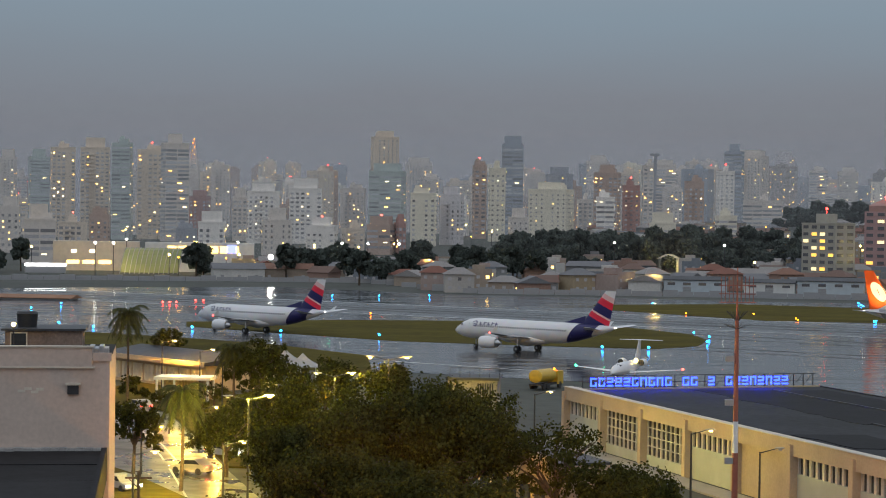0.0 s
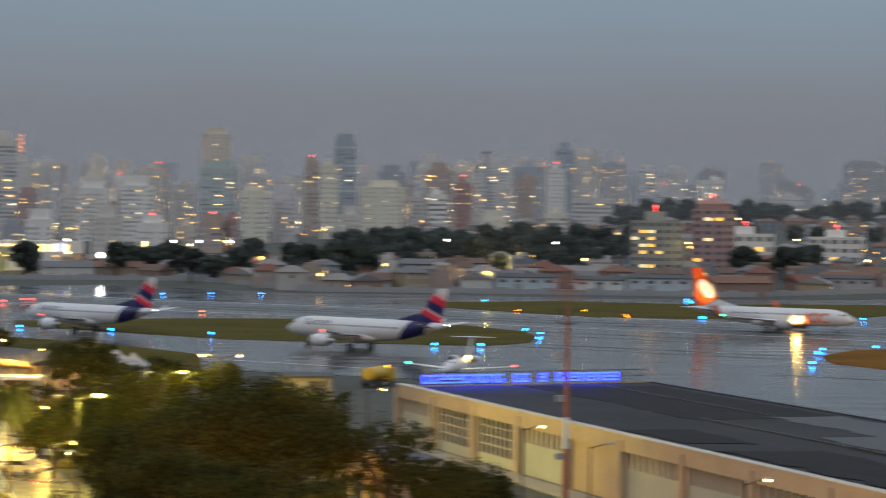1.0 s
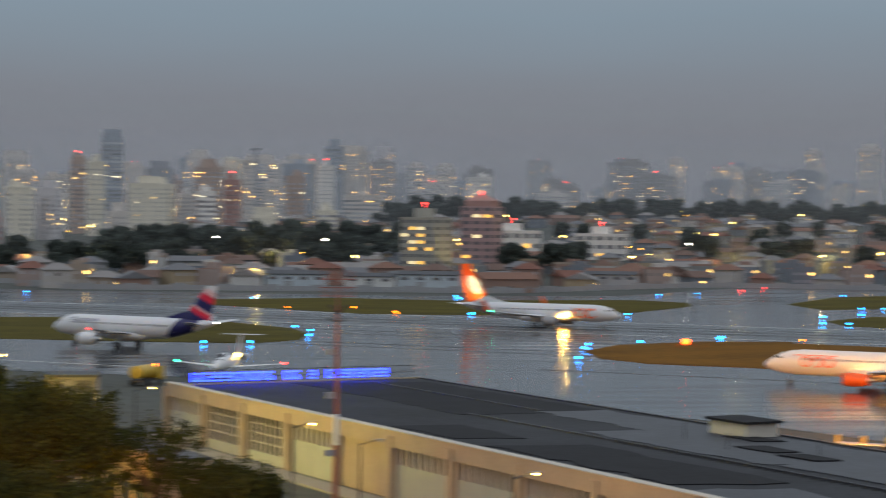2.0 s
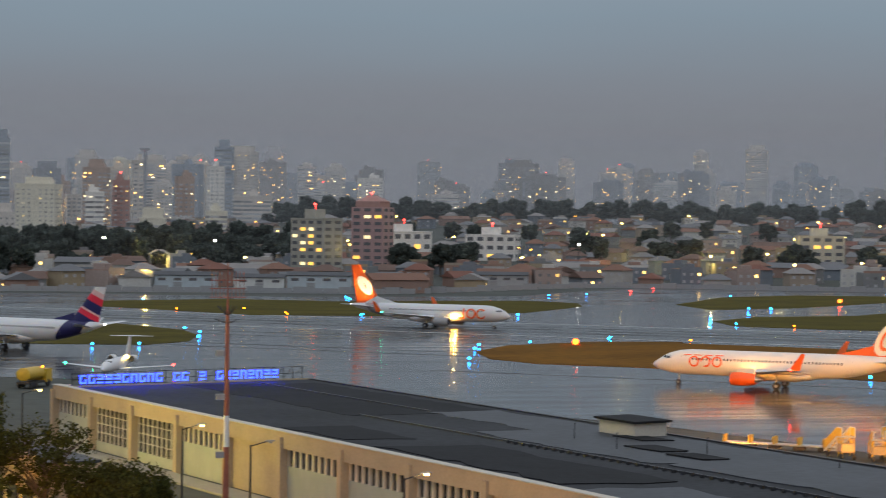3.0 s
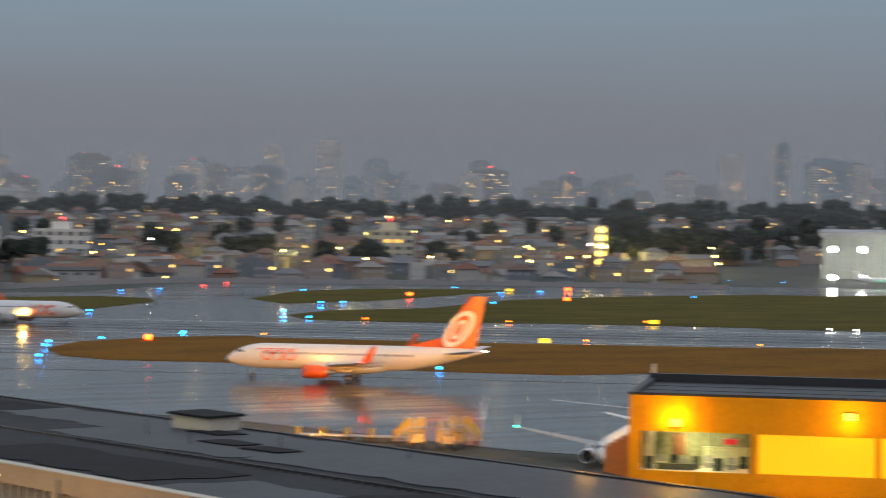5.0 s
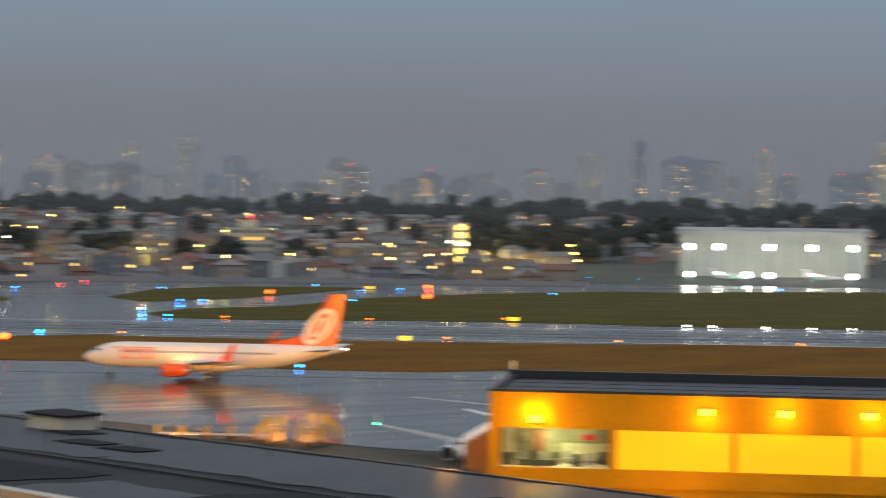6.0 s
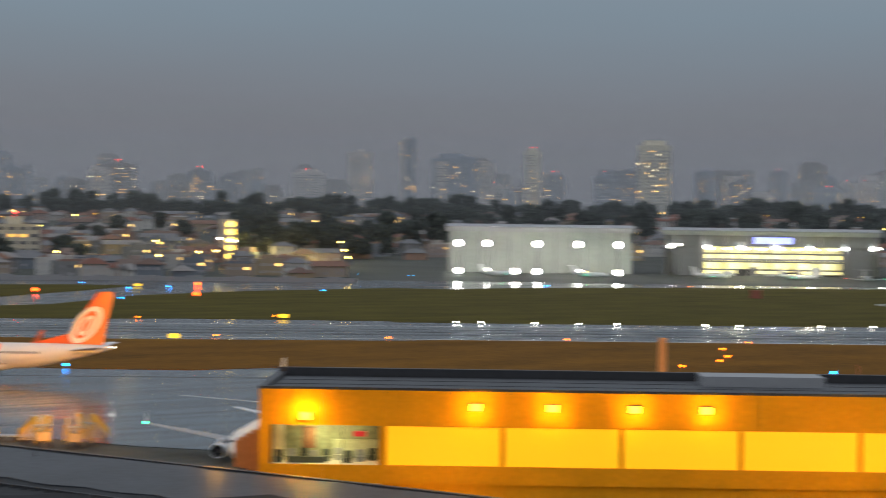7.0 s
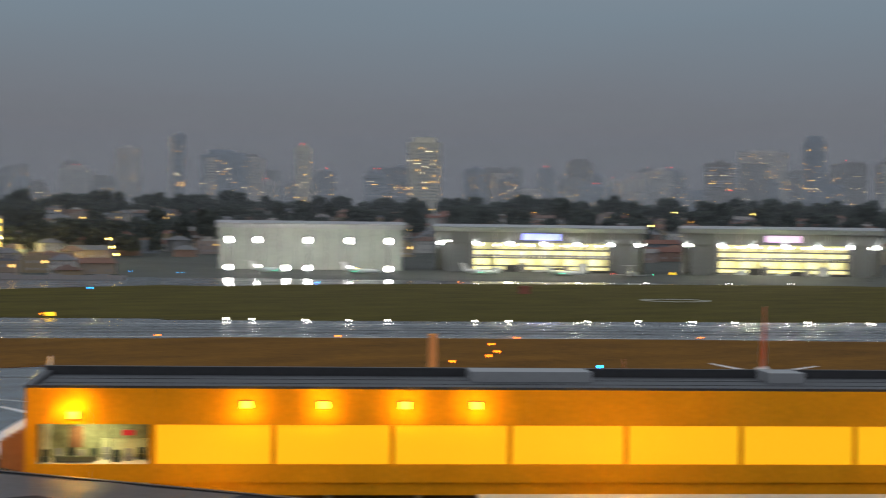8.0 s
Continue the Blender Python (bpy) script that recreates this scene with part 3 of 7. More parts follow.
def fin_mark(air, x, z, rx, rz, width, material):
    """An oval ring on both sides of the fin."""
    for s in (-1, 1):
        bm = B()
        n = 24
        a = []
        for i in range(n):
            c, d = math.cos(2 * math.pi * i / n), math.sin(2 * math.pi * i / n)
            a.append([bm.verts.new((x + r * c - 0.5 * q * d, s * 0.34, z + q * d)) for r, q in ((rx, rz), (rx - width, rz - width))])
        for i in range(n):
            p, q = a[i], a[(i + 1) % n]
            bm.faces.new((p[0], q[0], q[1], p[1]))
        part("fin_emblem", bm, material, air, "pale oval ring on the fin")


SKIN_I = banded("white_indigo_paint", (1, 0, 0.75), [(-40, W), (-12.6, IN), (-8.2, W), (40, W)])
FIN_I = banded("indigo_coral_fin_paint", (-0.45, 0, 1), [(0, IN), (13.6, CO), (14.7, PK), (15.1, IN), (16.8, CO), (18.2, PK), (19.2, W), (30, W)])
SKIN_O = banded("white_grey_paint", (1, 0, 0.7), [(-40, W), (-12.5, GR), (-9.4, W), (40, W)])
FIN_O = banded("orange_fin_paint", (-0.5, 0, 1), [(0, W), (13.4, OR), (60, OR)])
SKIN_W = mat("white_fuselage_paint", (0.8, 0.78, 0.75), 0.3, vary=0.06, scale=0.5, bump=0.0)
FIN_W = banded("orange_white_fin_paint", (0.25, 0, 1), [(0, OR), (20, OR), (40, OR)])
A320 = dict(L=37.57, rad=1.98, zc=3.75, gear=17.7, nose_gear=5.1, span=34.1, tail_h=11.76, eng_y=5.75, eng_x=6.3, eng_r=1.12)
B737 = dict(L=39.5, rad=1.9, zc=3.45, gear=19.6, nose_gear=4.0, span=34.4, tail_h=12.5, eng_y=4.85, eng_x=6.3, eng_r=0.98)
x, y = (16.00, 370.77)
near_indigo = airliner(facing(x, y, RUNWAY - 175), "white airliner with indigo and coral tail, waiting on the taxiway", **A320, skin=SKIN_I, fin_skin=FIN_I, eng_skin=PAINT_W, tip_skin=PAINT_W, tip_h=1.2, livery=livery_indigo)
x, y = (-39.21, 420.64)
copy_thing(near_indigo, facing(x, y, RUNWAY - 176))["label"] = "white airliner with indigo tail, queuing ahead on the taxiway"
x, y = (112.6, 444.5)
roller = airliner(facing(x, y, RUNWAY), "white airliner with orange fin, rolling on the runway, lights on", **dict(B737, tail_h=14.0), skin=SKIN_O, fin_skin=FIN_O, eng_skin=GREY_P, tip_skin=ORANGE, tip_h=2.4, livery=livery_orange)
fin_mark(roller, -16.4, 9.2, 1.6, 2.2, 1.5, PAINT_W)
x, y = (123.17, 273.88)
taxier = airliner(facing(x, y, RUNWAY - 180), "white airliner with orange engines and fin, taxiing over wet asphalt", **dict(B737, tail_h=13.0), skin=SKIN_W, fin_skin=FIN_W, eng_skin=ORANGE, tip_skin=ORANGE, tip_h=2.4, livery=livery_old)
fin_mark(taxier, -16.1, 8.1, 2.0, 2.75, 0.7, SKIN_W)
fin_mark(taxier, -16.1, 8.0, 0.95, 1.5, 0.5, SKIN_W)


def landing_light(air, x, y, z, r, watts):
    bm = B()
    tube(bm, (x, y, z), (x + 0.15, y, z), r, r, 12)
    part("landing_light", bm, L_WARM, air, "lit landing light")
    p = air.matrix_basis @ Vector((x + 0.9, y * 1.05, z))
    lamp("landing_lamp", p, watts, (1.0, 0.5, 0.12), 0.3)


landing_light(roller, 5.9, -2.1, 2.6, 0.4, 1100)
landing_light(taxier, 3.2, 3.4, 2.7, 0.26, 260)
for s in (-1, 1):
    p = roller.matrix_basis @ Vector((-15.5, s * 5.0, 5.6))
    lamp("tail_logo_lamp", p, 4200, (1.0, 0.66, 0.3), 0.2, roller.matrix_basis @ Vector((-16.4, 0, 9.2)), 70)


def business_jet(m, label):
    """A small jet with rear engines and a high tailplane, nose along +x."""
    air = thing("business_jet", m, label, "airplane", "parked small jets")
    bm = B()
    loft(bm, [ring(d, r, r, z, 18) for d, r, z in ((8.3, 0.03, 1.55), (7.9, 0.3, 1.6), (6.9, 0.62, 1.72), (5.6, 0.88, 1.85), (4.4, 0.98, 1.9), (-2.5, 0.98, 1.9), (-5.0, 0.78, 2.1), (-7.5, 0.3, 2.45), (-8.2, 0.06, 2.5))])
    fus = part("fuselage", bm, PAINT_W, air, "", True)
    bm = B()
    for s in (-1, 1):
        bm.faces.new([bm.verts.new(p) for p in ((6.25, s * 0.12, 2.42), (5.7, s * 0.62, 2.42), (5.2, s * 0.72, 2.66), (5.65, s * 0.1, 2.75))])
    part("windscreen", bm, GLASS_D, fus, "dark windscreen")
    for s in (-1, 1):
        bm = B()
        foil(bm, ((1.2, s * 0.6, 1.2), 3.2, (0, 0, 1)), ((-1.2, s * 8.4, 1.75), 1.2, (0, 0, 1)), 0.11)
        wing = part("wing", bm, PAINT_W, air, "", True)
        bm = B()
        bmesh.ops.create_icosphere(bm, subdivisions=1, radius=0.22, matrix=pose(-1.6, s * 8.45, 1.85))
        part("wingtip_light", bm, L_RED if s > 0 else L_GREEN, wing, "lit wingtip light")
        bm = B()
        loft(bm, [[p + Vector((0, s * 1.65, 0)) for p in ring(d, r, r, 2.55, 14)] for d, r in ((-2.6, 0.5), (-3.0, 0.58), (-4.4, 0.55), (-5.2, 0.38))], False)
        eng = part("engine", bm, PAINT_W, air, "", True)
        bm = B()
        tube(bm, (-2.8, s * 1.65, 2.55), (-2.9, s * 1.65, 2.55), 0.46, 0.46, 14)
        part("intake", bm, STEEL_D, eng, "dark engine intake")
        bm = B()
        box(bm, -4.4, min(s * 0.7, s * 1.3), 2.45, -3.2, max(s * 0.7, s * 1.3), 2.62)
        part("pylon", bm, PAINT_W, eng)
        bm = B()
        foil(bm, ((-7.6, 0, 5.75), 1.7, (0, 0, 1)), ((-8.6, s * 3.4, 5.7), 0.9, (0, 0, 1)), 0.1)
        part("tailplane", bm, PAINT_W, air, "", True)
        bm = B()
        tube(bm, (-0.6, s * 1.6, 0.3), (-0.6, s * 1.5, 1.3), 0.07)
        g = part("main_gear", bm, METAL, air)
        bm = B()
        tube(bm, (-0.6, s * 1.6 - 0.1, 0.3), (-0.6, s * 1.6 + 0.1, 0.3), 0.3, 0.3, 12)
        part("wheel", bm, DARK, g, "black tyre")
    bm = B()
    foil(bm, ((-4.9, 0, 2.7), 3.2, (0, 1, 0)), ((-7.3, 0, 5.75), 1.8, (0, 1, 0)), 0.1)
    part("fin", bm, PAINT_W, air, "", True)
    bm = B()
    tube(bm, (5.6, 0, 0.25), (5.6, 0, 1.2), 0.06)
    tube(bm, (5.6, -0.1, 0.25), (5.6, 0.1, 0.25), 0.25, 0.25, 12)
    part("nose_gear", bm, METAL, air)
    return air


x, y = (28.26, 305.05)
jet = business_jet(facing(x, y, 200), "small white jet with high tailplane, parked nose towards the terminal")
bm = B()
bmesh.ops.create_icosphere(bm, subdivisions=1, radius=0.35, matrix=pose(-2.4, 0.9, 2.9))
part("tail_floodlight", bm, L_WARM, jet, "lit warm lamp")
for px, py, turn in (((623.85, 623.49, 4.70)[:2]) + (120,), ((648.24, 595.14, 5.26)[:2]) + (135,), ((547.98, 678.31, 4.48)[:2]) + (100,), ((667.97, 572.90, 3.70)[:2]) + (60,), ((577.77, 650.45, 1.85)[:2]) + (140,)):
    copy_thing(jet, facing(px, py, turn))["label"] = "small white jet parked before the lit hangars"
# ---- the long cream wing with a dark felt roof ----
wing_at = facing(13.9, 218.2, 162.6)
wing_building = thing("terminal_wing", wing_at, "long cream terminal wing with dark wet felt roof", "building")
LONG, WIDE, TOP = 190.0, 30.5, 5.95
PANEL_G = mat("pale_green_panel", (0.4, 0.42, 0.37), 0.6, vary=0.15, scale=0.6, bump=0.05)
bm = B()
box(bm, 0.3, 0.5, 0, LONG, WIDE, 5.3)
part("core_wall", bm, BEIGE, wing_building)
bm = B()
box(bm, -0.25, -0.35, 4.55, LONG, 0.45, TOP)
part("parapet", bm, CREAM, wing_building, "cream rendered parapet band")
bm = B()
box(bm, -0.35, -0.42, TOP, LONG, 0.5, TOP + 0.07)
part("coping", bm, BEIGE, wing_building, "pale parapet coping")
bm = B()
box(bm, -0.25, 0.45, 0, 0.3, WIDE, 5.75)
part("end_wall", bm, CREAM, wing_building, "cream rendered end wall")
bm = B()
box(bm, -0.2, 0.5, 5.35, LONG, WIDE, 5.6)
part("roof", bm, FELT, wing_building, "dark wet roofing felt")
bm = B()
box(bm, -0.3, WIDE, 5.2, LONG, WIDE + 0.5, 5.72)
part("eave_gutter", bm, STEEL_D, wing_building, "dark metal eave gutter")
BAY = 10.62
n = 0
while n * BAY < 120:
    x0 = n * BAY
    bm = B()
    box(bm, x0 - 0.35, -0.62, 0, x0 + 0.35, 0.5, 5.5)
    part("pier", bm, CREAM, wing_building, "cream rendered pier")
    tall = n in (1, 2, 9)
    low = 1.0 if tall else 3.05
    xa, xb = x0 + 0.35, x0 + BAY - 0.35
    bm = B()
    box(bm, xa, 0.1, 0.0, xb, 0.5, low)
    part("lower_panel", bm, CREAM if n in (4, 8) else PANEL_G, wing_building, "pale painted lower wall")
    if n in (4, 8):
        bm = B()
        box(bm, xa, 0.12, low, xb, 0.5, 4.55)
        part("blind_wall", bm, CREAM, wing_building, "cream rendered wall")
    else:
        bm = B()
        box(bm, xa, 0.34, low, xb, 0.4, 4.55)
        win = part("window", bm, GLASS_D, wing_building, "dark tall clerestory glazing")
        bars = 9
        for i in range(bars + 1):
            bm = B()
            bx = xa + (xb - xa) * i / bars
            box(bm, bx - (0.06 if tall else 0.2), 0.14, low, bx + (0.06 if tall else 0.2), 0.33, 4.55)
            part("mullion", bm, BEIGE, win)
        for h in ((1.9, 2.8, 3.7) if tall else ()):
            bm = B()
            box(bm, xa, 0.18, h, xb, 0.3, h + 0.08)
            part("transom", bm, BEIGE, win)
    n += 1
bm = B()
box(bm, -3, -3.4, -0.04, 120, -0.65, 0.14)
solid("pavement", bm, mat("pavement_concrete", (0.34, 0.31, 0.25), 0.6, vary=0.2, scale=0.5, bump=0.1), "worn concrete pavement along the cream wing", "pavement", "structure").matrix_basis = wing_at

# felt patches, flashings and upstands on the roof
sheet_step = [0.0]


def roof_patch(x0, x1, y0, y1, material, skew=0.0, h=0.03):
    bm = B()
    q = random.Random(int(x0 * 31 + y0 * 7))
    corners = [(x0, y0), (x1, y0), (x1 + skew, y1), (x0 + skew, y1)]
    outline = []
    for (ax, ay), (bx, by) in zip(corners, corners[1:] + corners[:1]):
        steps = max(2, int(math.hypot(bx - ax, by - ay) / 2.2))
        wobble = min(0.55, 0.08 * abs(y1 - y0))
        outline += [(ax + (bx - ax) * i / steps + q.uniform(-wobble, wobble), ay + (by - ay) * i / steps + q.uniform(-wobble, wobble)) for i in range(steps)]
    slab(bm, outline, 5.6, 5.6 + h + sheet_step[0])
    part("roof_sheet", bm, material, wing_building)
    sheet_step[0] += 0.012


for x0, x1, y0, y1, kind, skew in ((2, 40, 14, 29, FELT_D, 3), (40, 62, 22, 29.5, FELT_L, 2), (47, 58, 3, 9, FELT_D, 2), (58, 84, 16, 29.5, FELT_L, 3), (64, 90, 3, 11, FELT_D, 3), (84, 130, 17, 29.8, FELT_L, 0), (93, 112, 1.5, 9, FELT_L, 2),
                                  (104, 128, 5, 14, FELT_D, 4), (116, 150, 15, 22, FELT_D, 3), (130, 170, 22, 29, FELT_L, 0)):
    roof_patch(x0, x1, y0, y1, kind, skew)
for x0, y0 in ((66, 25.0), (73, 21.2), (79, 20.6)):
    roof_patch(x0, x0 + 4.5, y0, y0 + 2.4, FELT_D, 0.8, 0.05)
for y0, xa, xb in ((14.6, 40, 150), (22.6, 4, 40)):
    bm = B()
    box(bm, xa, y0, 5.6, xb, y0 + 0.22, 5.74)
    part("flashing", bm, FELT_L, wing_building, "raised metal roof flashing")
for i in range(60):
    bm = B()
    box(bm, 66 + i * 1.1, 14.0, 5.6, 66.25 + i * 1.1, 14.25, 5.85)
    part("roof_clip", bm, STEEL_D, wing_building)
hut = thing("roof_hut", wing_at @ pose(62.5, 26.2, 5.6), "small beige roof hut with overhanging dark lid", "roof hut")
bm = B()
box(bm, 0, 0, 0, 5.2, 3.4, 1.25)
part("wall", bm, BEIGE, hut)
bm = B()
box(bm, -0.35, -0.35, 1.25, 5.55, 3.75, 1.45)
part("lid", bm, FELT_D, hut, "dark felt lid")
for x, y in ((66, 21), (74, 19.5), (80, 24), (92, 27)):
    bm = B()
    tube(bm, (0, 0, 0), (0, 0, 1.3), 0.05, 0.03)
    tube(bm, (0, 0, 1.3), (0.12, 0, 1.34), 0.05, 0.05)
    solid("roof_vent", bm, STEEL_D, "thin dark roof vent pipe", "vent pipe").matrix_basis = wing_at @ pose(x, y, 5.62)

# blue lit sign on its frame along the roof's end; the letters are seen from behind and read as plain bars
sign = thing("roof_sign", wing_at @ pose(0.1, 1.6, 5.6, 0, 0, 90), "blue lit letters on a dark steel frame on the roof", "sign")
bm = B()
for i in range(24):
    box(bm, i * 1.22, -0.06, 0, i * 1.22 + 0.08, 0.02, 1.55)
for z in (0.1, 0.75, 1.5):
    box(bm, 0, -0.05, z, 28.4, 0.01, z + 0.06)
for i in range(12, 23):
    tube(bm, (i * 1.22, -0.02, 0.1), (i * 1.22 + 1.2, -0.02, 1.5), 0.03, 0.03, 5)
part("frame", bm, STEEL_D, sign, "dark steel sign frame")
x = 0.9
random.seed(12)
for count in (10, 2, 1, 8):
    for i in range(count):
        bm = B()
        w, h = 0.72, 0.95
        strokes = random.choice((((0, 0, 0.2, 1), (0.8, 0, 1, 1), (0, 0.82, 1, 1)), ((0, 0, 0.2, 1), (0, 0, 1, 0.18), (0, 0.82, 1, 1), (0.8, 0, 1, 0.5)), ((0, 0, 1, 0.18), (0, 0.41, 1, 0.59), (0, 0.82, 1, 1), (0.8, 0.41, 1, 1))))
        for a, b, c, d in strokes:
            box(bm, x + a * w, -0.2, 0.35 + b * h, x + c * w, -0.1, 0.35 + d * h)
        part("letter", bm, L_SIGN, sign, "blue lit plain letter shape")
        x += 0.99
    x += 1.15

# red and white radio mast before the wing
mx, my, _ = (24.28, 164.22, 2.29)
mast = thing("radio_mast", pose(mx, my, 0), "slim red and white mast with whip aerials on top", "mast")
for z0, z1, m in ((0, 5.1, RUST), (5.1, 7.7, PAINT_W), (7.7, 16.4, RUST)):
    bm = B()
    tube(bm, (0, 0, z0), (0, 0, z1), 0.27 - z0 * 0.007, 0.27 - z1 * 0.007, 10)
    part("mast_section", bm, m, mast, "faded white section" if m is PAINT_W else "faded red section", True)
for z in (4.2, 9.0, 12.6):
    bm = B()
    box(bm, -0.9, -0.25, z, -0.2, 0.1, z + 0.5)
    part("junction_box", bm, GREY_P, mast)
for i in range(12):
    a = i * math.pi / 6
    c, s = math.cos(a), math.sin(a)
    for z, out, top, thick in ((15.9, 0.9, 16.8, 0.03), (15.3, 1.1, 15.7, 0.025)):
        bm = B()
        tube(bm, (0, 0, z), (out * c, out * s, top), thick, 0.02, 5)
        part("aerial_spike", bm, STEEL_D, mast)
bm = B()
tube(bm, (0, 0, 16.4), (0, 0, 20.4), 0.1, 0.04)
for z in (17.5, 18.2, 18.9):
    for i in range(-4, 5):
        tube(bm, (i * 0.33, 0, z), (i * 0.33, 0.05, z + 0.75), 0.03, 0.03, 5)
    tube(bm, (-1.5, 0, z), (1.5, 0, z), 0.04, 0.04, 5)
part("aerial_grid", bm, RUST, mast, "rusty aerial array")

# ---- yellow lit boarding hall ----
hall_at = facing(82.3, 130.7, 128.5)
hall = thing("boarding_hall", hall_at, "long boarding hall with yellow lit panels and grey roof", "building")
HL = 96.0
bm = B()
box(bm, 9.25, 0.25, 2.6, HL, 15.8, 10.5)
part("body_wall", bm, YELLOW, hall)
bm = B()
box(bm, 0, 4.6, 2.6, 9.24, 15.8, 10.5)
part("body_wall", bm, YELLOW, hall)
bm = B()
box(bm, 0, 0.25, 2.6, 9.24, 4.58, 5.0)
part("lounge_floor", bm, BEIGE, hall)
bm = B()
box(bm, 0, 0.25, 8.05, 9.24, 4.58, 10.5)
part("lounge_ceiling", bm, BEIGE, hall)
for i in range(20):
    bm = B()
    box(bm, i * 4.8 + 0.015, 0, 8.05, i * 4.8 + 4.785, 0.25, 10.8)
    part("fascia_panel", bm, YELLOW, hall)
    bm = B()
    box(bm, i * 4.8 + 0.015, 0, 3.6, i * 4.8 + 4.785, 0.25, 5.0)
    part("sill_panel", bm, YELLOW, hall)
bm = B()
box(bm, -0.12, 0, 3.6, 0.0, 15.8, 10.8)
part("end_panel", bm, YELLOW, hall)
bm = B()
box(bm, -0.2, 0.0, 10.8, HL, 0.5, 11.0)
box(bm, -0.2, 15.3, 10.5, HL, 16.1, 11.35)
box(bm, -0.2, 0.5, 10.5, 0.4, 15.3, 11.0)
part("roof_rim", bm, STEEL_D, hall, "dark metal roof rim")
for i in range(7):
    bm = B()
    box(bm, 0.4, 0.5 + i * 2.11, 10.5, HL, 0.5 + i * 2.11 + 1.95, 10.66 + 0.03 * (i % 2))
    part("roof_sheet", bm, FELT_L, hall, "wet grey roof sheet")
for x0, x1 in ((35, 45), (60, 63)):
    bm = B()
    box(bm, x0, 9.5, 10.66, x1, 13.8, 11.5)
    part("roof_unit", bm, GREY_P, hall, "grey plant housing")
# frosted panels with yellow emission of their own, and one clear bay with a view into the hall
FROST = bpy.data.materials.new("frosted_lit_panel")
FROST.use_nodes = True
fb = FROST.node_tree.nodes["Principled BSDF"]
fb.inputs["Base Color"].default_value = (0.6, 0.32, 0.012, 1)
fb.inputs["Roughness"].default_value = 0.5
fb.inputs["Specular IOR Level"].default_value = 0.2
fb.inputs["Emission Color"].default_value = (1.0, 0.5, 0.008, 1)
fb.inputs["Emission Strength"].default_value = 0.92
x = 9.75
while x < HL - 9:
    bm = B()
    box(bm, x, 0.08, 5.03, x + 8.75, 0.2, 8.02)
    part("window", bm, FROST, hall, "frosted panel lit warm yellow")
    bm = B()
    box(bm, x + 8.78, 0.0, 5.0, x + 9.12, 0.25, 8.05)
    part("window_post", bm, YELLOW, hall)
    x += 9.15
bm = B()
box(bm, 0.0, 0.0, 5.0, 0.75, 0.25, 8.05)
part("window_post", bm, YELLOW, hall)
bm = B()
box(bm, 9.2, 0.0, 5.0, 9.72, 0.25, 8.05)
part("window_post", bm, YELLOW, hall)
bm = B()
box(bm, 0.02, 4.4, 5.0, 9.2, 4.58, 8.05)
part("lounge_back", bm, mat("lounge_wall", (0.32, 0.33, 0.2), 0.7, vary=0.6, scale=0.5, fine=2.5), hall, "cluttered olive lounge interior")
for x0, x1, z0, z1, m in ((0.8, 1.6, 5.0, 8.0, mat("pale_curtain", (0.6, 0.62, 0.45), 0.8)), (3.0, 4.0, 6.0, 7.6, mat("brown_board", (0.3, 0.13, 0.06), 0.7)), (7.0, 8.0, 6.9, 7.3, CORAL), (5.4, 8.9, 5.2, 6.6, mat("pale_counter", (0.5, 0.52, 0.33), 0.6, vary=0.3)), (2.0, 5.0, 5.05, 5.5, mat("dark_seats", (0.06, 0.08, 0.06), 0.6))):
    bm = B()
    depth = 0.5 + (x0 * 1.7) % 3.2
    box(bm, x0, depth, z0, x1, depth + 0.5, z1)
    part("lounge_fitting", bm, m, hall)
for i in range(9):
    bm = B()
    box(bm, 1.0 + i * 0.9, 1.0 + (i % 3) * 0.9, 5.02, 1.6 + i * 0.9, 1.5 + (i % 3) * 0.9, 5.45)
    box(bm, 1.0 + i * 0.9, 1.42 + (i % 3) * 0.9, 5.45, 1.6 + i * 0.9, 1.5 + (i % 3) * 0.9, 5.95)
    part("lounge_seat", bm, GREY_P if i % 2 else bpy.data.materials["dark_seats"], hall)
for i in range(3):
    bm = B()
    box(bm, 1.5 + i * 2.8, 1.6, 7.9, 2.9 + i * 2.8, 2.0, 8.0)
    part("ceiling_light", bm, glow("lounge_tube", (0.95, 1.0, 0.7), 5) if i == 0 else bpy.data.materials["lounge_tube"], hall, "lit ceiling light")
lamp("lounge_lamp", hall_at @ Vector((4.6, 2.0, 7.5)), 380, (1.0, 0.95, 0.45), 0.8)
for bx in (0.9, 3.4, 6.3, 9.1):
    bm = B()
    box(bm, bx, 0.05, 5.0, bx + 0.07, 0.11, 8.05)
    part("glazing_bar", bm, STEEL_D, hall)
for x in (3.5, 16.6, 22.5, 28.8, 34.3):
    big = x < 4
    fit = thing("wall_lamp", hall_at @ pose(x, -0.25, 8.75 if big else 9.6), "sodium wall lamp lit orange on the hall's fascia", "wall lamp", "wall lamps of the hall")
    bm = B()
    box(bm, -0.42, -0.12, -0.26, 0.42, 0.02, 0.26)
    part("lens", bm, L_HALL, fit, "lit lens")
    bm = B()
    box(bm, -0.5, 0.02, -0.32, 0.5, 0.25, 0.32)
    part("housing", bm, STEEL_D, fit)
    lamp("hall_lamp", hall_at @ Vector((x, -1.0, 9.0 if big else 9.5)), 640 if big else 380, (1.0, 0.5, 0.03), 0.4)
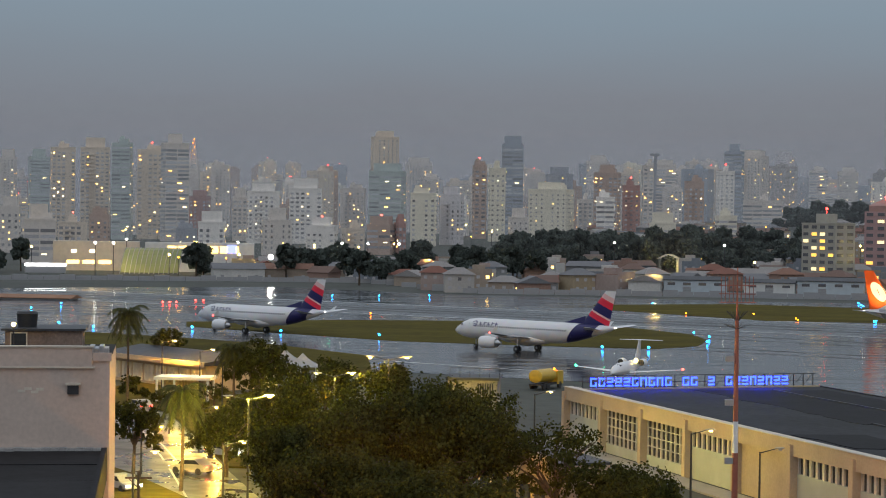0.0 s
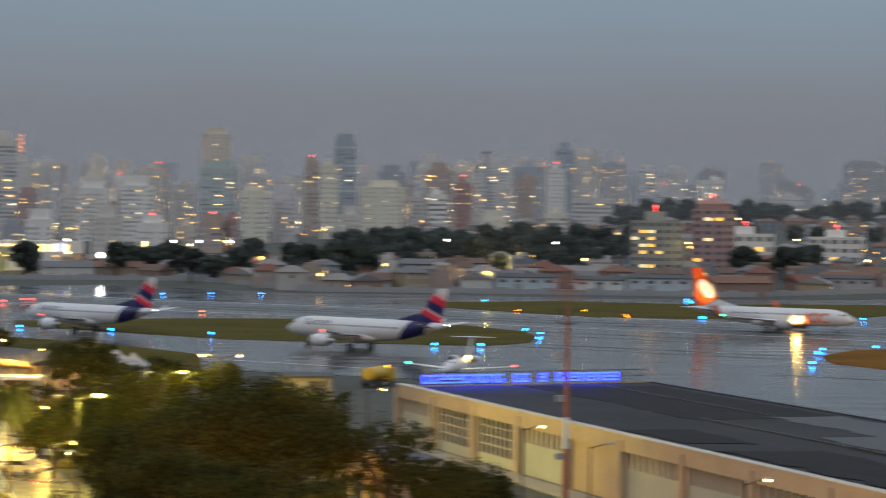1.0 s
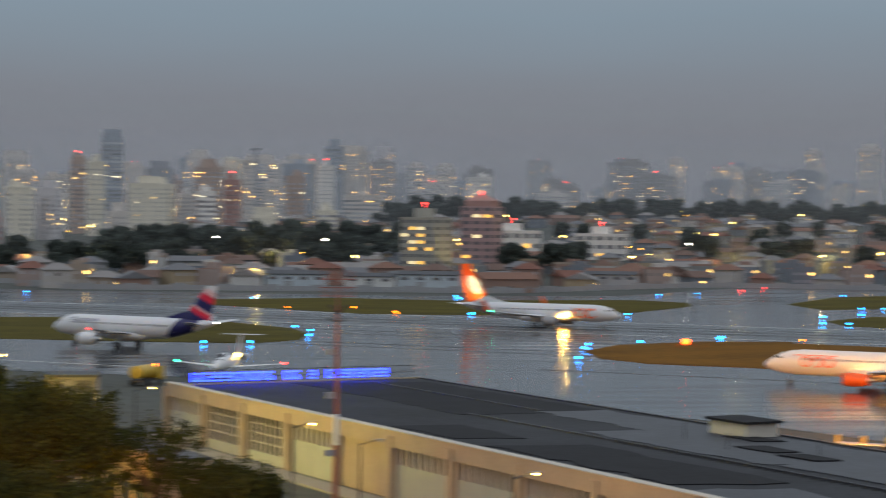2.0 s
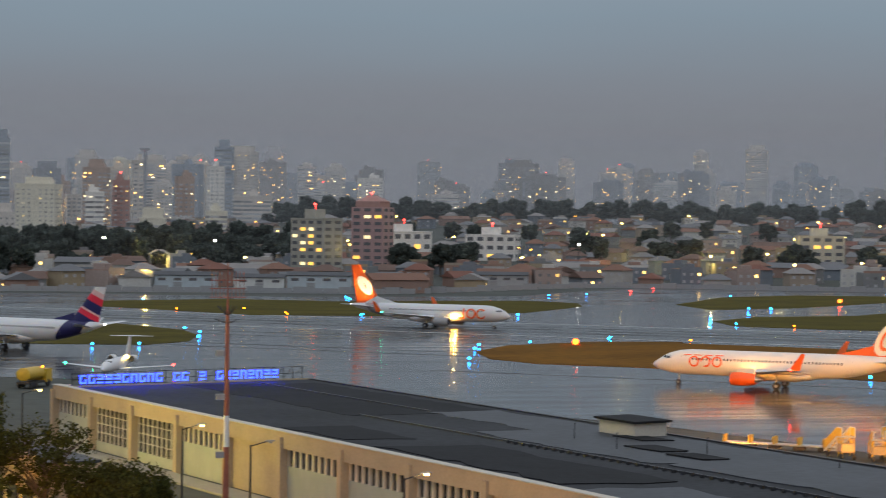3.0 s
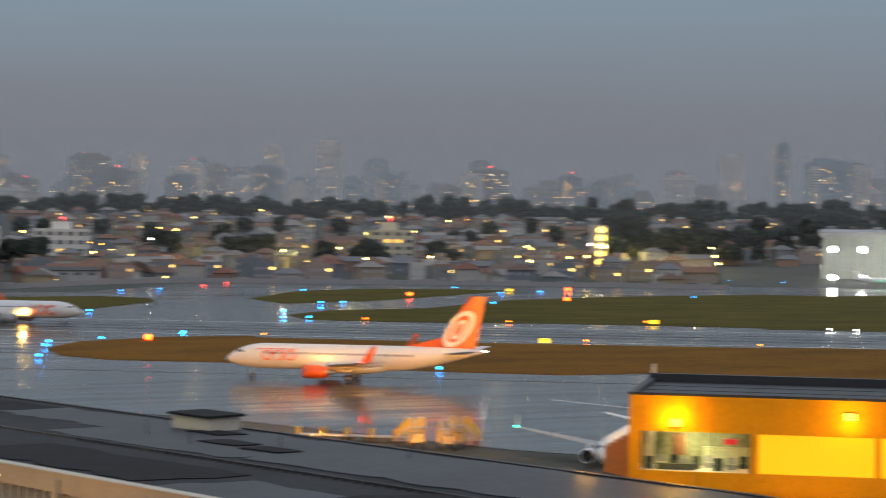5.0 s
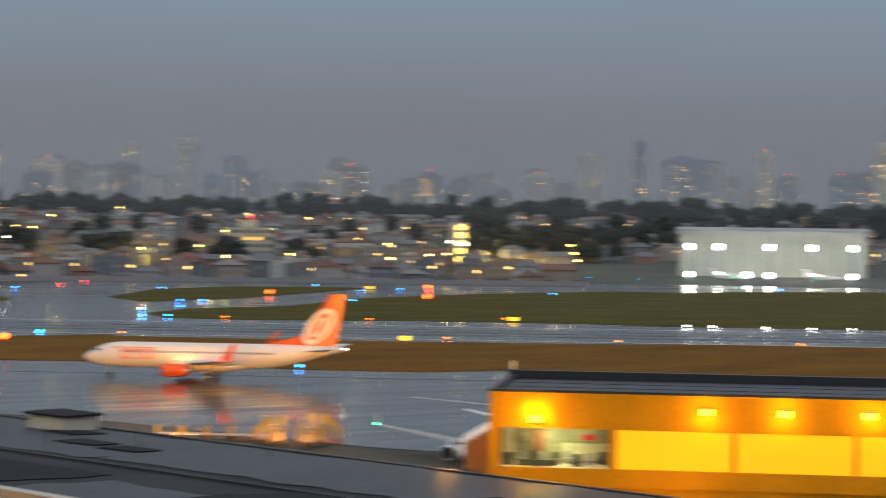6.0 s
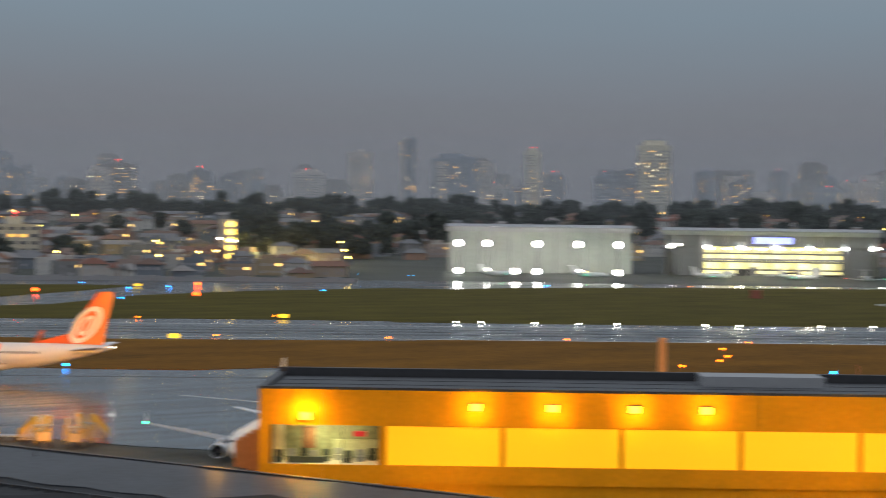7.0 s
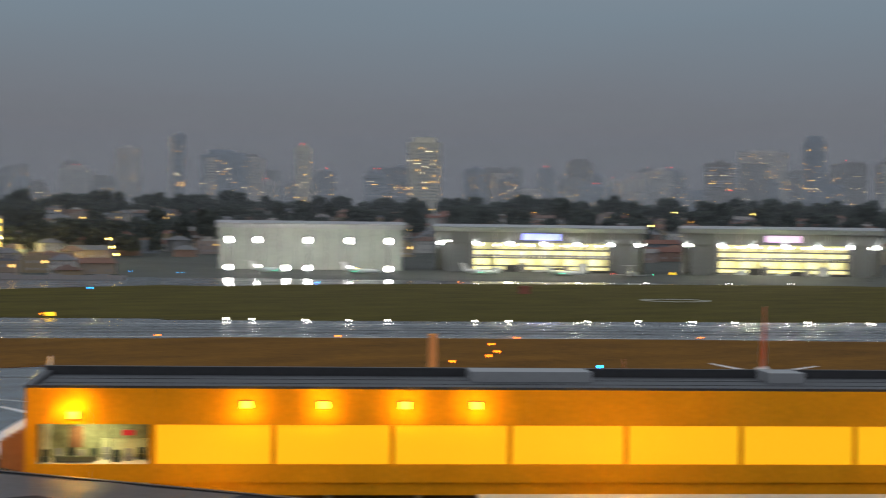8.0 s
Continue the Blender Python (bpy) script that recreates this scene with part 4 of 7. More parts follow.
# added sodium fill lamps in front of the hall, without fittings, to brighten it
for x, y, z, w in ((-3.0, -3.0, 7.0, 260), (14, -6, 4.2, 900), (45, -8, 6.5, 1700), (75, -8, 6.5, 1500)):
    lamp("stand_flood", hall_at @ Vector((x, y, z)), w, (1.0, 0.45, 0.06), 0.5)
lower = thing("hall_undercroft", hall_at, "dim brown service level under the boarding hall", "undercroft")
bm = B()
box(bm, 3, 3.0, 0, HL, 15, 2.58)
part("back_wall", bm, mat("brown_render", (0.22, 0.14, 0.08), 0.8, vary=0.4, scale=0.4), lower)
for i in range(14):
    bm = B()
    tube(bm, (2 + i * 7, 1.2, 0), (2 + i * 7, 1.2, 2.6), 0.3, 0.3, 10)
    part("column", bm, BEIGE, lower)
canopy = thing("service_canopy", hall_at @ pose(34, -13.5, 0), "flat beige service canopy in front of the hall", "canopy")
bm = B()
box(bm, 0, 0, 2.95, 62, 9.5, 3.25)
part("deck", bm, BEIGE, canopy)
for i in range(10):
    bm = B()
    box(bm, 1 + i * 6.6, 1, 0, 1.3 + i * 6.6, 1.3, 2.95)
    part("post", bm, STEEL_D, canopy)
# boarding bridge and an airliner at its stand
bridge = thing("jet_bridge", hall_at @ pose(-0.3, 4.0, 0), "orange ribbed boarding bridge at the hall's end", "boarding bridge")
for i in range(4):
    bm = B()
    box(bm, -0.5 - i * 0.5, -1.7 + i * 0.1, 4.1 + i * 0.1, -0.05 - i * 0.5, 1.7 - i * 0.1, 7.3 - i * 0.28)
    part("bellows_rib", bm, mat("orange_canvas", (0.5, 0.2, 0.06), 0.8) if i == 0 else bpy.data.materials["orange_canvas"], bridge)
bm = B()
tube(bm, (-0.8, 0, 0), (-0.8, 0, 4.3), 0.3, 0.3, 10)
part("support_leg", bm, STEEL_D, bridge)
x, y, _ = (97.10, 158.64, 1.73)
stand = airliner(facing(x - 14.3 * math.sin(radians(222)), y - 14.3 * math.cos(radians(222)), 222) @ Matrix.Scale(0.73, 4), "white regional airliner parked nose in at the boarding bridge", **B737, skin=SKIN_W, fin_skin=SKIN_W, eng_skin=PAINT_W, tip_skin=PAINT_W, tip_h=1.6, livery=livery_indigo)
x, y, _ = (201.20, 151.73, 6.51)
copy_thing(taxier, facing(x, y, 180 + math.degrees(math.atan2(x, y)) + 2))["label"] = "white airliner with orange fin, parked facing the hall"
px, py, _ = (196.83, 206.12, 3.24)
bm = B()
tube(bm, (0, 0, 0), (0, 0, 7.8), 0.75, 0.62, 12)
# a pale post; the orange of sodium light is put into its colour
solid("service_post", bm, mat("orange_post_paint", (0.7, 0.34, 0.12), 0.6, vary=0.2), "thick post standing behind the hall, sodium light in its orange colour", "post", smooth=True).matrix_basis = pose(px, py, 0)

# passenger stairs and trolleys on the apron
def stairs(m):
    t = thing("passenger_stairs", m, "parked mobile passenger stairs lit orange by floodlight", "stairs", "passenger stairs on the apron")
    for s in (-0.8, 0.8):
        bm = B()
        loft(bm, [[Vector((-2.6, s - 0.05, 0.5)), Vector((-2.6, s + 0.05, 0.5)), Vector((-2.6, s + 0.05, 0.85)), Vector((-2.6, s - 0.05, 0.85))], [Vector((1.2, s - 0.05, 2.5)), Vector((1.2, s + 0.05, 2.5)), Vector((1.2, s + 0.05, 2.85)), Vector((1.2, s - 0.05, 2.85))]])
        part("side_rail", bm, PAINT_W, t)
    for s in (-0.88, 0.88):
        bm = B()
        loft(bm, [[Vector((x, s - 0.02, z)), Vector((x, s + 0.02, z)), Vector((x, s + 0.02, z + 0.95)), Vector((x, s - 0.02, z + 0.95))] for x, z in ((-2.5, 0.75), (1.2, 2.8), (2.5, 2.8))])
        part("side_panel", bm, YELLOW_T, t, "yellow side panel")
    for i in range(10):
        bm = B()
        box(bm, -2.6 + i * 0.38, -0.75, 0.55 + i * 0.21, -2.25 + i * 0.38, 0.75, 0.6 + i * 0.21)
        part("step", bm, METAL, t)
    bm = B()
    box(bm, 1.2, -0.85, 2.62, 2.6, 0.85, 2.74)
    part("platform", bm, METAL, t)
    for s in (-0.8, 0.8):
        bm = B()
        tube(bm, (-2.6, s, 1.7), (1.2, s, 3.8), 0.05, 0.05, 6)
        tube(bm, (1.2, s, 3.8), (2.6, s, 3.8), 0.05, 0.05, 6)
        for k in range(6):
            u = k / 5
            tube(bm, (-2.6 + 3.8 * u, s, 0.7 + 2.1 * u), (-2.6 + 3.8 * u, s, 1.7 + 2.1 * u), 0.035, 0.035, 5)
        tube(bm, (2.55, s, 2.7), (2.55, s, 3.8), 0.05, 0.05, 6)
        part("hand_rail", bm, PAINT_W, t)
    bm = B()
    box(bm, 1.25, -0.85, 0.9, 2.55, 0.85, 1.9)
    part("base_box", bm, CREAM, t)
    for x in (-1.6, 1.4, 2.5):
        for s in (-0.75, 0.75):
            bm = B()
            tube(bm, (x, s, 0.4), (x, s, 1.1 if x < 0 else 2.65), 0.06)
            part("leg", bm, YELLOW_T, t)
            if x != 1.4:
                bm = B()
                tube(bm, (x, s - 0.1, 0.36), (x, s + 0.1, 0.36), 0.36, 0.36, 12)
                part("wheel", bm, DARK, t)
    for a, b in (((-1.6, 0.4), (1.4, 2.6)), ((1.4, 0.5), (2.5, 2.6)), ((2.5, 0.5), (1.4, 2.6))):
        for s in (-0.75, 0.75):
            bm = B()
            tube(bm, (a[0], s, a[1]), (b[0], s, b[1]), 0.05, 0.05, 5)
            part("brace", bm, YELLOW_T, t)
    return t


x, y = (92.14, 190.05)
first = stairs(facing(x, y, 182) @ Matrix.Scale(0.88, 4))
for (x, y), turn in (((95.2, 187.6), 200), ((98.0, 188.6), 232)):
    copy_thing(first, facing(x, y, turn) @ Matrix.Scale(0.94 if turn < 210 else 1.02, 4))


def trolley(m):
    t = thing("baggage_trolley", m, "flat baggage trolley with low rails, parked on the apron", "trolley", "baggage trolleys")
    bm = B()
    box(bm, -1.5, -0.8, 0.5, 1.5, 0.8, 0.62)
    part("deck", bm, METAL, t)
    for s in (-1.45, 1.4):
        bm = B()
        box(bm, s, -0.8, 0.62, s + 0.06, 0.8, 1.4)
        part("end_rail", bm, YELLOW_T, t)
    for x in (-1, 1):
        for y in (-0.75, 0.75):
            bm = B()
            tube(bm, (x, y - 0.08, 0.25), (x, y + 0.08, 0.25), 0.25, 0.25, 10)
            part("wheel", bm, DARK, t)
    return t


x, y = (85.56, 201.14)
cart = trolley(facing(x, y, 128))
for i in range(1, 5):
    copy_thing(cart, facing(x + 2.7 * i * 0.79, y - 2.7 * i * 0.61, 128))
x, y = (84.49, 172.34)
for dx in (-6, 2, 7):
    lamp("apron_flood", (x + dx, y + 5, 5.5), 900, (1.0, 0.42, 0.03), 0.4)

# added sodium masts, out of sight behind the hall, light the apron and the verge
for along_m, watts in ((12, 42000), (38, 56000), (70, 56000)):
    fm = thing("apron_light_mast", hall_at @ pose(along_m, 22, 0), "added steel mast with sodium floodlights, hidden behind the hall", "light mast", "apron light masts")
    bm = B()
    tube(bm, (0, 0, 0), (0, 0, 9.6), 0.16, 0.1)
    part("pole", bm, STEEL_D, fm)
    for s in (-0.5, 0.5):
        bm = B()
        box(bm, s - 0.3, 0.1, 9.4, s + 0.3, 0.3, 9.8)
        part("floodlight", bm, L_SODIUM, fm, "lit orange floodlight")
    p = hall_at @ Vector((along_m, 23.5, 9.6))
    lamp("apron_mast_lamp", p, watts, (1.0, 0.42, 0.03), 0.5, hall_at @ Vector((along_m, 95, 0)), 150)

# added sodium spots on the eave's unseen side, aimed to warm the passing airliner
for d in (56, 78):
    lampbox = thing("eave_floodlight", wing_at @ pose(d, WIDE + 0.6, 5.3), "added sodium floodlight on the unseen side of the eave", "floodlight", "eave floodlights")
    bm = B()
    box(bm, -0.3, 0, -0.25, 0.3, 0.2, 0.15)
    part("housing", bm, STEEL_D, lampbox)
    bm = B()
    box(bm, -0.26, 0.2, -0.2, 0.26, 0.24, 0.1)
    part("lens", bm, L_SODIUM, lampbox, "lit orange lens")
    lamp("eave_flood", wing_at @ Vector((d, WIDE + 1.4, 5.2)), 180000, (1.0, 0.38, 0.06), 0.4, taxier.matrix_basis @ Vector((0, 0, 3)), 36)

# ---- the near building with a blank wall ----
blank_at = facing(-28.25, 107.07, 82)
blank = thing("blank_wall_building", blank_at, "plain beige building with blank rear wall and dark flat roof", "building")
GREY_W = mat("grey_beige_render", (0.56, 0.45, 0.385), 0.9, vary=0.14, scale=0.4, fine=4, bump=0.15)
bm = B()
box(bm, -6, 0, 0, 10.3, 14, 16.0)
part("wall", bm, GREY_W, blank)
bm = B()
box(bm, -6, -0.12, 15.7, 9.35, 0.25, 16.75)
part("parapet", bm, GREY_W, blank)
bm = B()
box(bm, 9.37, -0.1, 16.0, 10.4, 0.25, 16.45)
part("parapet", bm, GREY_W, blank)
bm = B()
box(bm, -6, -0.16, 15.62, 9.5, 0.0, 15.7)
box(bm, -6, -0.2, 16.75, 9.45, 0.3, 16.83)
part("string_course", bm, BEIGE, blank, "pale coping line")
bm = B()
box(bm, -6, 0.3, 15.98, 10.3, 14, 16.05)
part("roof", bm, FELT_D, blank)
bm = B()
box(bm, -6, -26, 0, 10.0, -0.02, 11.1)
part("front_block", bm, FELT, blank)
bm = B()
for i in range(4):
    box(bm, -6, -25.5 + i * 6.4, 11.1, 10.1, -19.3 + i * 6.4, 11.15 + 0.02 * (i % 2))
part("front_roof", bm, FELT_D, blank, "patched dark felt roof")
bm = B()
for i in range(34):
    box(bm, -6 + i * 0.47, -0.5 - random.random() * 0.2, 11.1, -5.55 + i * 0.47, -0.02, 11.27 + random.random() * 0.1)
part("roof_flashing", bm, mat("crumbling_mortar", (0.34, 0.33, 0.32), 0.9, vary=0.4), blank, "crumbling mortar flashing")
bm = B()
box(bm, 9.9, -26, 9.5, 10.2, -0.02, 11.3)
part("roof_edge", bm, FELT_D, blank)
bm = B()
box(bm, 8.05, -0.14, 14.2, 8.65, 0.0, 14.7)
vent = part("vent", bm, STEEL_D, blank, "small dark vent in the wall")
bm = B()
box(bm, 7.95, -0.24, 14.7, 8.75, 0.0, 14.82)
part("vent_hood", bm, BEIGE, vent)
bm = B()
for dx, dz in ((0, 0), (0.5, 0.12), (1.0, -0.05), (1.4, 0.1)):
    box(bm, 5.4 + dx * 0.7, -0.015, 14.3 + dz, 5.8 + dx * 0.7, 0.0, 14.45 + dz)
part("render_patch", bm, BEIGE, blank, "pale patched render")
pent = thing("roof_penthouse", blank_at @ pose(4.5, 2.6, 16.05), "beige roof penthouse with a small window", "penthouse")
bm = B()
box(bm, 0, 0, 0, 4.2, 4, 1.45)
part("wall", bm, mat("weathered_brown_render", (0.24, 0.17, 0.135), 0.9, vary=0.4, scale=1.2, fine=6), pent)
bm = B()
box(bm, -0.2, -0.2, 1.45, 4.4, 4.2, 1.57)
part("roof", bm, FELT_L, pent)
bm = B()
box(bm, 0.35, -0.05, 0.6, 1.15, 0.02, 1.3)
pw = part("window", bm, GLASS_D, pent)
bm = B()
for a in ((0.28, 0.53, 1.22, 0.6), (0.28, 1.3, 1.22, 1.37), (0.28, 0.6, 0.35, 1.3), (1.15, 0.6, 1.22, 1.3)):
    box(bm, a[0], -0.09, a[1], a[2], 0.0, a[3])
part("frame", bm, BEIGE, pw)
tank = thing("water_tank", blank_at @ pose(5.6, 4.2, 17.62), "dark round water tank on the penthouse", "water tank")
bm = B()
tube(bm, (0, 0, 0), (0, 0, 0.75), 0.52, 0.6, 18)
part("barrel", bm, DARK, tank, smooth=True)
bm = B()
tube(bm, (0, 0, 0.75), (0, 0, 0.88), 0.64, 0.5, 18)
part("lid", bm, DARK, tank, smooth=True)
bm = B()
for i in range(5):
    box(bm, -6 + i * 1.45, 3, 16.8, -4.7 + i * 1.45, 6.5, 16.95)
solid("tile_roof_strip", bm, RUST, "low rusty sheet roof behind the parapet", "roof").matrix_basis = blank_at
bm = B()
for i in range(5):
    box(bm, 8.9 + i * 0.26, 1.5, 16.07, 9.14 + i * 0.26, 3.5, 16.6 + 0.12 * (i % 2))
solid("sheet_stack", bm, METAL, "loose stacked metal sheets on the roof", "metal sheets").matrix_basis = blank_at
wl_ = thing("roof_lamp", blank_at @ pose(5.05, 1.4, 16.8), "small yellow lamp lit on the roof edge", "lamp")
bm = B()
bmesh.ops.create_icosphere(bm, subdivisions=2, radius=0.13, matrix=pose(0, 0, 1.1))
part("bulb", bm, L_WARM, wl_)
bm = B()
tube(bm, (0, 0, -0.8), (0, 0, 1.0), 0.04)
part("stem", bm, STEEL_D, wl_)
# ---- trees ----
def crown_mesh(name, seed, blobs, leaves, size, material, flat=0.75, dense=False):
    """A crown of many small leaves in uneven clumps round blobs of (x, y, z, radius)."""
    rng = np.random.default_rng(seed)
    total = sum(b[3] ** 2 for b in blobs)
    points, normals, spray = [], [], []
    for bx, by, bz, r in blobs:
        n = int(leaves * r * r / total)
        clumps = max(6, int(n / 45))
        d = rng.normal(size=(clumps, 3))
        d /= np.linalg.norm(d, axis=1)[:, None]
        c = d * (r * (0.55 + 0.5 * rng.random((clumps, 1)))) * (1, 1, flat)
        pick = rng.integers(0, clumps, n)
        off = rng.normal(size=(n, 3)) * r * 0.13
        points.append(c[pick] + off + (bx, by, bz))
        normals.append(d[pick] + rng.normal(size=(n, 3)) * (0.35 if dense else 0.6))
        if dense:  # large inner sprays close the crown
            inner = rng.normal(size=(14, 3))
            inner /= np.linalg.norm(inner, axis=1)[:, None]
            points.append(inner * r * 0.62 * (1, 1, flat) + (bx, by, bz))
            normals.append(inner)
            spray += [n, 14]
    p, nn = np.concatenate(points), np.concatenate(normals)
    nn /= np.linalg.norm(nn, axis=1)[:, None]
    side = np.cross(nn, rng.normal(size=nn.shape))
    side /= np.linalg.norm(side, axis=1)[:, None]
    up = np.cross(nn, side)
    s = size * (0.6 + 0.8 * rng.random((len(p), 1)))
    if dense:
        s *= np.repeat([1.0, 3.0] * (len(spray) // 2), spray)[:, None]
    quad = np.stack([p - side * s * 0.5, p + up * s * 0.38, p + side * s * 0.5, p - up * s * 0.38], 1).reshape(-1, 3)
    me = bpy.data.meshes.new(name)
    me.from_pydata(quad.tolist(), [], np.arange(len(quad)).reshape(-1, 4).tolist())
    me.materials.append(material)
    return me


def tree(name, m, label, height, spread, seed, leaves, size, material=None, group="", dense=False):
    """A tapered trunk, forking limbs and an uneven crown."""
    rng = random.Random(seed)
    t = thing(name, m, label, "tree", group)
    bm = B()
    fork = height * 0.38
    tube(bm, (0, 0, -0.2), (0.1, 0.05, fork), spread * 0.07, spread * 0.045, 9)
    blobs = []
    for i in range(9):
        a, out = i * 2.4 + rng.random(), spread * (0.25 + 0.5 * rng.random())
        top = Vector((out * math.cos(a), out * math.sin(a), height * (0.62 + 0.2 * rng.random())))
        mid = Vector((top.x * 0.45, top.y * 0.45, fork + (top.z - fork) * 0.55))
        tube(bm, (0.1, 0.05, fork - 0.2), mid, spread * 0.032, spread * 0.02, 6)
        tube(bm, mid, top, spread * 0.02, spread * 0.008, 5)
        for j in range(3):
            tube(bm, mid.lerp(top, 0.3 + 0.25 * j), top + Vector((rng.uniform(-1, 1), rng.uniform(-1, 1), rng.uniform(-0.2, 0.7))) * spread * 0.25, spread * 0.009, spread * 0.003, 4)
        blobs.append((top.x, top.y, top.z, spread * (0.26 + 0.18 * rng.random())))
        blobs.append((top.x * 1.25, top.y * 1.25, top.z - height * (0.16 + 0.12 * rng.random()), spread * (0.2 + 0.14 * rng.random())))
    blobs.append((0, 0, height * 0.82, spread * 0.42))
    part("trunk", bm, BARK, t)
    part("crown", crown_mesh("crown", seed, blobs, leaves, size, material or LEAF, dense=dense), None, t)
    return t


def palm(m, label, height, seed):
    rng = random.Random(seed)
    t = thing("palm_tree", m, label, "palm tree", "palms by the road")
    bm = B()
    prev = Vector((0, 0, -0.1))
    for i in range(1, 7):
        p = Vector((0.12 * math.sin(i * 0.5), 0.08 * i / 6, height * i / 6))
        tube(bm, prev, p, 0.2 - 0.012 * i, 0.188 - 0.012 * i, 8)
        prev = p
    part("trunk", bm, BARK, t)
    for i in range(34):
        a, rise = i * 2.4, 1.35 - 1.9 * ((i * 7) % 34) / 34
        bm = B()
        length, pts = 1.9 + rng.random() * 0.6, []
        for k in range(9):
            u = k / 8
            pts.append(prev + Vector((math.cos(a) * length * u, math.sin(a) * length * u, length * (rise * u - 1.05 * u * u))))
        side = Vector((-math.sin(a), math.cos(a), 0))
        for p, q in zip(pts, pts[1:]):
            for k in range(9):
                r = p.lerp(q, k / 9)
                for s in (-1, 1):
                    tip = r + side * s * 0.55 + (q - p) * 0.8 + Vector((0, 0, -0.35 - 0.2 * rng.random()))
                    bm.faces.new([bm.verts.new(v) for v in (r, r + (q - p) * 0.13, tip)])
        part("frond", bm, PALM, t)
    return t


def here(p):
    return pose(p[0], p[1], 0)


tree("street_tree", here((-10.2, 152.0)), "broad dense dark green tree beside the road", 8.3, 5.6, 3, 30000, 0.25)
tree("street_tree", here((-3.82, 149.95, 8.17)), "broad dense dark green tree beside the road", 12.4, 7.6, 5, 40000, 0.25)
tree("street_tree", here((1.6, 149.0)), "spreading dark green tree beside the cream wing", 10.6, 6.4, 8, 20000, 0.25)
tree("street_tree", here((0.9, 161.0)), "spreading thin-leaved tree whose limbs show against lamplight", 10.6, 6.0, 9, 12000, 0.24)
tree("street_tree", here((-5.94, 131.87, 7.03)), "lower dark tree under the larger crowns", 8.3, 6.2, 11, 24000, 0.24)
tree("street_tree", here((0.2, 130.0)), "lower dark tree with reddish lamplight below", 7.4, 5.6, 14, 24000, 0.24)
tree("street_tree", here((-11.52, 127.48, 6.79)), "lower dark tree at the roadside", 5.8, 4.2, 17, 16000, 0.24)
tree("street_tree", here((13.08, 141.40, 5.26)), "small leafy green tree before the cream wing", 6.6, 4.3, 21, 16000, 0.24)
tree("street_tree", here((8.4, 147.5)), "thin-branched tree before the cream wing", 9.4, 4.8, 22, 6500, 0.22)
tree("street_tree", here((-28.33, 183.83, 3.30)), "small dark round tree beside the blank wall", 7.6, 2.9, 24, 10000, 0.21)
tree("street_tree", here((-21.64, 234.00, 7.18)), "dark tree at the edge of the apron", 10.2, 4.4, 27, 9000, 0.29)
tree("street_tree", here((-13.12, 224.62, 6.67)), "dark tree at the edge of the apron", 8.2, 5.0, 29, 9000, 0.29)
tree("street_tree", here((-5.22, 202.93, 6.68)), "lamplit yellow-green tree at the lot's edge", 10.2, 3.6, 31, 10000, 0.27)
tree("street_tree", here((-41.41, 297.13, 6.73)), "thin bushy tree at the edge of the apron", 8.4, 3.0, 33, 3600, 0.28)
tree("street_tree", here((-19.82, 183.93, 6.00)), "lamplit yellow-green bushy tree by the road", 6.4, 4.0, 36, 12000, 0.24)
tree("street_tree", here((-15.07, 189.40, 7.69)), "flat-topped lamplit green tree", 9.0, 6.6, 38, 16000, 0.25)
for p, h, s in (((-41.76, 265.23), 1.7, 1.5), ((-39.40, 263.03), 1.4, 1.3), ((-36.07, 255.33), 1.6, 1.5), ((-32.71, 249.60), 1.9, 1.6), ((-29.41, 238.49), 2.4, 1.9), ((-28.87, 253.19), 2.8, 2.2), ((-30.22, 278.63), 3.2, 2.4), ((-31.72, 269.31), 1.8, 1.7), ((-43.03, 276.68), 2.0, 1.6)):
    tree("shrub", here(p), "low lamplit yellow-green shrub on the lawn", h, s, int(h * 100 + s * 10), 1500, 0.2, None, "shrubs on the lawn")
palm(here((-22.62, 173.99)), "tall palm lit yellow by street lamps", 8.7, 1)
palm(here((-38.33, 243.00, 2.20)), "tall dull palm beside the blank wall", 12.2, 2)
palm(here((-24.55, 234.72, 5.76)), "tall dull palm at the edge of the apron", 8.6, 3)
palm(here((-22.44, 261.04, 5.28)), "small dull palm at the edge of the apron", 6.3, 4)

# ---- road, lot and low buildings by the road ----
plate("road", [(-41.41, 245.44), (-39.61, 254.83), (-32.97, 242.23), (-26.66, 216.34), (-20.44, 190.18), (-13.90, 164.44), (-27.46, 163.23)], -0.05, 0.01, wet("road_asphalt", (0.09, 0.085, 0.075), 0.2, 0.45, (0.3, 0.3, 1)), "wet city road lit yellow by street lamps", "road")
plate("garden", [(-41.90, 248.34), (-39.98, 257.18), (-33.26, 244.34), (-26.88, 218.60), (-23.21, 227.47), (-27.59, 269.92), (-38.01, 304.14), (-41.38, 303.58), (-46.62, 276.14)], -0.05, 0.14, GRASS, "lamplit lawn and planting between road and canopy", "garden")
plate("kerb_verge", [(-32.27, 191.60), (-28.93, 185.89), (-20.54, 167.15), (-20.05, 163.25), (-27.35, 162.60)], -0.05, 0.13, GRASS, "grass verge at the road's edge", "verge")
plate("verge", [(-27.44, 269.94), (-24.61, 279.49), (-8.13, 205.61), (-16.16, 190.63), (-20.26, 191.08), (-26.35, 216.38), (-22.95, 226.26)], -0.05, 0.14, GRASS, "planted verge between road and lot", "verge")
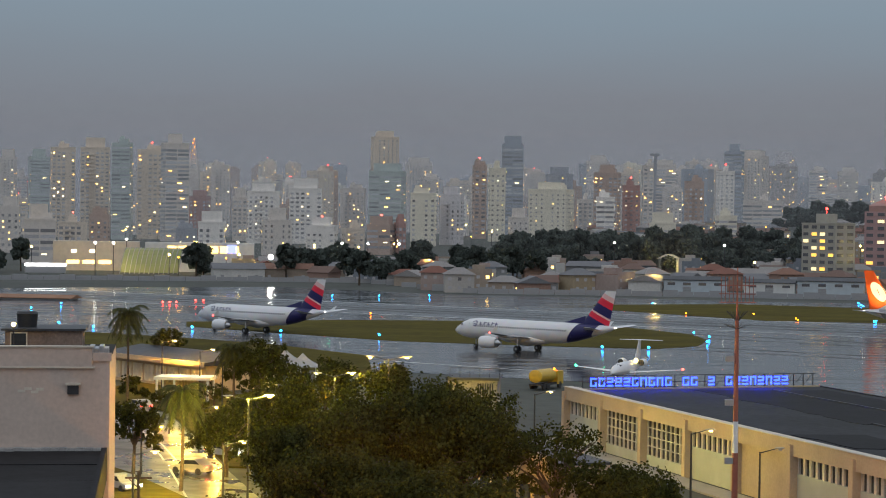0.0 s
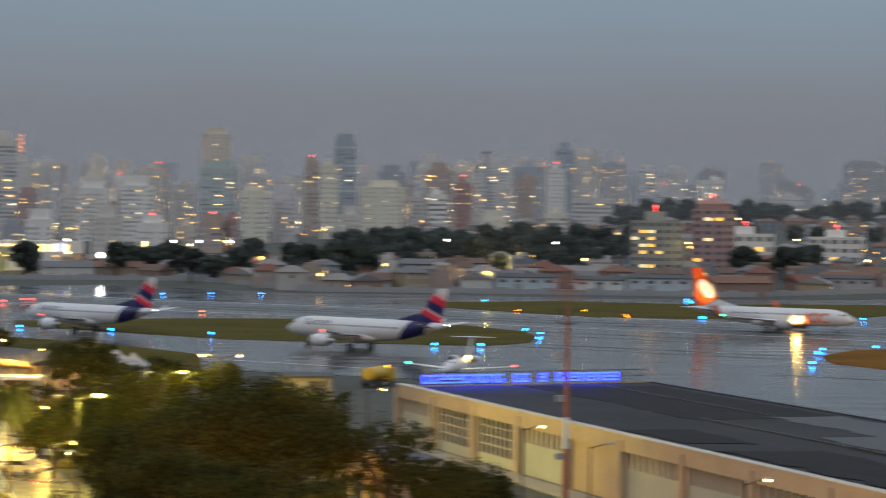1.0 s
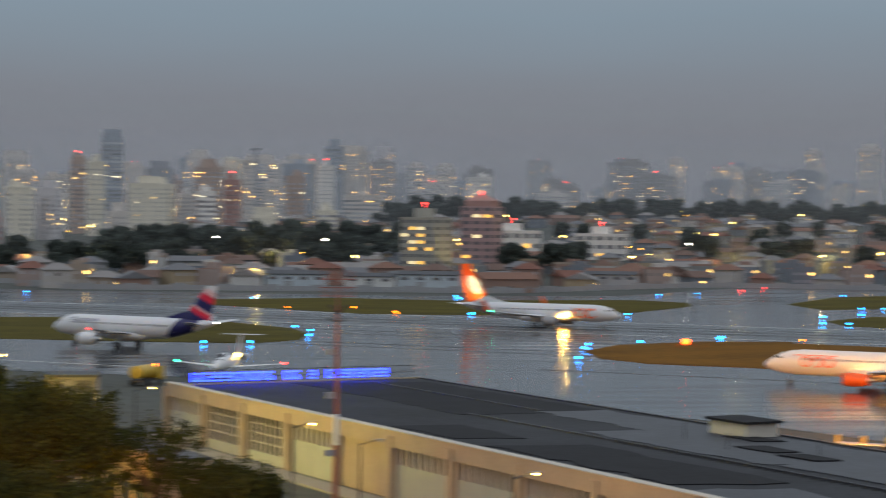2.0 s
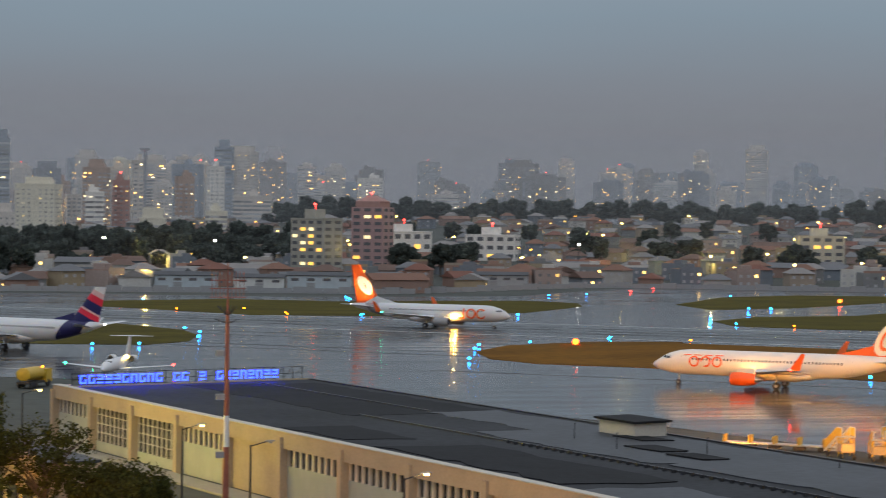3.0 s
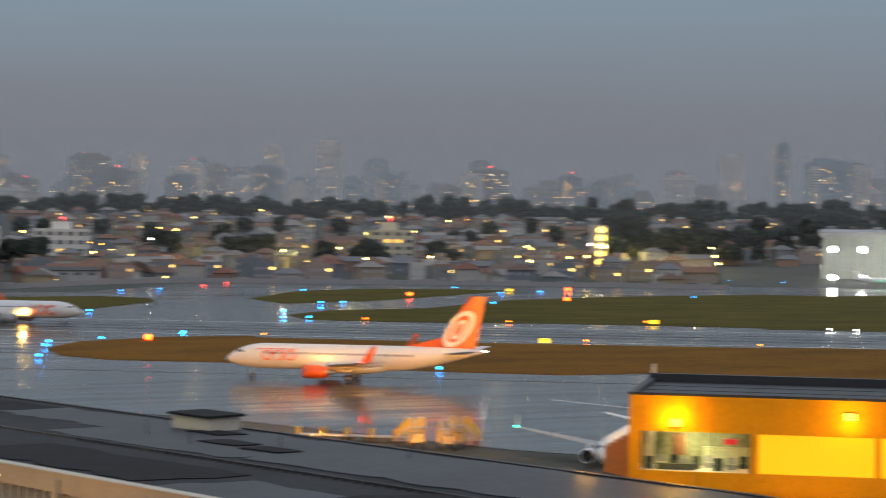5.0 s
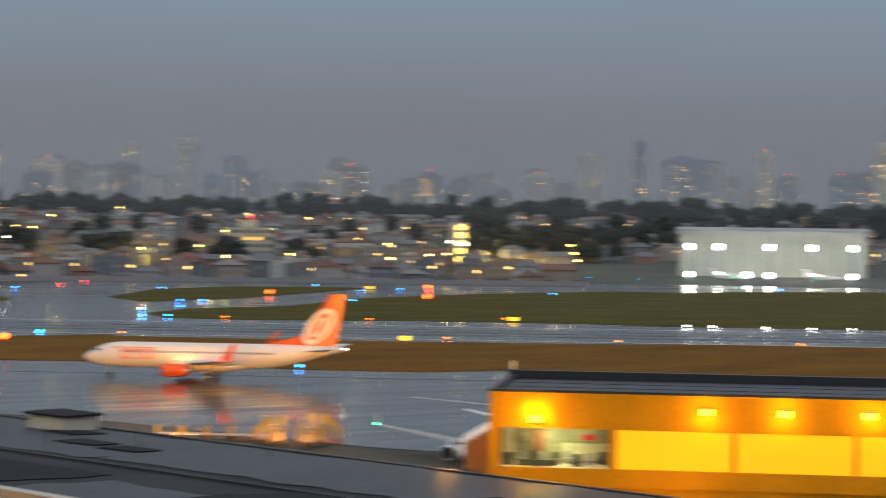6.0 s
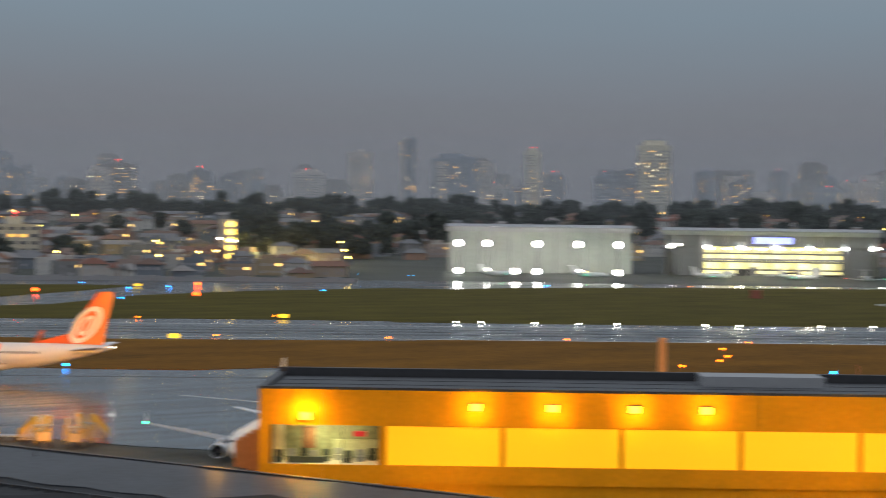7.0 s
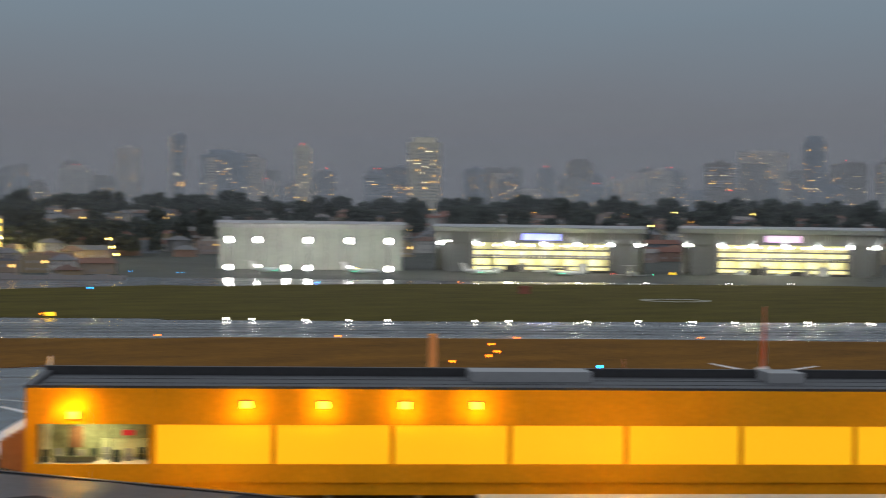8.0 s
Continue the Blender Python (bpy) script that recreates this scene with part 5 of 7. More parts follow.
for a, b in (((-33.78, 224.92), (-27.22, 196.24)), ((-33.03, 225.01), (-26.01, 196.37)), ((-38.57, 251.85), (-34.88, 234.39)), ((-25.75, 189.63), (-21.68, 170.49))):
    a, b = Vector(a), Vector(b)
    n = (b - a).orthogonal().normalized() * 0.1
    plate("lane_line", [tuple(a + n), tuple(b + n), tuple(b - n), tuple(a - n)], 0.0, 0.02, PAINT_LINE, "white painted lane line", "marking")
low = thing("low_building", facing(*(-44.51, 298.64), 140), "low cream building with long eaves, lit yellow", "building")
bm = B()
box(bm, 0, -6, 0, 26, 6, 3.6)
part("wall", bm, CREAM, low)
bm = B()
loft(bm, [[Vector((x, -7.2, 3.6)), Vector((x, 7.2, 3.6)), Vector((x, 7.2, 4.0)), Vector((x, 0, 5.0)), Vector((x, -7.2, 4.0))] for x in (-1, 27)])
part("roof", bm, FELT_L, low)
for i in range(8):
    bm = B()
    for k in range(7):
        box(bm, 0.8 + i * 3.1 + k * 0.36, -6.16, 0.5, 1.0 + i * 3.1 + k * 0.36, -5.98, 2.9)
    part("slat_screen", bm, BEIGE, low, "pale slatted screen in lamplight")
bm = B()
box(bm, -1.2, -7.45, 3.45, 27.2, -7.15, 4.15)
part("fascia", bm, CREAM, low, "deep cream fascia board")
can = thing("entrance_canopy", facing(*(-37.23, 258.37), 95), "white flat entrance canopy on posts, lit from below", "canopy")
bm = B()
box(bm, 0, 0, 2.9, 7.4, 4.5, 3.3)
part("deck", bm, PAINT_W, can)
for x, y in ((0.3, 0.3), (7.0, 0.3), (2.6, 0.3), (0.3, 4.1), (7.0, 4.1)):
    bm = B()
    tube(bm, (x, y, 0), (x, y, 2.9), 0.16, 0.16, 8)
    part("post", bm, PAINT_W, can)
bm = B()
box(bm, 0.3, 4.2, 0, 7.1, 4.4, 2.9)
for i in range(16):
    box(bm, 0.4 + i * 0.42, 4.0, 0.0, 0.6 + i * 0.42, 4.2, 2.6)
part("slat_wall", bm, CREAM, can)
annex_at = facing(3.2, 168.0, 162.6)
annex = thing("roadside_annex", annex_at, "low cream annex with lamplit parapet behind the street trees", "building")
bm = B()
box(bm, 0, 0, 0, 17, 5, 5.3)
part("wall", bm, CREAM, annex)
bm = B()
box(bm, -0.2, -0.25, 5.0, 17.2, 0.15, 6.05)
part("parapet", bm, CREAM, annex, "lamplit cream parapet")
bm = B()
box(bm, 0.0, 0.2, 5.3, 17, 5.1, 5.5)
part("roof", bm, FELT_L, annex, "wet grey roof")
for i in range(5):
    bm = B()
    box(bm, 0.8 + i * 3.3, -0.08, 1.6, 3.0 + i * 3.3, 0.04, 3.4)
    pane = part("window", bm, GLASS_D, annex)
    bm = B()
    box(bm, 0.7 + i * 3.3, -0.2, 1.48, 3.1 + i * 3.3, 0.0, 1.6)
    part("sill", bm, BEIGE, pane)
lamp("annex_light", annex_at @ Vector((7, -3.2, 6.6)), 900, (1.0, 0.62, 0.14), 0.2)
lamp("annex_light", annex_at @ Vector((17.5, -4.5, 5.6)), 900, (1.0, 0.42, 0.06), 0.2)
hut2 = thing("roadside_block", facing(*(0.65, 200.00, 5.75)[:2], 95), "small stained grey service block with a shuttered opening", "building")
bm = B()
box(bm, 0, 0, 0, 5.0, 5, 8.0)
part("wall", bm, mat("stained_grey_render", (0.22, 0.21, 0.19), 0.85, vary=0.4, scale=0.6, fine=4), hut2)
bm = B()
box(bm, -0.2, -0.2, 8.0, 5.2, 5.2, 8.25)
part("roof", bm, FELT_L, hut2)
for i in range(7):
    bm = B()
    box(bm, 3.0 + i * 0.24, -0.05, 6.6, 3.14 + i * 0.24, 0.02, 7.7)
    part("shutter_slat", bm, STEEL_D, hut2)
bm = B()
for i in range(6):
    tube(bm, (0.2 + i, 0.2, 8.2), (0.2 + i, 0.2, 9.2), 0.03, 0.03, 5)
tube(bm, (0.2, 0.2, 9.2), (5.2, 0.2, 9.2), 0.03, 0.03, 5)
part("railing", bm, STEEL_D, hut2)


def tent(m):
    t = thing("canvas_tent", m, "grey-white canvas canopy tent by the apron", "tent", "tents by the apron")
    bm = B()
    loft(bm, [[Vector((s * x, s * y, z)) for x, y in ((-1, -1), (1, -1), (1, 1), (-1, 1))] for s, z in ((2.3, 2.3), (1.9, 2.6), (0.9, 3.3), (0.05, 4.2))])
    part("canvas", bm, mat("tent_canvas", (0.36, 0.37, 0.38), 0.7) if "tent_canvas" not in bpy.data.materials else bpy.data.materials["tent_canvas"], t)
    for x in (-2.1, 2.1):
        for y in (-2.1, 2.1):
            bm = B()
            tube(bm, (x, y, 0), (x, y, 2.4), 0.06)
            part("post", bm, METAL, t)
    return t


tt = tent(here((-23.63, 302.07)))
copy_thing(tt, here((-20.49, 294.01)))


def street_lamp(m, height, arms, lens, label, group="street lamps"):
    t = thing("street_lamp", m, label, "street lamp", group)
    bm = B()
    tube(bm, (0, 0, 0), (0, 0, height), 0.11, 0.07)
    part("pole", bm, STEEL_D, t)
    for s in arms:
        bm = B()
        tube(bm, (0, 0, height - 0.1), (s * 1.5, 0, height + 0.25), 0.05, 0.04, 6)
        a = part("arm", bm, STEEL_D, t)
        bm = B()
        loft(bm, [ring(s * x, r, r * 0.5, height + 0.28, 10) for x, r in ((1.3, 0.06), (1.5, 0.13), (1.95, 0.14), (2.2, 0.05))])
        part("head", bm, GREY_P, a)
        bm = B()
        box(bm, s * 1.78 - 0.13, -0.1, height + 0.08, s * 1.78 + 0.13, 0.1, height + 0.19)
        part("lens", bm, lens, a, "lit lens")
    return t


LIT = [((-5.11, 192.93, 10.48), 1600, (1, -1)), ((-25.97, 236.58, 6.74), 4200, (1,)), ((-31.51, 260.10, 6.56), 6000, (1,)), ((13.82, 225.58, 5.02), 500, (1,)), ((-38.59, 275.31, 6.73), 9000, (1,))]
for (x, y, z), watts, arms in LIT:
    street_lamp(pose(x, y, 0), z, arms, L_WARM, "lit street lamp with warm yellow light")
    for s in arms:
        lamp("street_light", (x + s * 1.8, y, z - 0.1), watts * 1.2, (1.0, 0.52, 0.07), 0.25)
for x, y, z in ((-16.14, 167.22, 8.78), (26.12, 162.92, 5.36), (-10.70, 199.71, 8.30)):
    street_lamp(pose(x, y, 0, 0, 0, 15), z, (1, -1) if x < -10 else (1,), GREY_P, "grey street lamp with shielded heads over the trees")
    if x < 0:
        for s in (1, -1):
            lamp("shielded_light", (x + s * 1.8, y, z), 9500 if y < 190 else 6500, (1.0, 0.84, 0.12), 0.25)
for (x, y, z), watts in (((-24.57, 202.51, 3.48), 3200), ((-29.95, 219.97, 3.37), 2600), ((-27.46, 182.95, 2.36), 1500), ((-18.63, 170.99, 3.86), 1600), ((-25.14, 163.07, 1.81), 3000), ((6.11, 171.89, 4.56), 2000)):
    street_lamp(pose(x, y, 0), max(z, 4.5), (1,), L_WARM, "lit street lamp half hidden among trees")
    lamp("street_light", (x + 1.8, y, max(z, 4.5) - 0.1), watts, (1.0, 0.52, 0.07), 0.3)
pole = thing("utility_pole", pose(*(-22.44, 148.31, 3.81)[:2], 0), "wooden utility pole with a cross arm", "utility pole")
bm = B()
tube(bm, (0, 0, 0), (0, 0, 5.0), 0.14, 0.11)
part("post", bm, BARK, pole)
bm = B()
box(bm, -1.0, -0.06, 4.4, 1.0, 0.06, 4.55)
tube(bm, (-0.7, 0, 4.4), (0, 0, 3.7), 0.03)
part("cross_arm", bm, BARK, pole)
for i in range(4):
    bm = B()
    tube(bm, (-0.85 + i * 0.55, 0, 4.55), (-0.85 + i * 0.55, 0, 4.75), 0.05)
    part("insulator", bm, GREY_P, pole)


def car(m, label, paint):
    c = thing("car", m, label, "car", "cars on the road")
    bm = B()
    prof = ((-2.1, 0.35), (2.1, 0.35), (2.12, 0.7), (1.2, 0.88), (0.6, 1.38), (-0.9, 1.42), (-1.6, 0.98), (-2.12, 0.9))
    loft(bm, [[Vector((x * k, s * 0.85 * w, z)) for x, z in prof] for s, w, k in ((-1, 1, 0.97), (-1, 0.9, 1), (1, 0.9, 1), (1, 1, 0.97))])
    part("body", bm, paint, c)
    bm = B()
    loft(bm, [[Vector((x, s * 0.84, z)) for x, z in ((1.05, 0.93), (0.58, 1.32), (-0.88, 1.36), (-1.45, 1.0))] for s in (-1.03, 1.03)])
    part("side_glass", bm, GLASS_D, c)
    for x in (-1.3, 1.3):
        for s in (-0.8, 0.8):
            bm = B()
            tube(bm, (x, s - 0.1, 0.32), (x, s + 0.1, 0.32), 0.32, 0.32, 12)
            part("wheel", bm, DARK, c)
    for s in (-0.6, 0.6):
        bm = B()
        box(bm, -2.16, s - 0.2, 0.7, -2.08, s + 0.2, 0.85)
        part("tail_light", bm, L_RED, c, "lit red tail light")
        bm = B()
        box(bm, 2.06, s - 0.2, 0.55, 2.14, s + 0.2, 0.7)
        part("headlight", bm, L_WHITE, c, "lit headlight")
    return c


c1 = car(facing(*(-23.20, 186.47), 300), "grey car on the wet road, lights on", GREY_P)
for p, turn, label in (((-37.22, 246.74), 330, "pale car with red tail lights on the road"), ((-21.42, 199.22), 120, "pale car in the lamplight"), ((-27.84, 174.22), 140, "car with bright headlights on the road")):
    copy_thing(c1, facing(*p, turn))["label"] = label

# yellow tanker truck on the apron
tr = thing("fuel_truck", facing(*(15.08, 287.48), 30), "yellow fuel tanker truck parked on the apron", "truck")
bm = B()
loft(bm, [ring(x, r, r * 0.85, 1.95, 16) for x, r in ((-3.4, 0.9), (-3.3, 1.1), (1.2, 1.1), (1.3, 0.9))])
part("tank", bm, YELLOW_T, tr, smooth=True)
bm = B()
box(bm, 1.6, -1.1, 0.6, 3.4, 1.1, 2.5)
cab = part("cab", bm, YELLOW_T, tr)
bm = B()
box(bm, 3.38, -1.0, 1.6, 3.44, 1.0, 2.35)
part("windscreen", bm, GLASS_D, cab)
bm = B()
box(bm, -3.4, -1.0, 0.6, 3.2, 1.0, 0.9)
part("chassis", bm, STEEL_D, tr)
for x in (-2.5, -1.4, 2.4):
    for s in (-0.95, 0.95):
        bm = B()
        tube(bm, (x, s - 0.15, 0.5), (x, s + 0.15, 0.5), 0.5, 0.5, 14)
        part("wheel", bm, DARK, tr)
bm = B()
bmesh.ops.create_icosphere(bm, subdivisions=1, radius=0.2, matrix=pose(2.6, 0, 2.7))
part("beacon", bm, L_AMBER, tr, "lit amber beacon")

# street lamps along the road before the cream wing
for d in (14, 52, 88):
    p = wing_at @ Vector((d, -9, 0))
    street_lamp(pose(p.x, p.y, 0, 0, 0, 17), 6.5, (1,), L_WARM, "lit street lamp before the cream wing")
    q = wing_at @ Vector((d, -7.4, 6.3))
    lamp("street_light", q, 140, (1.0, 0.68, 0.2), 0.25)

# added street lamps, out of view below the lookout, brighten the trees' near side
for x, y, w in ((-9.0, 108.0, 5500), (2.0, 112.0, 6000), (6.8, 124.0, 2600), (-16.5, 128.0, 1600), (-6.0, 138.0, 5000)):
    street_lamp(pose(x, y, 0), 4.2, (1,), L_WARM, "added street lamp below the trees, out of view")
    lamp("street_light", (x + 1.8, y, 4.0), w, (1.0, 0.45, 0.12), 0.3)
# ---- the city beyond ----
def wall_mat(name, colour):
    return mat(name, colour, 0.85, vary=0.14, scale=0.03, fine=0.5, bump=0.0)


# tower walls: part of the distance haze is put into these colours
BEI, WHI, GRY, BRN = wall_mat("beige_tower", (0.68, 0.58, 0.48)), wall_mat("white_tower", (0.82, 0.77, 0.72)), wall_mat("grey_tower", (0.66, 0.6, 0.55)), wall_mat("brown_tower", (0.48, 0.36, 0.3))
RED, TEA, DRK, CRM = wall_mat("brick_red_tower", (0.42, 0.25, 0.22)), wall_mat("teal_tower", (0.47, 0.52, 0.5)), wall_mat("dark_tower", (0.36, 0.37, 0.4)), wall_mat("cream_tower", (0.74, 0.68, 0.56))
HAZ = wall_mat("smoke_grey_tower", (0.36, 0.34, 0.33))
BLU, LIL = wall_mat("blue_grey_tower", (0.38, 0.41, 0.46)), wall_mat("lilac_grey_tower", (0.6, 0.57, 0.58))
# panes are lightened for haze, PANE_F most, on towers past 1450 m
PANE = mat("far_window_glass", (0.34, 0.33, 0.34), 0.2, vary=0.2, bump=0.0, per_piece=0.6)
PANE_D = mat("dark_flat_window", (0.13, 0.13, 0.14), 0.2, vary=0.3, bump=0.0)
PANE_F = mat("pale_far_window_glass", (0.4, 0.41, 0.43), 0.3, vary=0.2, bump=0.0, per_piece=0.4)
LIT_Y = window_glow("far_yellow_window", (1.0, 0.6, 0.16), 3.6)
LIT_W = window_glow("far_white_window", (1.0, 0.84, 0.55), 3.0)
LIT_FY = window_glow("distant_yellow_window", (1.0, 0.5, 0.1), 9.0)
LIT_FW = window_glow("distant_white_window", (1.0, 0.78, 0.42), 6.5)
CUBE = np.array([(x, y, z) for x in (0, 1) for y in (0, 1) for z in (0, 1)], float)
CUBE_F = np.array(((0, 1, 3, 2), (4, 6, 7, 5), (0, 4, 5, 1), (2, 3, 7, 6), (0, 2, 6, 4), (1, 5, 7, 3)))


def boxes_mesh(name, lows, highs, material):
    lows, highs = np.array(lows, float), np.array(highs, float)
    v = (lows[:, None] + CUBE[None] * (highs - lows)[:, None]).reshape(-1, 3)
    f = (np.arange(len(lows))[:, None, None] * 8 + CUBE_F[None]).reshape(-1, 4)
    me = bpy.data.meshes.new(name)
    me.from_pydata(v.tolist(), [], f.tolist())
    me.materials.append(material)
    return me


tower_seed = [100]
WORDS = {"BEI": "beige", "WHI": "white", "GRY": "grey", "BRN": "brown", "RED": "brick-red", "TEA": "teal glass", "DRK": "dark grey", "CRM": "cream", "BLU": "blue-grey", "LIL": "lilac-grey"}
COLOURS = {"beige_tower": "beige", "white_tower": "white", "grey_tower": "grey", "brown_tower": "brown", "brick_red_tower": "brick-red", "teal_tower": "teal glass", "dark_tower": "dark grey", "cream_tower": "cream", "blue_grey_tower": "blue-grey", "lilac_grey_tower": "lilac-grey", "smoke_grey_tower": "haze-grey"}


def tower(top, width, material, style, turn, lit=0.12):
    """A high block of flats or offices whose roof centre lies at top."""
    tower_seed[0] += 1
    rng = random.Random(tower_seed[0])
    x, y, z = top
    base = land(x, y) - 0.3
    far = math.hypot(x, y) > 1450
    bearing = math.degrees(math.atan2(x, y))
    h, w, d = z - base, width * 0.86, max(width * rng.uniform(0.45, 0.75), 9)
    t = thing("tower_block", pose(x, y, base, 0, 0, -bearing + turn), "tall %s %s with some lit windows" % (COLOURS[material.name], "office block" if style == "band" else "block of flats"), "building", "towers of the skyline")
    lows, highs = [(-w / 2, -d / 2, 0)], [(w / 2, d / 2, h - 2.5)]
    lows.append((-w / 2 - 0.15, -d / 2 - 0.15, h - 2.5)), highs.append((w / 2 + 0.15, d / 2 + 0.15, h - 1.3))
    if rng.random() < 0.45:
        k = rng.uniform(0.5, 0.8)
        lows.append((-w * k / 2, -d * k / 2, h - 1.3)), highs.append((w * k / 2, d * k / 2, h + rng.uniform(2.5, 6)))
    part("wall", boxes_mesh("wall", lows, highs, material), None, t)
    a, b = rng.uniform(-0.4, 0), rng.uniform(0.1, 0.42)
    part("roof_house", boxes_mesh("roof_house", [(w * a, -d * 0.3, h - 1.3), (w * (a + 0.05), -d * 0.2, h + 1.5)], [(w * b, d * 0.3, h + 1.6), (w * (a + 0.05) + 3, d * 0.1, h + 3.5)], material), None, t)
    dark, yellow, white, slabs = [], [], [], []
    storey = rng.choice((2.9, 3.1, 3.3))
    wide, tall = rng.uniform(0.17, 0.36), rng.uniform(1.0, 1.7)
    floors = int((h - 6) / storey)
    for side in ((0, 1, 3) if far else range(4)):
        span = w if side % 2 == 0 else d
        bays = max(2, int(span / (3.3 if style == "grid" else 6.5)))
        skip = rng.randrange(bays) if bays > 3 else -1
        for f in range(1, floors + 1):
            for k in range(bays):
                if k == skip and style == "grid":
                    continue
                u0 = -span / 2 + span * (k + (wide if style == "grid" else 0.04)) / bays
                u1 = -span / 2 + span * (k + (1 - wide if style == "grid" else 0.96)) / bays
                z0, z1 = f * storey + 0.8, f * storey + 0.8 + tall
                if side == 0:
                    lo, hi = (u0, -d / 2 - 0.05, z0), (u1, -d / 2 + 0.1, z1)
                elif side == 2:
                    lo, hi = (u0, d / 2 - 0.1, z0), (u1, d / 2 + 0.05, z1)
                elif side == 1:
                    lo, hi = (w / 2 - 0.1, u0, z0), (w / 2 + 0.05, u1, z1)
                else:
                    lo, hi = (-w / 2 - 0.05, u0, z0), (-w / 2 + 0.1, u1, z1)
                r = rng.random()
                if r < lit:
                    cut = 0.65 if style == "band" else 0.4
                    a, b = lo, hi
                    lo = tuple(p + (q - p) * cut * rng.random() * (abs(q - p) > 0.4) for p, q in zip(a, b))
                    hi = tuple(p + (1 - cut) * (q - o) * (abs(q - o) > 0.4) + (q - p) * (abs(q - o) <= 0.4) for p, o, q in zip(lo, a, b))
                (yellow if r < lit * 0.7 else white if r < lit else dark).append((lo, hi))
            if style == "balcony" or (style == "grid" and side == 0 and f % 1 == 0 and tower_seed[0] % 3 == 0):
                slabs.append(((-w * 0.28, -d / 2 - 1.1, f * storey - 0.1), (-w * 0.02, -d / 2, f * storey + 0.85)))
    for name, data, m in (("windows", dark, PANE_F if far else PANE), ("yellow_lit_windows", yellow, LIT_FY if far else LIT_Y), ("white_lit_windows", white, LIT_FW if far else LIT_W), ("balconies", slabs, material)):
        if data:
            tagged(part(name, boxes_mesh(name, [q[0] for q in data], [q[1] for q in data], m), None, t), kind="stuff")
    if tower_seed[0] % 4 == 0:
        part("aviation_light", boxes_mesh("aviation_light", [(-0.5, -0.5, h + 3.4)], [(0.5, 0.5, h + 4.4)], L_RED), None, t, "red aviation light")
    return t


# further rows of towers, with distance haze mixed into their wall colours
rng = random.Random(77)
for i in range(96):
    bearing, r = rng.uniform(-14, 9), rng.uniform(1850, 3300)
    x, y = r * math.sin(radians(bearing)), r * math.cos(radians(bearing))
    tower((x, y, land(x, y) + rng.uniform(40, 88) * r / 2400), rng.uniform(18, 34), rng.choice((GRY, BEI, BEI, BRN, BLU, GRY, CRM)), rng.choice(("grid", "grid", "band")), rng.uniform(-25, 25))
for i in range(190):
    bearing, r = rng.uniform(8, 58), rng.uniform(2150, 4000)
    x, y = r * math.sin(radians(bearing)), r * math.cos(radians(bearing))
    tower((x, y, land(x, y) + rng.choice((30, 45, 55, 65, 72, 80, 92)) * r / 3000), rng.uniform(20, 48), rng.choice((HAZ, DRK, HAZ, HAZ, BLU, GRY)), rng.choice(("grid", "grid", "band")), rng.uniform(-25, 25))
# ---- the towers of the skyline ----
tower((-404.97, 1856.34, 80.84), 16.1, GRY, "grid", -19)
tower((-357.89, 1764.06, 78.35), 19.4, TEA, "band", 10)
tower((-309.41, 1620.73, 81.96), 22.0, BEI, "grid", 5)
tower((-266.65, 1526.89, 78.91), 25.4, BEI, "grid", -2)
tower((-238.55, 1480.91, 80.85), 16.1, TEA, "band", -15)
tower((-224.43, 1533.67, 77.97), 22.8, BEI, "grid", -10)
tower((-193.67, 1437.01, 79.65), 20.5, GRY, "band", 18)
tower((-243.65, 1123.89, 31.33), 12.4, GRY, "grid", -8)
tower((-198.81, 980.04, 24.44), 18.1, GRY, "band", 8)
tower((-215.30, 1160.19, 22.84), 19.4, BEI, "grid", 0)
tower((-211.92, 1231.90, 27.53), 13.4, BRN, "grid", -9)
tower((-205.92, 1687.48, 44.31), 17.3, RED, "grid", -18)
tower((-210.98, 1888.25, 76.38), 20.4, GRY, "grid", -1)
tower((-132.45, 1142.35, 23.87), 17.6, WHI, "grid", -4)
tower((-152.12, 1492.27, 42.32), 12.7, GRY, "grid", -1)
tower((-127.80, 1414.24, 45.56), 25.7, WHI, "grid", 3)
tower((-97.97, 1416.62, 47.99), 26.5, WHI, "grid", 0)
tower((-110.45, 1896.79, 72.55), 21.5, BRN, "grid", 7)
tower((-77.09, 1698.25, 53.31), 24.1, GRY, "grid", -8)
tower((-49.02, 1649.27, 94.77), 24.8, BEI, "grid", 9)
tower((-43.75, 1549.38, 64.21), 29.8, TEA, "band", -12)
tower((-35.66, 1149.45, 23.49), 16.3, BRN, "band", -17)
tower((-24.94, 1149.73, 24.61), 5.2, RED, "grid", 18)
tower((-12.79, 1279.94, 43.73), 18.8, CRM, "grid", -4)
tower((5.41, 1299.99, 43.54), 16.2, LIL, "grid", -14)
tower((25.33, 1419.77, 65.69), 10.5, BRN, "grid", 8)
tower((35.94, 1349.52, 62.24), 12.2, CRM, "grid", 8)
tower((55.00, 1599.05, 88.04), 19.9, BLU, "band", -1)
tower((72.70, 1348.04, 48.18), 30.6, CRM, "grid", -15)
tower((100.97, 1747.08, 68.33), 25.8, DRK, "grid", 9)
tower((112.83, 1596.02, 44.87), 13.6, GRY, "grid", 6)
tower((126.42, 1544.84, 64.96), 21.9, BRN, "grid", -12)
tower((109.19, 1345.58, 43.65), 13.8, WHI, "band", -4)
tower((130.75, 1393.88, 52.48), 13.5, RED, "grid", 6)
tower((157.51, 1541.98, 70.95), 9.7, GRY, "grid", 6)
tower((131.10, 1192.82, 26.65), 18.3, CRM, "grid", -1)
tower((186.73, 1488.33, 57.97), 14.4, BRN, "grid", 18)
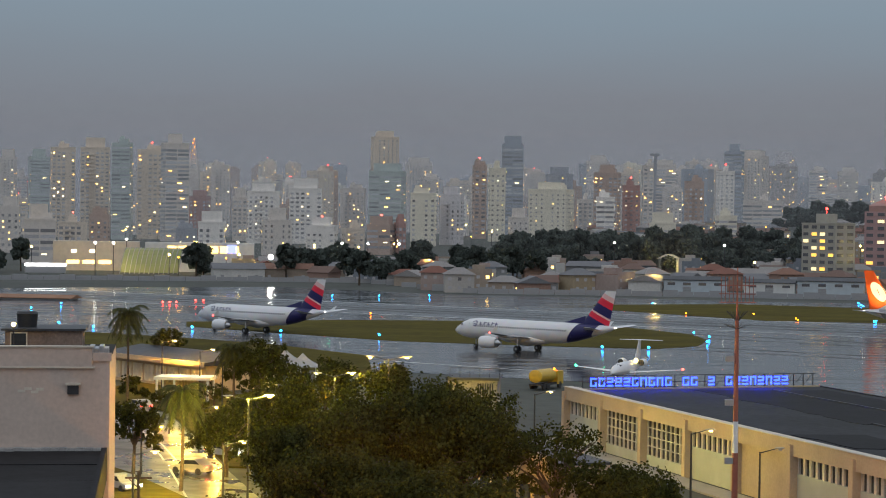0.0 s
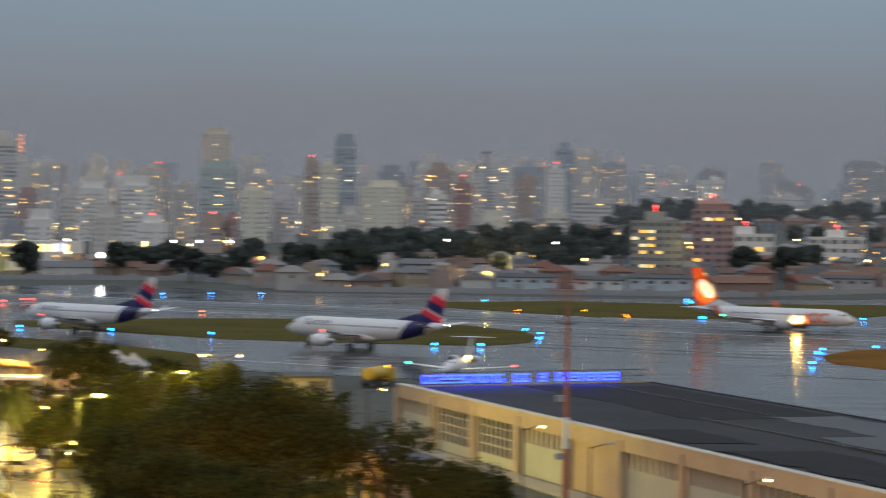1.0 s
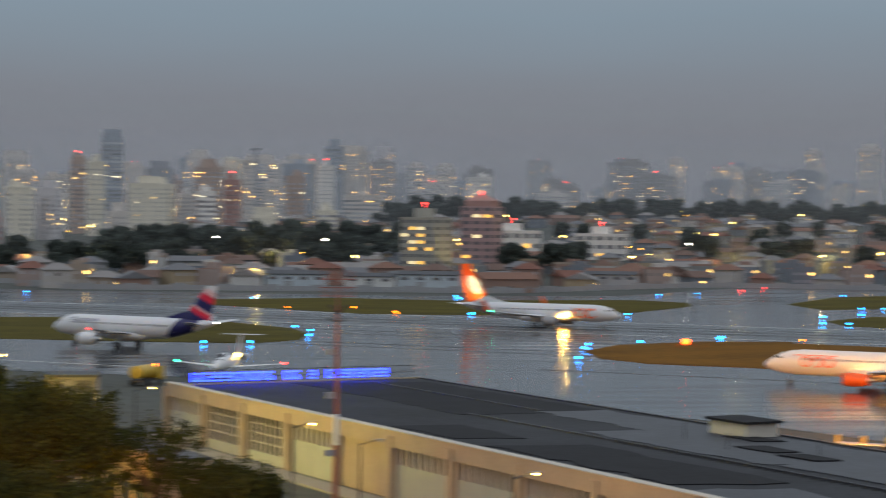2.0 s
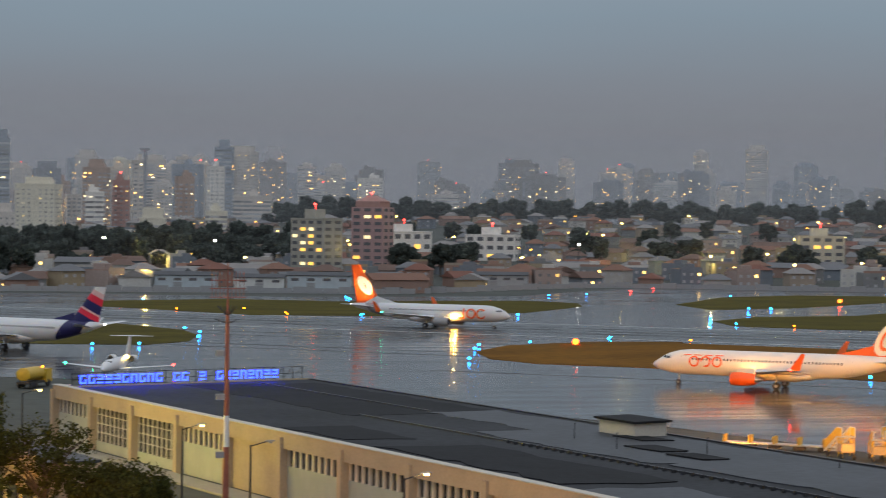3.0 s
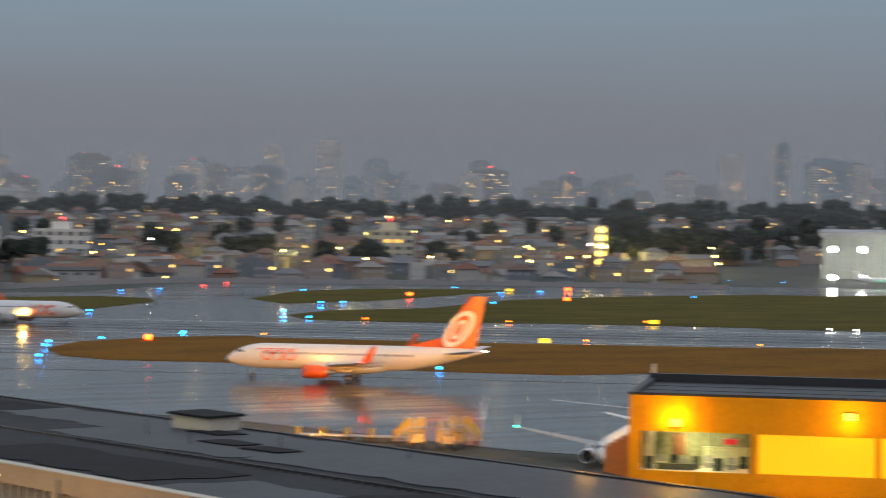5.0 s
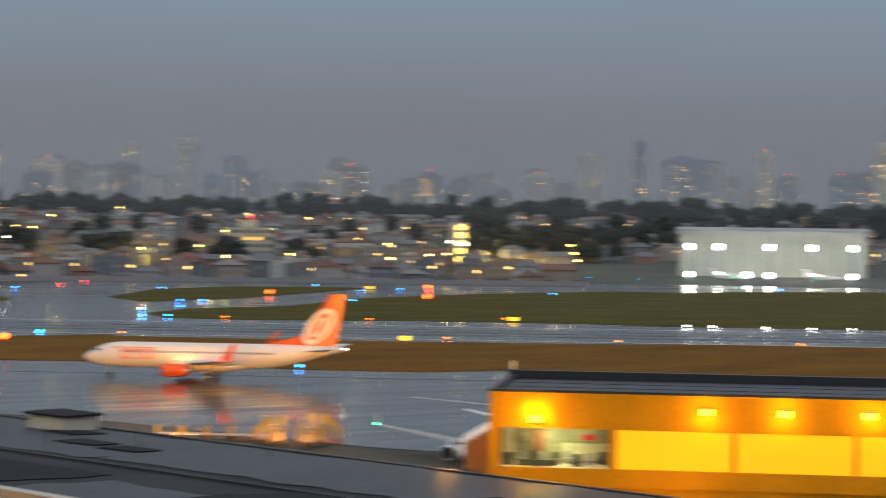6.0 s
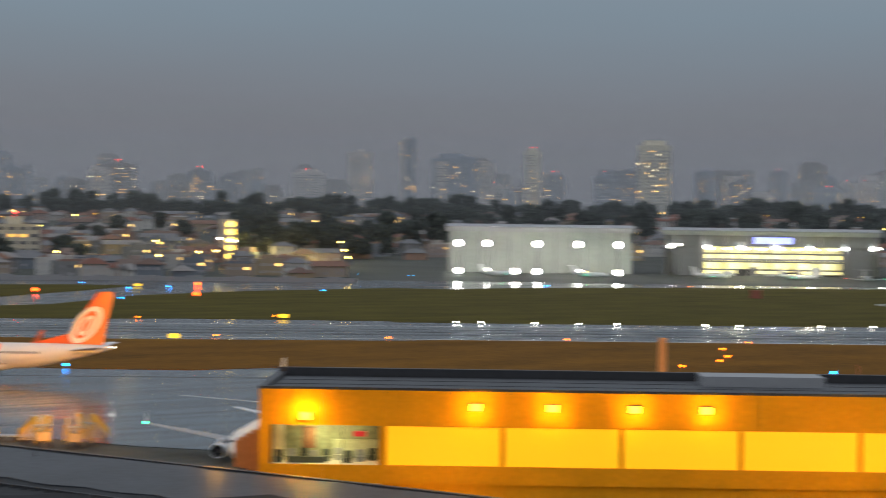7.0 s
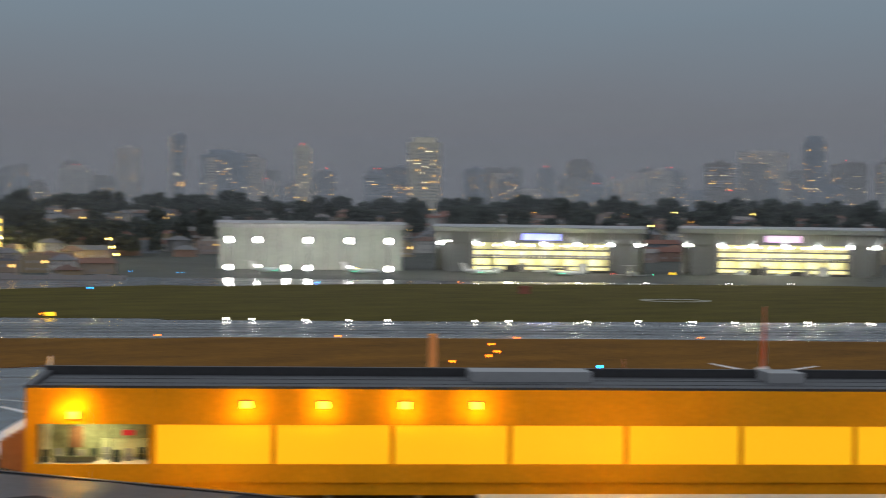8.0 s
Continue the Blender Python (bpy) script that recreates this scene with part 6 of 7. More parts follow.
tower((230.29, 1633.85, 69.95), 14.9, WHI, "grid", 18)
tower((251.69, 1731.81, 89.47), 17.8, BLU, "band", -12)
tower((175.20, 1237.66, 31.46), 13.4, CRM, "band", 17)
tower((237.16, 1481.13, 44.21), 33.1, GRY, "band", -4)
tower((404.15, 2365.73, 107.59), 24.5, LIL, "grid", -18)
tower((424.14, 2260.55, 89.00), 22.1, GRY, "band", -12)
tower((436.32, 2156.30, 85.18), 23.7, GRY, "grid", 9)
tower((430.72, 1953.07, 69.91), 28.3, WHI, "grid", 3)
tower((-145.02, 1894.46, 61.33), 16.1, WHI, "grid", 15)
tower((-159.50, 1239.78, 19.47), 14.2, DRK, "grid", 8)
tower((-305.58, 1925.91, 70.82), 27.6, GRY, "grid", 1)
tower((-14.51, 1999.95, 69.72), 22.6, GRY, "grid", 1)
tower((11.70, 1599.96, 43.63), 19.0, WHI, "grid", -12)
tower((159.70, 1792.90, 50.43), 10.2, GRY, "grid", 5)
tower((216.09, 1887.67, 60.46), 21.5, GRY, "grid", 0)
tower((-95.59, 1146.02, 25.32), 19.5, GRY, "grid", 5)
tower((-71.54, 1177.83, 22.37), 20.0, WHI, "grid", -13)
tower((-54.13, 1198.78, 20.89), 13.6, BEI, "grid", 17)
tower((46.92, 1249.12, 29.16), 12.4, GRY, "grid", 18)
tower((1304.99, 1380.94, 99.99), 33.3, CRM, "grid", -6)
tower((1871.18, 1337.41, 120.43), 28.6, BLU, "grid", 2)
tower((1194.00, 2752.16, 140.10), 36.5, GRY, "band", -7)
tower((1542.43, 2093.06, 131.88), 14.7, BLU, "grid", -16)
tower((1155.63, 2876.55, 139.89), 23.7, GRY, "grid", -14)
tower((1667.98, 1994.45, 118.46), 22.1, CRM, "grid", -9)
tower((1524.72, 1981.22, 105.01), 53.1, BLU, "band", -13)
tower((1718.29, 2459.16, 128.45), 38.2, GRY, "grid", 17)
tower((929.58, 2852.35, 121.50), 25.5, GRY, "grid", 17)
tower((971.85, 2732.31, 108.42), 36.9, GRY, "grid", -14)
tower((1894.55, 2578.89, 155.33), 22.6, GRY, "grid", -16)
tower((1474.51, 1893.62, 98.00), 64.5, GRY, "band", -20)
tower((2555.70, 1925.72, 139.90), 90.6, GRY, "grid", 0)
tower((1607.34, 2043.64, 102.60), 58.9, GRY, "grid", 7)
# ---- mid-rise blocks near the far fence: every window is a piece of its own ----
def mid_block(base, width, depth, height, material, label, turn, cols, rows, lit_cells, roof):
    x, y = base
    t = thing("apartment_block", pose(x, y, land(x, y), 0, 0, -math.degrees(math.atan2(x, y)) + turn), label, "building")
    bm = B()
    box(bm, -width / 2, 0, 0, width / 2, depth, height)
    part("wall", bm, material, t)
    if roof == "tank":
        bm = B()
        box(bm, -width * 0.2, depth * 0.2, height, width * 0.14, depth * 0.7, height + 4.2)
        part("roof_house", bm, material, t)
        bm = B()
        box(bm, -width / 2 - 0.2, -0.2, height, width / 2 + 0.2, depth + 0.2, height + 0.5)
        part("parapet", bm, material, t)
    else:
        bm = B()
        box(bm, -width * 0.38, 0.5, height, width * 0.38, depth - 0.5, height + 2.5)
        loft(bm, [[Vector((s * width * 0.42, depth / 2 + s2 * depth * 0.4, height + 2.5)) for s, s2 in ((-1, -1), (1, -1), (1, 1), (-1, 1))], [Vector((s * width * 0.1, depth / 2 + s2 * depth * 0.1, height + 5.2)) for s, s2 in ((-1, -1), (1, -1), (1, 1), (-1, 1))]])
        part("roof", bm, RED, t, "dark red peaked roof")
    bm = B()
    bmesh.ops.create_icosphere(bm, subdivisions=1, radius=0.55, matrix=pose(0, depth * 0.4, height + 6.2))
    tube(bm, (0, depth * 0.4, height + 2), (0, depth * 0.4, height + 6), 0.08)
    part("aviation_light", bm, L_RED, t, "lit red roof light")
    for side in (0, 1):
        span = width if side == 0 else depth
        n = cols if side == 0 else max(2, cols // 2)
        for f in range(rows):
            for k in range(n):
                u0, u1 = -0.5 * span + span * (k + 0.2) / n, -0.5 * span + span * (k + 0.8) / n
                z0 = height * (f + 0.35) / rows
                z1 = height * (f + 0.8) / rows
                bm = B()
                if side == 0:
                    box(bm, u0, -0.08, z0, u1, 0.05, z1)
                else:
                    box(bm, width / 2 - 0.05, u0 + depth / 2, z0, width / 2 + 0.08, u1 + depth / 2, z1)
                on = side == 0 and (f, k) in lit_cells
                w = part("window", bm, (WIN_Y if (f + k) % 3 else WIN_W) if on else PANE_D, t, "lit yellow window" if on else "")
                bm = B()
                if side == 0:
                    box(bm, u0 - 0.1, -0.2, z0 - 0.15, u1 + 0.1, 0.0, z0)
                    part("sill", bm, material, w)
    return t


mid_block((148.98, 792.58)[:2], 15, 16, 25, wall_mat("grey_beige_flats", (0.4, 0.38, 0.33)), "grey-beige block of flats with yellow lit windows", -30, 4, 9, {(7, 1), (7, 2), (6, 0), (6, 2), (5, 1), (5, 2), (4, 1), (4, 3), (2, 1), (2, 2), (1, 3)}, "tank")
mid_block((188.99, 861.80)[:2], 15, 14, 30, wall_mat("pink_flats", (0.44, 0.29, 0.28)), "pink block of flats with a dark red peaked roof", -20, 3, 10, {(8, 1), (5, 1), (8, 2), (2, 0), (0, 1)}, "peak")
mid_block((410.57, 867.78, 2.46)[:2], 21, 14, 17, wall_mat("cream_flats", (0.62, 0.57, 0.46)), "cream block of flats on the slope", 12, 4, 5, {(3, 1), (3, 2)}, "tank")
mid_block((233.93, 972.25, 12.03)[:2], 26, 14, 15, WHI, "white block with a lit terrace on the slope", 20, 5, 3, {(1, 3), (0, 1)}, "tank")
mid_block((279.47, 980.97, 15.12)[:2], 26, 16, 13, WHI, "white block lit from below on the slope", -10, 5, 3, {(0, 2), (0, 3)}, "tank")


# ---- houses ----
def ramped(name, colours, rough=0.85, island=False):
    """House paint that differs from house to house."""
    m = mat(name, (1, 1, 1), rough, vary=0.16, scale=0.15, fine=1.5, bump=0.0)
    n, k = m.node_tree.nodes, m.node_tree.links
    info, rp = n.new("ShaderNodeObjectInfo"), n.new("ShaderNodeValToRGB")
    rp.color_ramp.interpolation = "CONSTANT"
    e = rp.color_ramp.elements
    for i, c in enumerate(colours):
        el = e[i] if i < 2 else e.new(i / len(colours))
        el.position, el.color = i / len(colours), (*c, 1)
    piece = n.new("ShaderNodeNewGeometry")
    k.new(piece.outputs["Random Per Island"] if island else info.outputs["Random"], rp.inputs[0])
    k.new(rp.outputs[0], n["Vector Math"].inputs[0])
    return m


WALL_PAINTS = [(0.36, 0.29, 0.23), (0.45, 0.42, 0.39), (0.31, 0.2, 0.16), (0.24, 0.24, 0.24), (0.38, 0.3, 0.2), (0.2, 0.22, 0.25), (0.37, 0.29, 0.26), (0.58, 0.56, 0.53)]
ROOF_PAINTS = [(0.2, 0.085, 0.06), (0.16, 0.1, 0.08), (0.22, 0.115, 0.08), (0.17, 0.17, 0.18), (0.27, 0.25, 0.24)]
H_WALL, H_ROOF = ramped("house_walls", WALL_PAINTS), ramped("house_roofs", ROOF_PAINTS)
F_WALL, F_ROOF = ramped("far_house_paint", WALL_PAINTS, island=True), ramped("far_roof_paint", ROOF_PAINTS, island=True)


def house(kind, m):
    """kind 0: hipped, 1: gabled, 2: two storeys hipped, 3: flat roof, 4: long shed."""
    w, d, h = ((11, 9, 3.4), (9, 11, 3.6), (10, 9, 6.2), (10, 10, 6.6), (20, 11, 4.6))[kind]
    t = thing("house", m, ("low rendered house with hipped tile roof", "small rendered house with gabled tile roof", "two-storey rendered house with tile roof", "flat-roofed two-storey rendered house", "long low shed with pitched sheet roof")[kind], "house", "houses beyond the airfield")
    bm = B()
    box(bm, -w / 2, -d / 2, -2.5, w / 2, d / 2, h)
    if kind == 3:
        box(bm, -w / 2, -d / 2, h, w / 2, -d / 2 + 0.25, h + 0.9)
        box(bm, -w * 0.1, -d * 0.1, h, w * 0.3, d * 0.4, h + 2.2)
    part("wall", bm, H_WALL, t)
    bm = B()
    e = 0.6
    if kind == 3:
        box(bm, -w / 2 + 0.1, -d / 2 + 0.3, h, w / 2 - 0.1, d / 2 - 0.1, h + 0.12)
    else:
        ridge = 0.02 if kind in (1, 4) else d * 0.45
        rise = (2.2, 2.4, 2.3, 0, 2.2)[kind]
        rw = w / 2 + e - ridge
        loft(bm, [[Vector((-w / 2 - e, -d / 2 - e, h)), Vector((w / 2 + e, -d / 2 - e, h)), Vector((w / 2 + e, d / 2 + e, h)), Vector((-w / 2 - e, d / 2 + e, h))],
                  [Vector((-rw, -0.1, h + rise)), Vector((rw, -0.1, h + rise)), Vector((rw, 0.1, h + rise)), Vector((-rw, 0.1, h + rise))]])
    part("roof", bm, H_ROOF, t)
    for f in range(2 if kind in (2, 3) else 1):
        for k in range(3):
            u = -w / 2 + w * (k + 0.5) / 3
            bm = B()
            box(bm, u - 0.6, -d / 2 - 0.06, 1.1 + f * 3, u + 0.6, -d / 2 + 0.05, 2.2 + f * 3)
            on = (k, f, kind) in ((1, 0, 1), (2, 1, 3))
            part("window", bm, LIT_Y if on else PANE, t, "lit window" if on else "")
    return t


def fence_range(bearing):
    """How far off the perimeter wall stands: nearer beyond the taxiway's end."""
    a = min(max((bearing + 3) / 4, 0), 1)
    b = min(max((bearing - 12) / 8, 0), 1)
    return 772 - 104 * (a * a * (3 - 2 * a) - b * b * (3 - 2 * b))


rng = random.Random(5)
models = [house(k, pose(*(80.82, 823.22), 0.0, 0, 0, 20 * k)) for k in range(5)]
for k, m in enumerate(models):
    x, y = 22 + 12.5 * k, 693 - 1.0 * k
    m.matrix_basis = pose(x, y, land(x, y), 0, 0, -10 + 20 * k)
placed, far_stock = [], {}


def free(x, y, gap):
    for a, b, g in placed:
        if (a - x) ** 2 + (b - y) ** 2 < (0.5 * (gap + g)) ** 2:
            return False
    placed.append((x, y, gap))
    return True


for m in models:
    placed.append((m.matrix_basis.translation.x, m.matrix_basis.translation.y, 14))
for bx, by, gap in ((*(148.98, 792.58), 34), (*(188.99, 861.80), 26), (*(410.57, 867.78, 2.46)[:2], 30), (*(233.93, 972.25, 12.03)[:2], 34), (*(279.47, 980.97, 15.12)[:2], 34)):
    placed.append((bx, by + 6, gap))


def warehouse(bearing, r, w, d, h, paint, label):
    """A long pale shed with a low pitched sheet roof, shutters and a strip of high windows."""
    x, y = r * math.sin(radians(bearing)), r * math.cos(radians(bearing))
    t = thing("warehouse", pose(x, y, land(x, y), 0, 0, -bearing - 4), label, "warehouse", "sheds along the fence")
    bm = B()
    box(bm, -w / 2, 0, -0.2, w / 2, d, h)
    part("wall", bm, paint, t)
    bm = B()
    loft(bm, [[Vector((u, -0.5, h)), Vector((u, d + 0.5, h)), Vector((u, d + 0.5, h + 0.15)), Vector((u, d / 2, h + 1.3)), Vector((u, -0.5, h + 0.15))] for u in (-w / 2 - 0.4, w / 2 + 0.4)])
    part("roof", bm, FELT_L, t, "wet grey sheet roof")
    n = int(w / 5)
    for i in range(n):
        u = -w / 2 + w * (i + 0.5) / n
        bm = B()
        box(bm, u - 1.3, -0.1, h * 0.66, u + 1.3, 0.05, h * 0.84)
        part("window", bm, PANE_D, t)
        if i % 3 == 1:
            bm = B()
            for k in range(6):
                box(bm, u - 1.4, -0.12, k * 0.5, u + 1.4, 0.05, k * 0.5 + 0.44)
            part("shutter", bm, GREY_P, t, "grey roller shutter")
    placed.append((x + d / 2 * math.sin(radians(bearing)), y + d / 2, w))


SHED_P = wall_mat("pale_blue_shed_paint", (0.5, 0.56, 0.6))
warehouse(7.2, 684, 21, 9, 5.2, SHED_P, "long pale blue shed behind the perimeter wall")
warehouse(9.3, 686, 17, 9, 4.6, wall_mat("white_shed_paint", (0.66, 0.66, 0.64)), "long white shed behind the perimeter wall")
warehouse(11.0, 688, 22, 10, 5.4, SHED_P, "long pale blue shed behind the perimeter wall")
warehouse(16.2, 740, 20, 9, 5.0, wall_mat("grey_shed_paint", (0.42, 0.42, 0.43)), "long grey shed behind the perimeter wall")
count = 0
for i in range(6000):
    bearing = rng.uniform(-13.5, 57)
    near = fence_range(bearing) + 8 if bearing < 34 else 1010
    r = near + (1480 - near) * rng.random() ** 1.3
    if bearing < 4 and (r > 1000 or rng.random() < 0.25):
        continue
    x, y = r * math.sin(radians(bearing)), r * math.cos(radians(bearing))
    if -12.3 < bearing < -6.0 and r < 910:
        continue
    if not free(x, y, 13.5 + 4 * rng.random()):
        continue
    kind = rng.choice((0, 0, 1, 1, 2, 2, 3, 3, 4))
    at = pose(x, y, land(x, y), 0, 0, -bearing + rng.choice((0, 90, 180, 270)) * (kind < 2) + rng.uniform(-30, 30))
    if r < 1130 and count < 300:
        copy_thing(models[kind], at)
    else:
        for child in models[kind].children:
            me = child.data
            key = me.materials[0].name
            store = far_stock.setdefault(key, ([], [], me.materials[0]))
            start = len(store[0])
            store[0].extend((at @ v.co)[:] for v in me.vertices)
            store[1].extend([start + i for i in f.vertices] for f in me.polygons)
    count += 1
    if count >= 820:
        break
far_town = thing("far_houses", pose(0, 0, 0), "crowded small houses far up the slope", "houses", kind="stuff")
for key, (verts, faces, m) in far_stock.items():
    me = bpy.data.meshes.new("far_" + key)
    me.from_pydata(verts, [], faces)
    me.materials.append(F_WALL if m is H_WALL else F_ROOF if m is H_ROOF else m)
    tagged(part("far_" + key, me, None, far_town), kind="stuff")

# ---- woods and garden trees of the city ----
far_trees = []
for k in range(4):
    r = random.Random(40 + k)
    h, s = (11, 14, 9, 16)[k], (5.0, 6.5, 4.6, 6.0)[k]
    t = tree("city_tree", pose(*((-60 + 22 * k), 800), land(-60 + 22 * k, 800)), "dark full tree among the houses", h, s, 60 + k, 900, 1.05, LEAF_D, "trees of the city", True)
    far_trees.append(t)


def grove(points, spread, number):
    for bearing, r in points:
        for i in range(number):
            b, q = bearing + rng.gauss(0, spread), r + rng.gauss(0, 26)
            x, y = q * math.sin(radians(b)), q * math.cos(radians(b))
            copy_thing(rng.choice(far_trees), pose(x, y, land(x, y) - 0.3, 0, 0, rng.uniform(0, 360)))


def woods(name, label, b0, b1, r0, r1, number, seed):
    """A far wood: many crowns joined into one sheet of leaves."""
    q = random.Random(seed)
    stock = [np.array([v.co for v in t.children[1].data.vertices] if t.children[1].name.startswith("crown") else [v.co for v in t.children[0].data.vertices]) for t in far_trees]
    out = []
    for i in range(number):
        b, r = radians(q.uniform(b0, b1)), q.uniform(r0, r1)
        x, y = r * math.sin(b), r * math.cos(b)
        c = q.choice(stock) * (1.0, 1.0, q.uniform(0.85, 1.25)) * q.uniform(0.8, 1.25)
        a = q.uniform(0, 6.28)
        ca, sa = math.cos(a), math.sin(a)
        out.append(np.stack([c[:, 0] * ca - c[:, 1] * sa + x, c[:, 0] * sa + c[:, 1] * ca + y, c[:, 2] + land(x, y) - 0.5], 1))
    v = np.concatenate(out)
    me = bpy.data.meshes.new(name)
    me.from_pydata(v.tolist(), [], np.arange(len(v)).reshape(-1, 4).tolist())
    me.materials.append(LEAF_D)
    tagged(new(name, me), label, "woods", kind="stuff")


grove([(-2.2, 800), (-1.2, 800), (-3.1, 820), (-4.2, 830), (-6.9, 835), (-12.4, 850)], 0.3, 4)
grove([(1.2, 800), (1.9, 830), (-0.6, 930), (13.6, 900), (14.4, 890), (15.2, 930), (18.5, 1000), (21, 980), (24.5, 950), (26.5, 930)], 0.35, 5)
grove([(b * 1.7 + 11, 1150) for b in range(27)], 0.8, 2)
woods("park_wood", "dense dark wood of the park beyond the houses", 1.6, 6.0, 925, 1020, 70, 1)
woods("park_wood", "dense dark wood of the park beyond the houses", 5.2, 10.6, 930, 1080, 110, 2)
woods("hill_wood", "long dark wood along the ridge behind the houses", 9.5, 24, 1440, 1600, 260, 3)
woods("hill_wood", "long dark wood along the ridge behind the houses", 23, 58, 1440, 1600, 560, 4)
woods("slope_wood", "dark trees on the slope above the houses", 31.5, 37.5, 1000, 1200, 60, 5)
woods("slope_wood", "dark trees on the slope above the houses", 37.5, 57, 1180, 1350, 130, 6)
# ---- lit hangars beyond the field ----
def hangar(a, b, height, label, lit, roof_m, sign_m):
    """An open-fronted hangar between two ground points of its front."""
    a, b = Vector(a), Vector(b)
    w = (b - a).length
    t = thing("hangar", pose(a.x, a.y, 0, 0, 0, math.degrees(math.atan2(b.y - a.y, b.x - a.x))), label, "hangar", "hangars beyond the field")
    bm = B()
    box(bm, 0, 26, 0, w, 26.5, height)
    box(bm, 0, 0, 0, 0.6, 26, height)
    box(bm, w - 0.6, 0, 0, w, 26, height)
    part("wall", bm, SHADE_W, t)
    bm = B()
    loft(bm, [[Vector((-1, y, height)), Vector((w + 1, y, height)), Vector((w + 1, y, z)), Vector((-1, y, z))] for y, z in ((-2.5, height + 2.2), (12, height + 3.4), (27.5, height + 2.2))])
    part("roof", bm, roof_m, t)
    if lit:
        bays = 6
        # the bright interior is put into the back wall as emission
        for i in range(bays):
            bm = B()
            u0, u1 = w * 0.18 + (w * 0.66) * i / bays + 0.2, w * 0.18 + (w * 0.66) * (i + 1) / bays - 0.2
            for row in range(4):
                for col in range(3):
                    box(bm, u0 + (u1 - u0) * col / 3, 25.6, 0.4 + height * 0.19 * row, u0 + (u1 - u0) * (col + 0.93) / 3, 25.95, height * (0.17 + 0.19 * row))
            part("lit_bay", bm, HANGAR_GLOW, t, "back wall panels glowing yellow by themselves")
        for i in range(9):
            bm = B()
            u = w * (0.2 + 0.62 * ((i * 37) % 9) / 9)
            box(bm, u, 4, 0, u + 3 + (i % 3) * 2.2, 7, 2.2 + (i % 4) * 1.1)
            part("workstand", bm, (GREY_P, PAINT_W, STEEL_D)[i % 3], t)
        for i in range(8):
            bm = B()
            u = w * (0.2 + 0.62 * i / 7.5)
            box(bm, u, 6, height * 0.68, u + 2.2, 7, height * 0.68 + 0.5)
            part("ceiling_light", bm, L_FLOOD, t, "bright white ceiling light")
        for i in range(bays + 1):
            bm = B()
            box(bm, w * 0.18 + (w * 0.66) * i / bays - 0.25, -0.4, 0, w * 0.18 + (w * 0.66) * i / bays + 0.25, 0.2, height)
            part("column", bm, GREY_P, t)
        bm = B()
        box(bm, -0.6, -2.75, height + 0.3, w + 0.6, -2.52, height + 2.1)
        part("fascia", bm, DOOR_W, t, "pale fascia along the roof's edge")
        for u in (0.03, 0.2, 0.36, 0.52, 0.68, 0.84, 0.97):
            bm = B()
            box(bm, w * u - 0.8, -1.3, height * 0.7, w * u + 0.8, -0.95, height * 0.76)
            part("door_lamp", bm, L_FLOOD, t, "bright white lamp over the doors")
        bm = B()
        box(bm, w * 0.18, 10, height * 0.42, w * 0.84, 10.6, height * 0.47)
        part("gallery", bm, GREY_P, t)
        bm = B()
        box(bm, w * 0.02, -0.1, height * 0.76, w * 0.98, 0.4, height)
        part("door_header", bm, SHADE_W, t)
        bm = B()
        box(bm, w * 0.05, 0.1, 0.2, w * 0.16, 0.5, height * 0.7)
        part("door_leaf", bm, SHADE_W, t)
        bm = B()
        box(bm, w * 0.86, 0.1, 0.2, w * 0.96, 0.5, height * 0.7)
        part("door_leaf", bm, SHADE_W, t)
        bm = B()
        box(bm, w * 0.42, -0.9, height * 0.82, w * 0.6, -0.6, height * 0.97)
        part("sign_panel", bm, sign_m, t, "lit blue sign panel")
    else:
        for i in range(12):
            bm = B()
            box(bm, w * i / 12 + 0.15, -0.2, 0, w * (i + 1) / 12 - 0.15, 0.3, height)
            part("door_leaf", bm, DOOR_W, t, "pale sliding door leaf")
    return t, w


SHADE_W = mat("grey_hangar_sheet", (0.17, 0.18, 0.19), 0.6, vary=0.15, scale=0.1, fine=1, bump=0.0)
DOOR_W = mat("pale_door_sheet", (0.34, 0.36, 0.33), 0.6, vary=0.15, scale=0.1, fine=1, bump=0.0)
L_FLOOD = glow("floodlight_lens", (1.0, 0.98, 0.9), 60)
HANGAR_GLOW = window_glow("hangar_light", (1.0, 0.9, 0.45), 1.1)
SIGN_B = glow("pale_blue_sign", (0.35, 0.4, 1.0), 1.6)
SIGN_P = glow("pale_pink_sign", (0.7, 0.5, 0.75), 1.2)
white_hangar, ww = hangar((550.98, 717.94, -1.77)[:2], (614.69, 664.22, -1.12)[:2], 20, "pale grey hangar with closed doors under bright floodlights", False, GREY_P, None)
h2, _ = hangar((625.13, 654.40, 0.09)[:2], (690.27, 585.29, 0.91)[:2], 19.5, "open hangar lit bright yellow inside with grey roof", True, GREY_P, SIGN_B)
h3, _ = hangar((700.79, 572.64, 1.42)[:2], (753.54, 501.19, 2.18)[:2], 20, "open hangar lit yellow inside with grey roof", True, GREY_P, SIGN_P)
WIN_O = window_glow("office_light", (1.0, 0.66, 0.12), 4.0)
office = thing("lit_office", pose(*(507.99, 835.70), 0), "narrow lit tower of an office by the fence", "building")
bm = B()
box(bm, -3, 0, 0, 3, 6, 24)
part("wall", bm, BEI, office)
for f in range(6):
    bm = B()
    for k in range(3):
        box(bm, -2.5 + k * 1.7, -0.1, 1 + f * 3.9, -1.1 + k * 1.7, 0.05, 3.6 + f * 3.9 - 0.6 * ((f + k) % 2))
    part("window", bm, WIN_O, office, "bright yellow lit window")


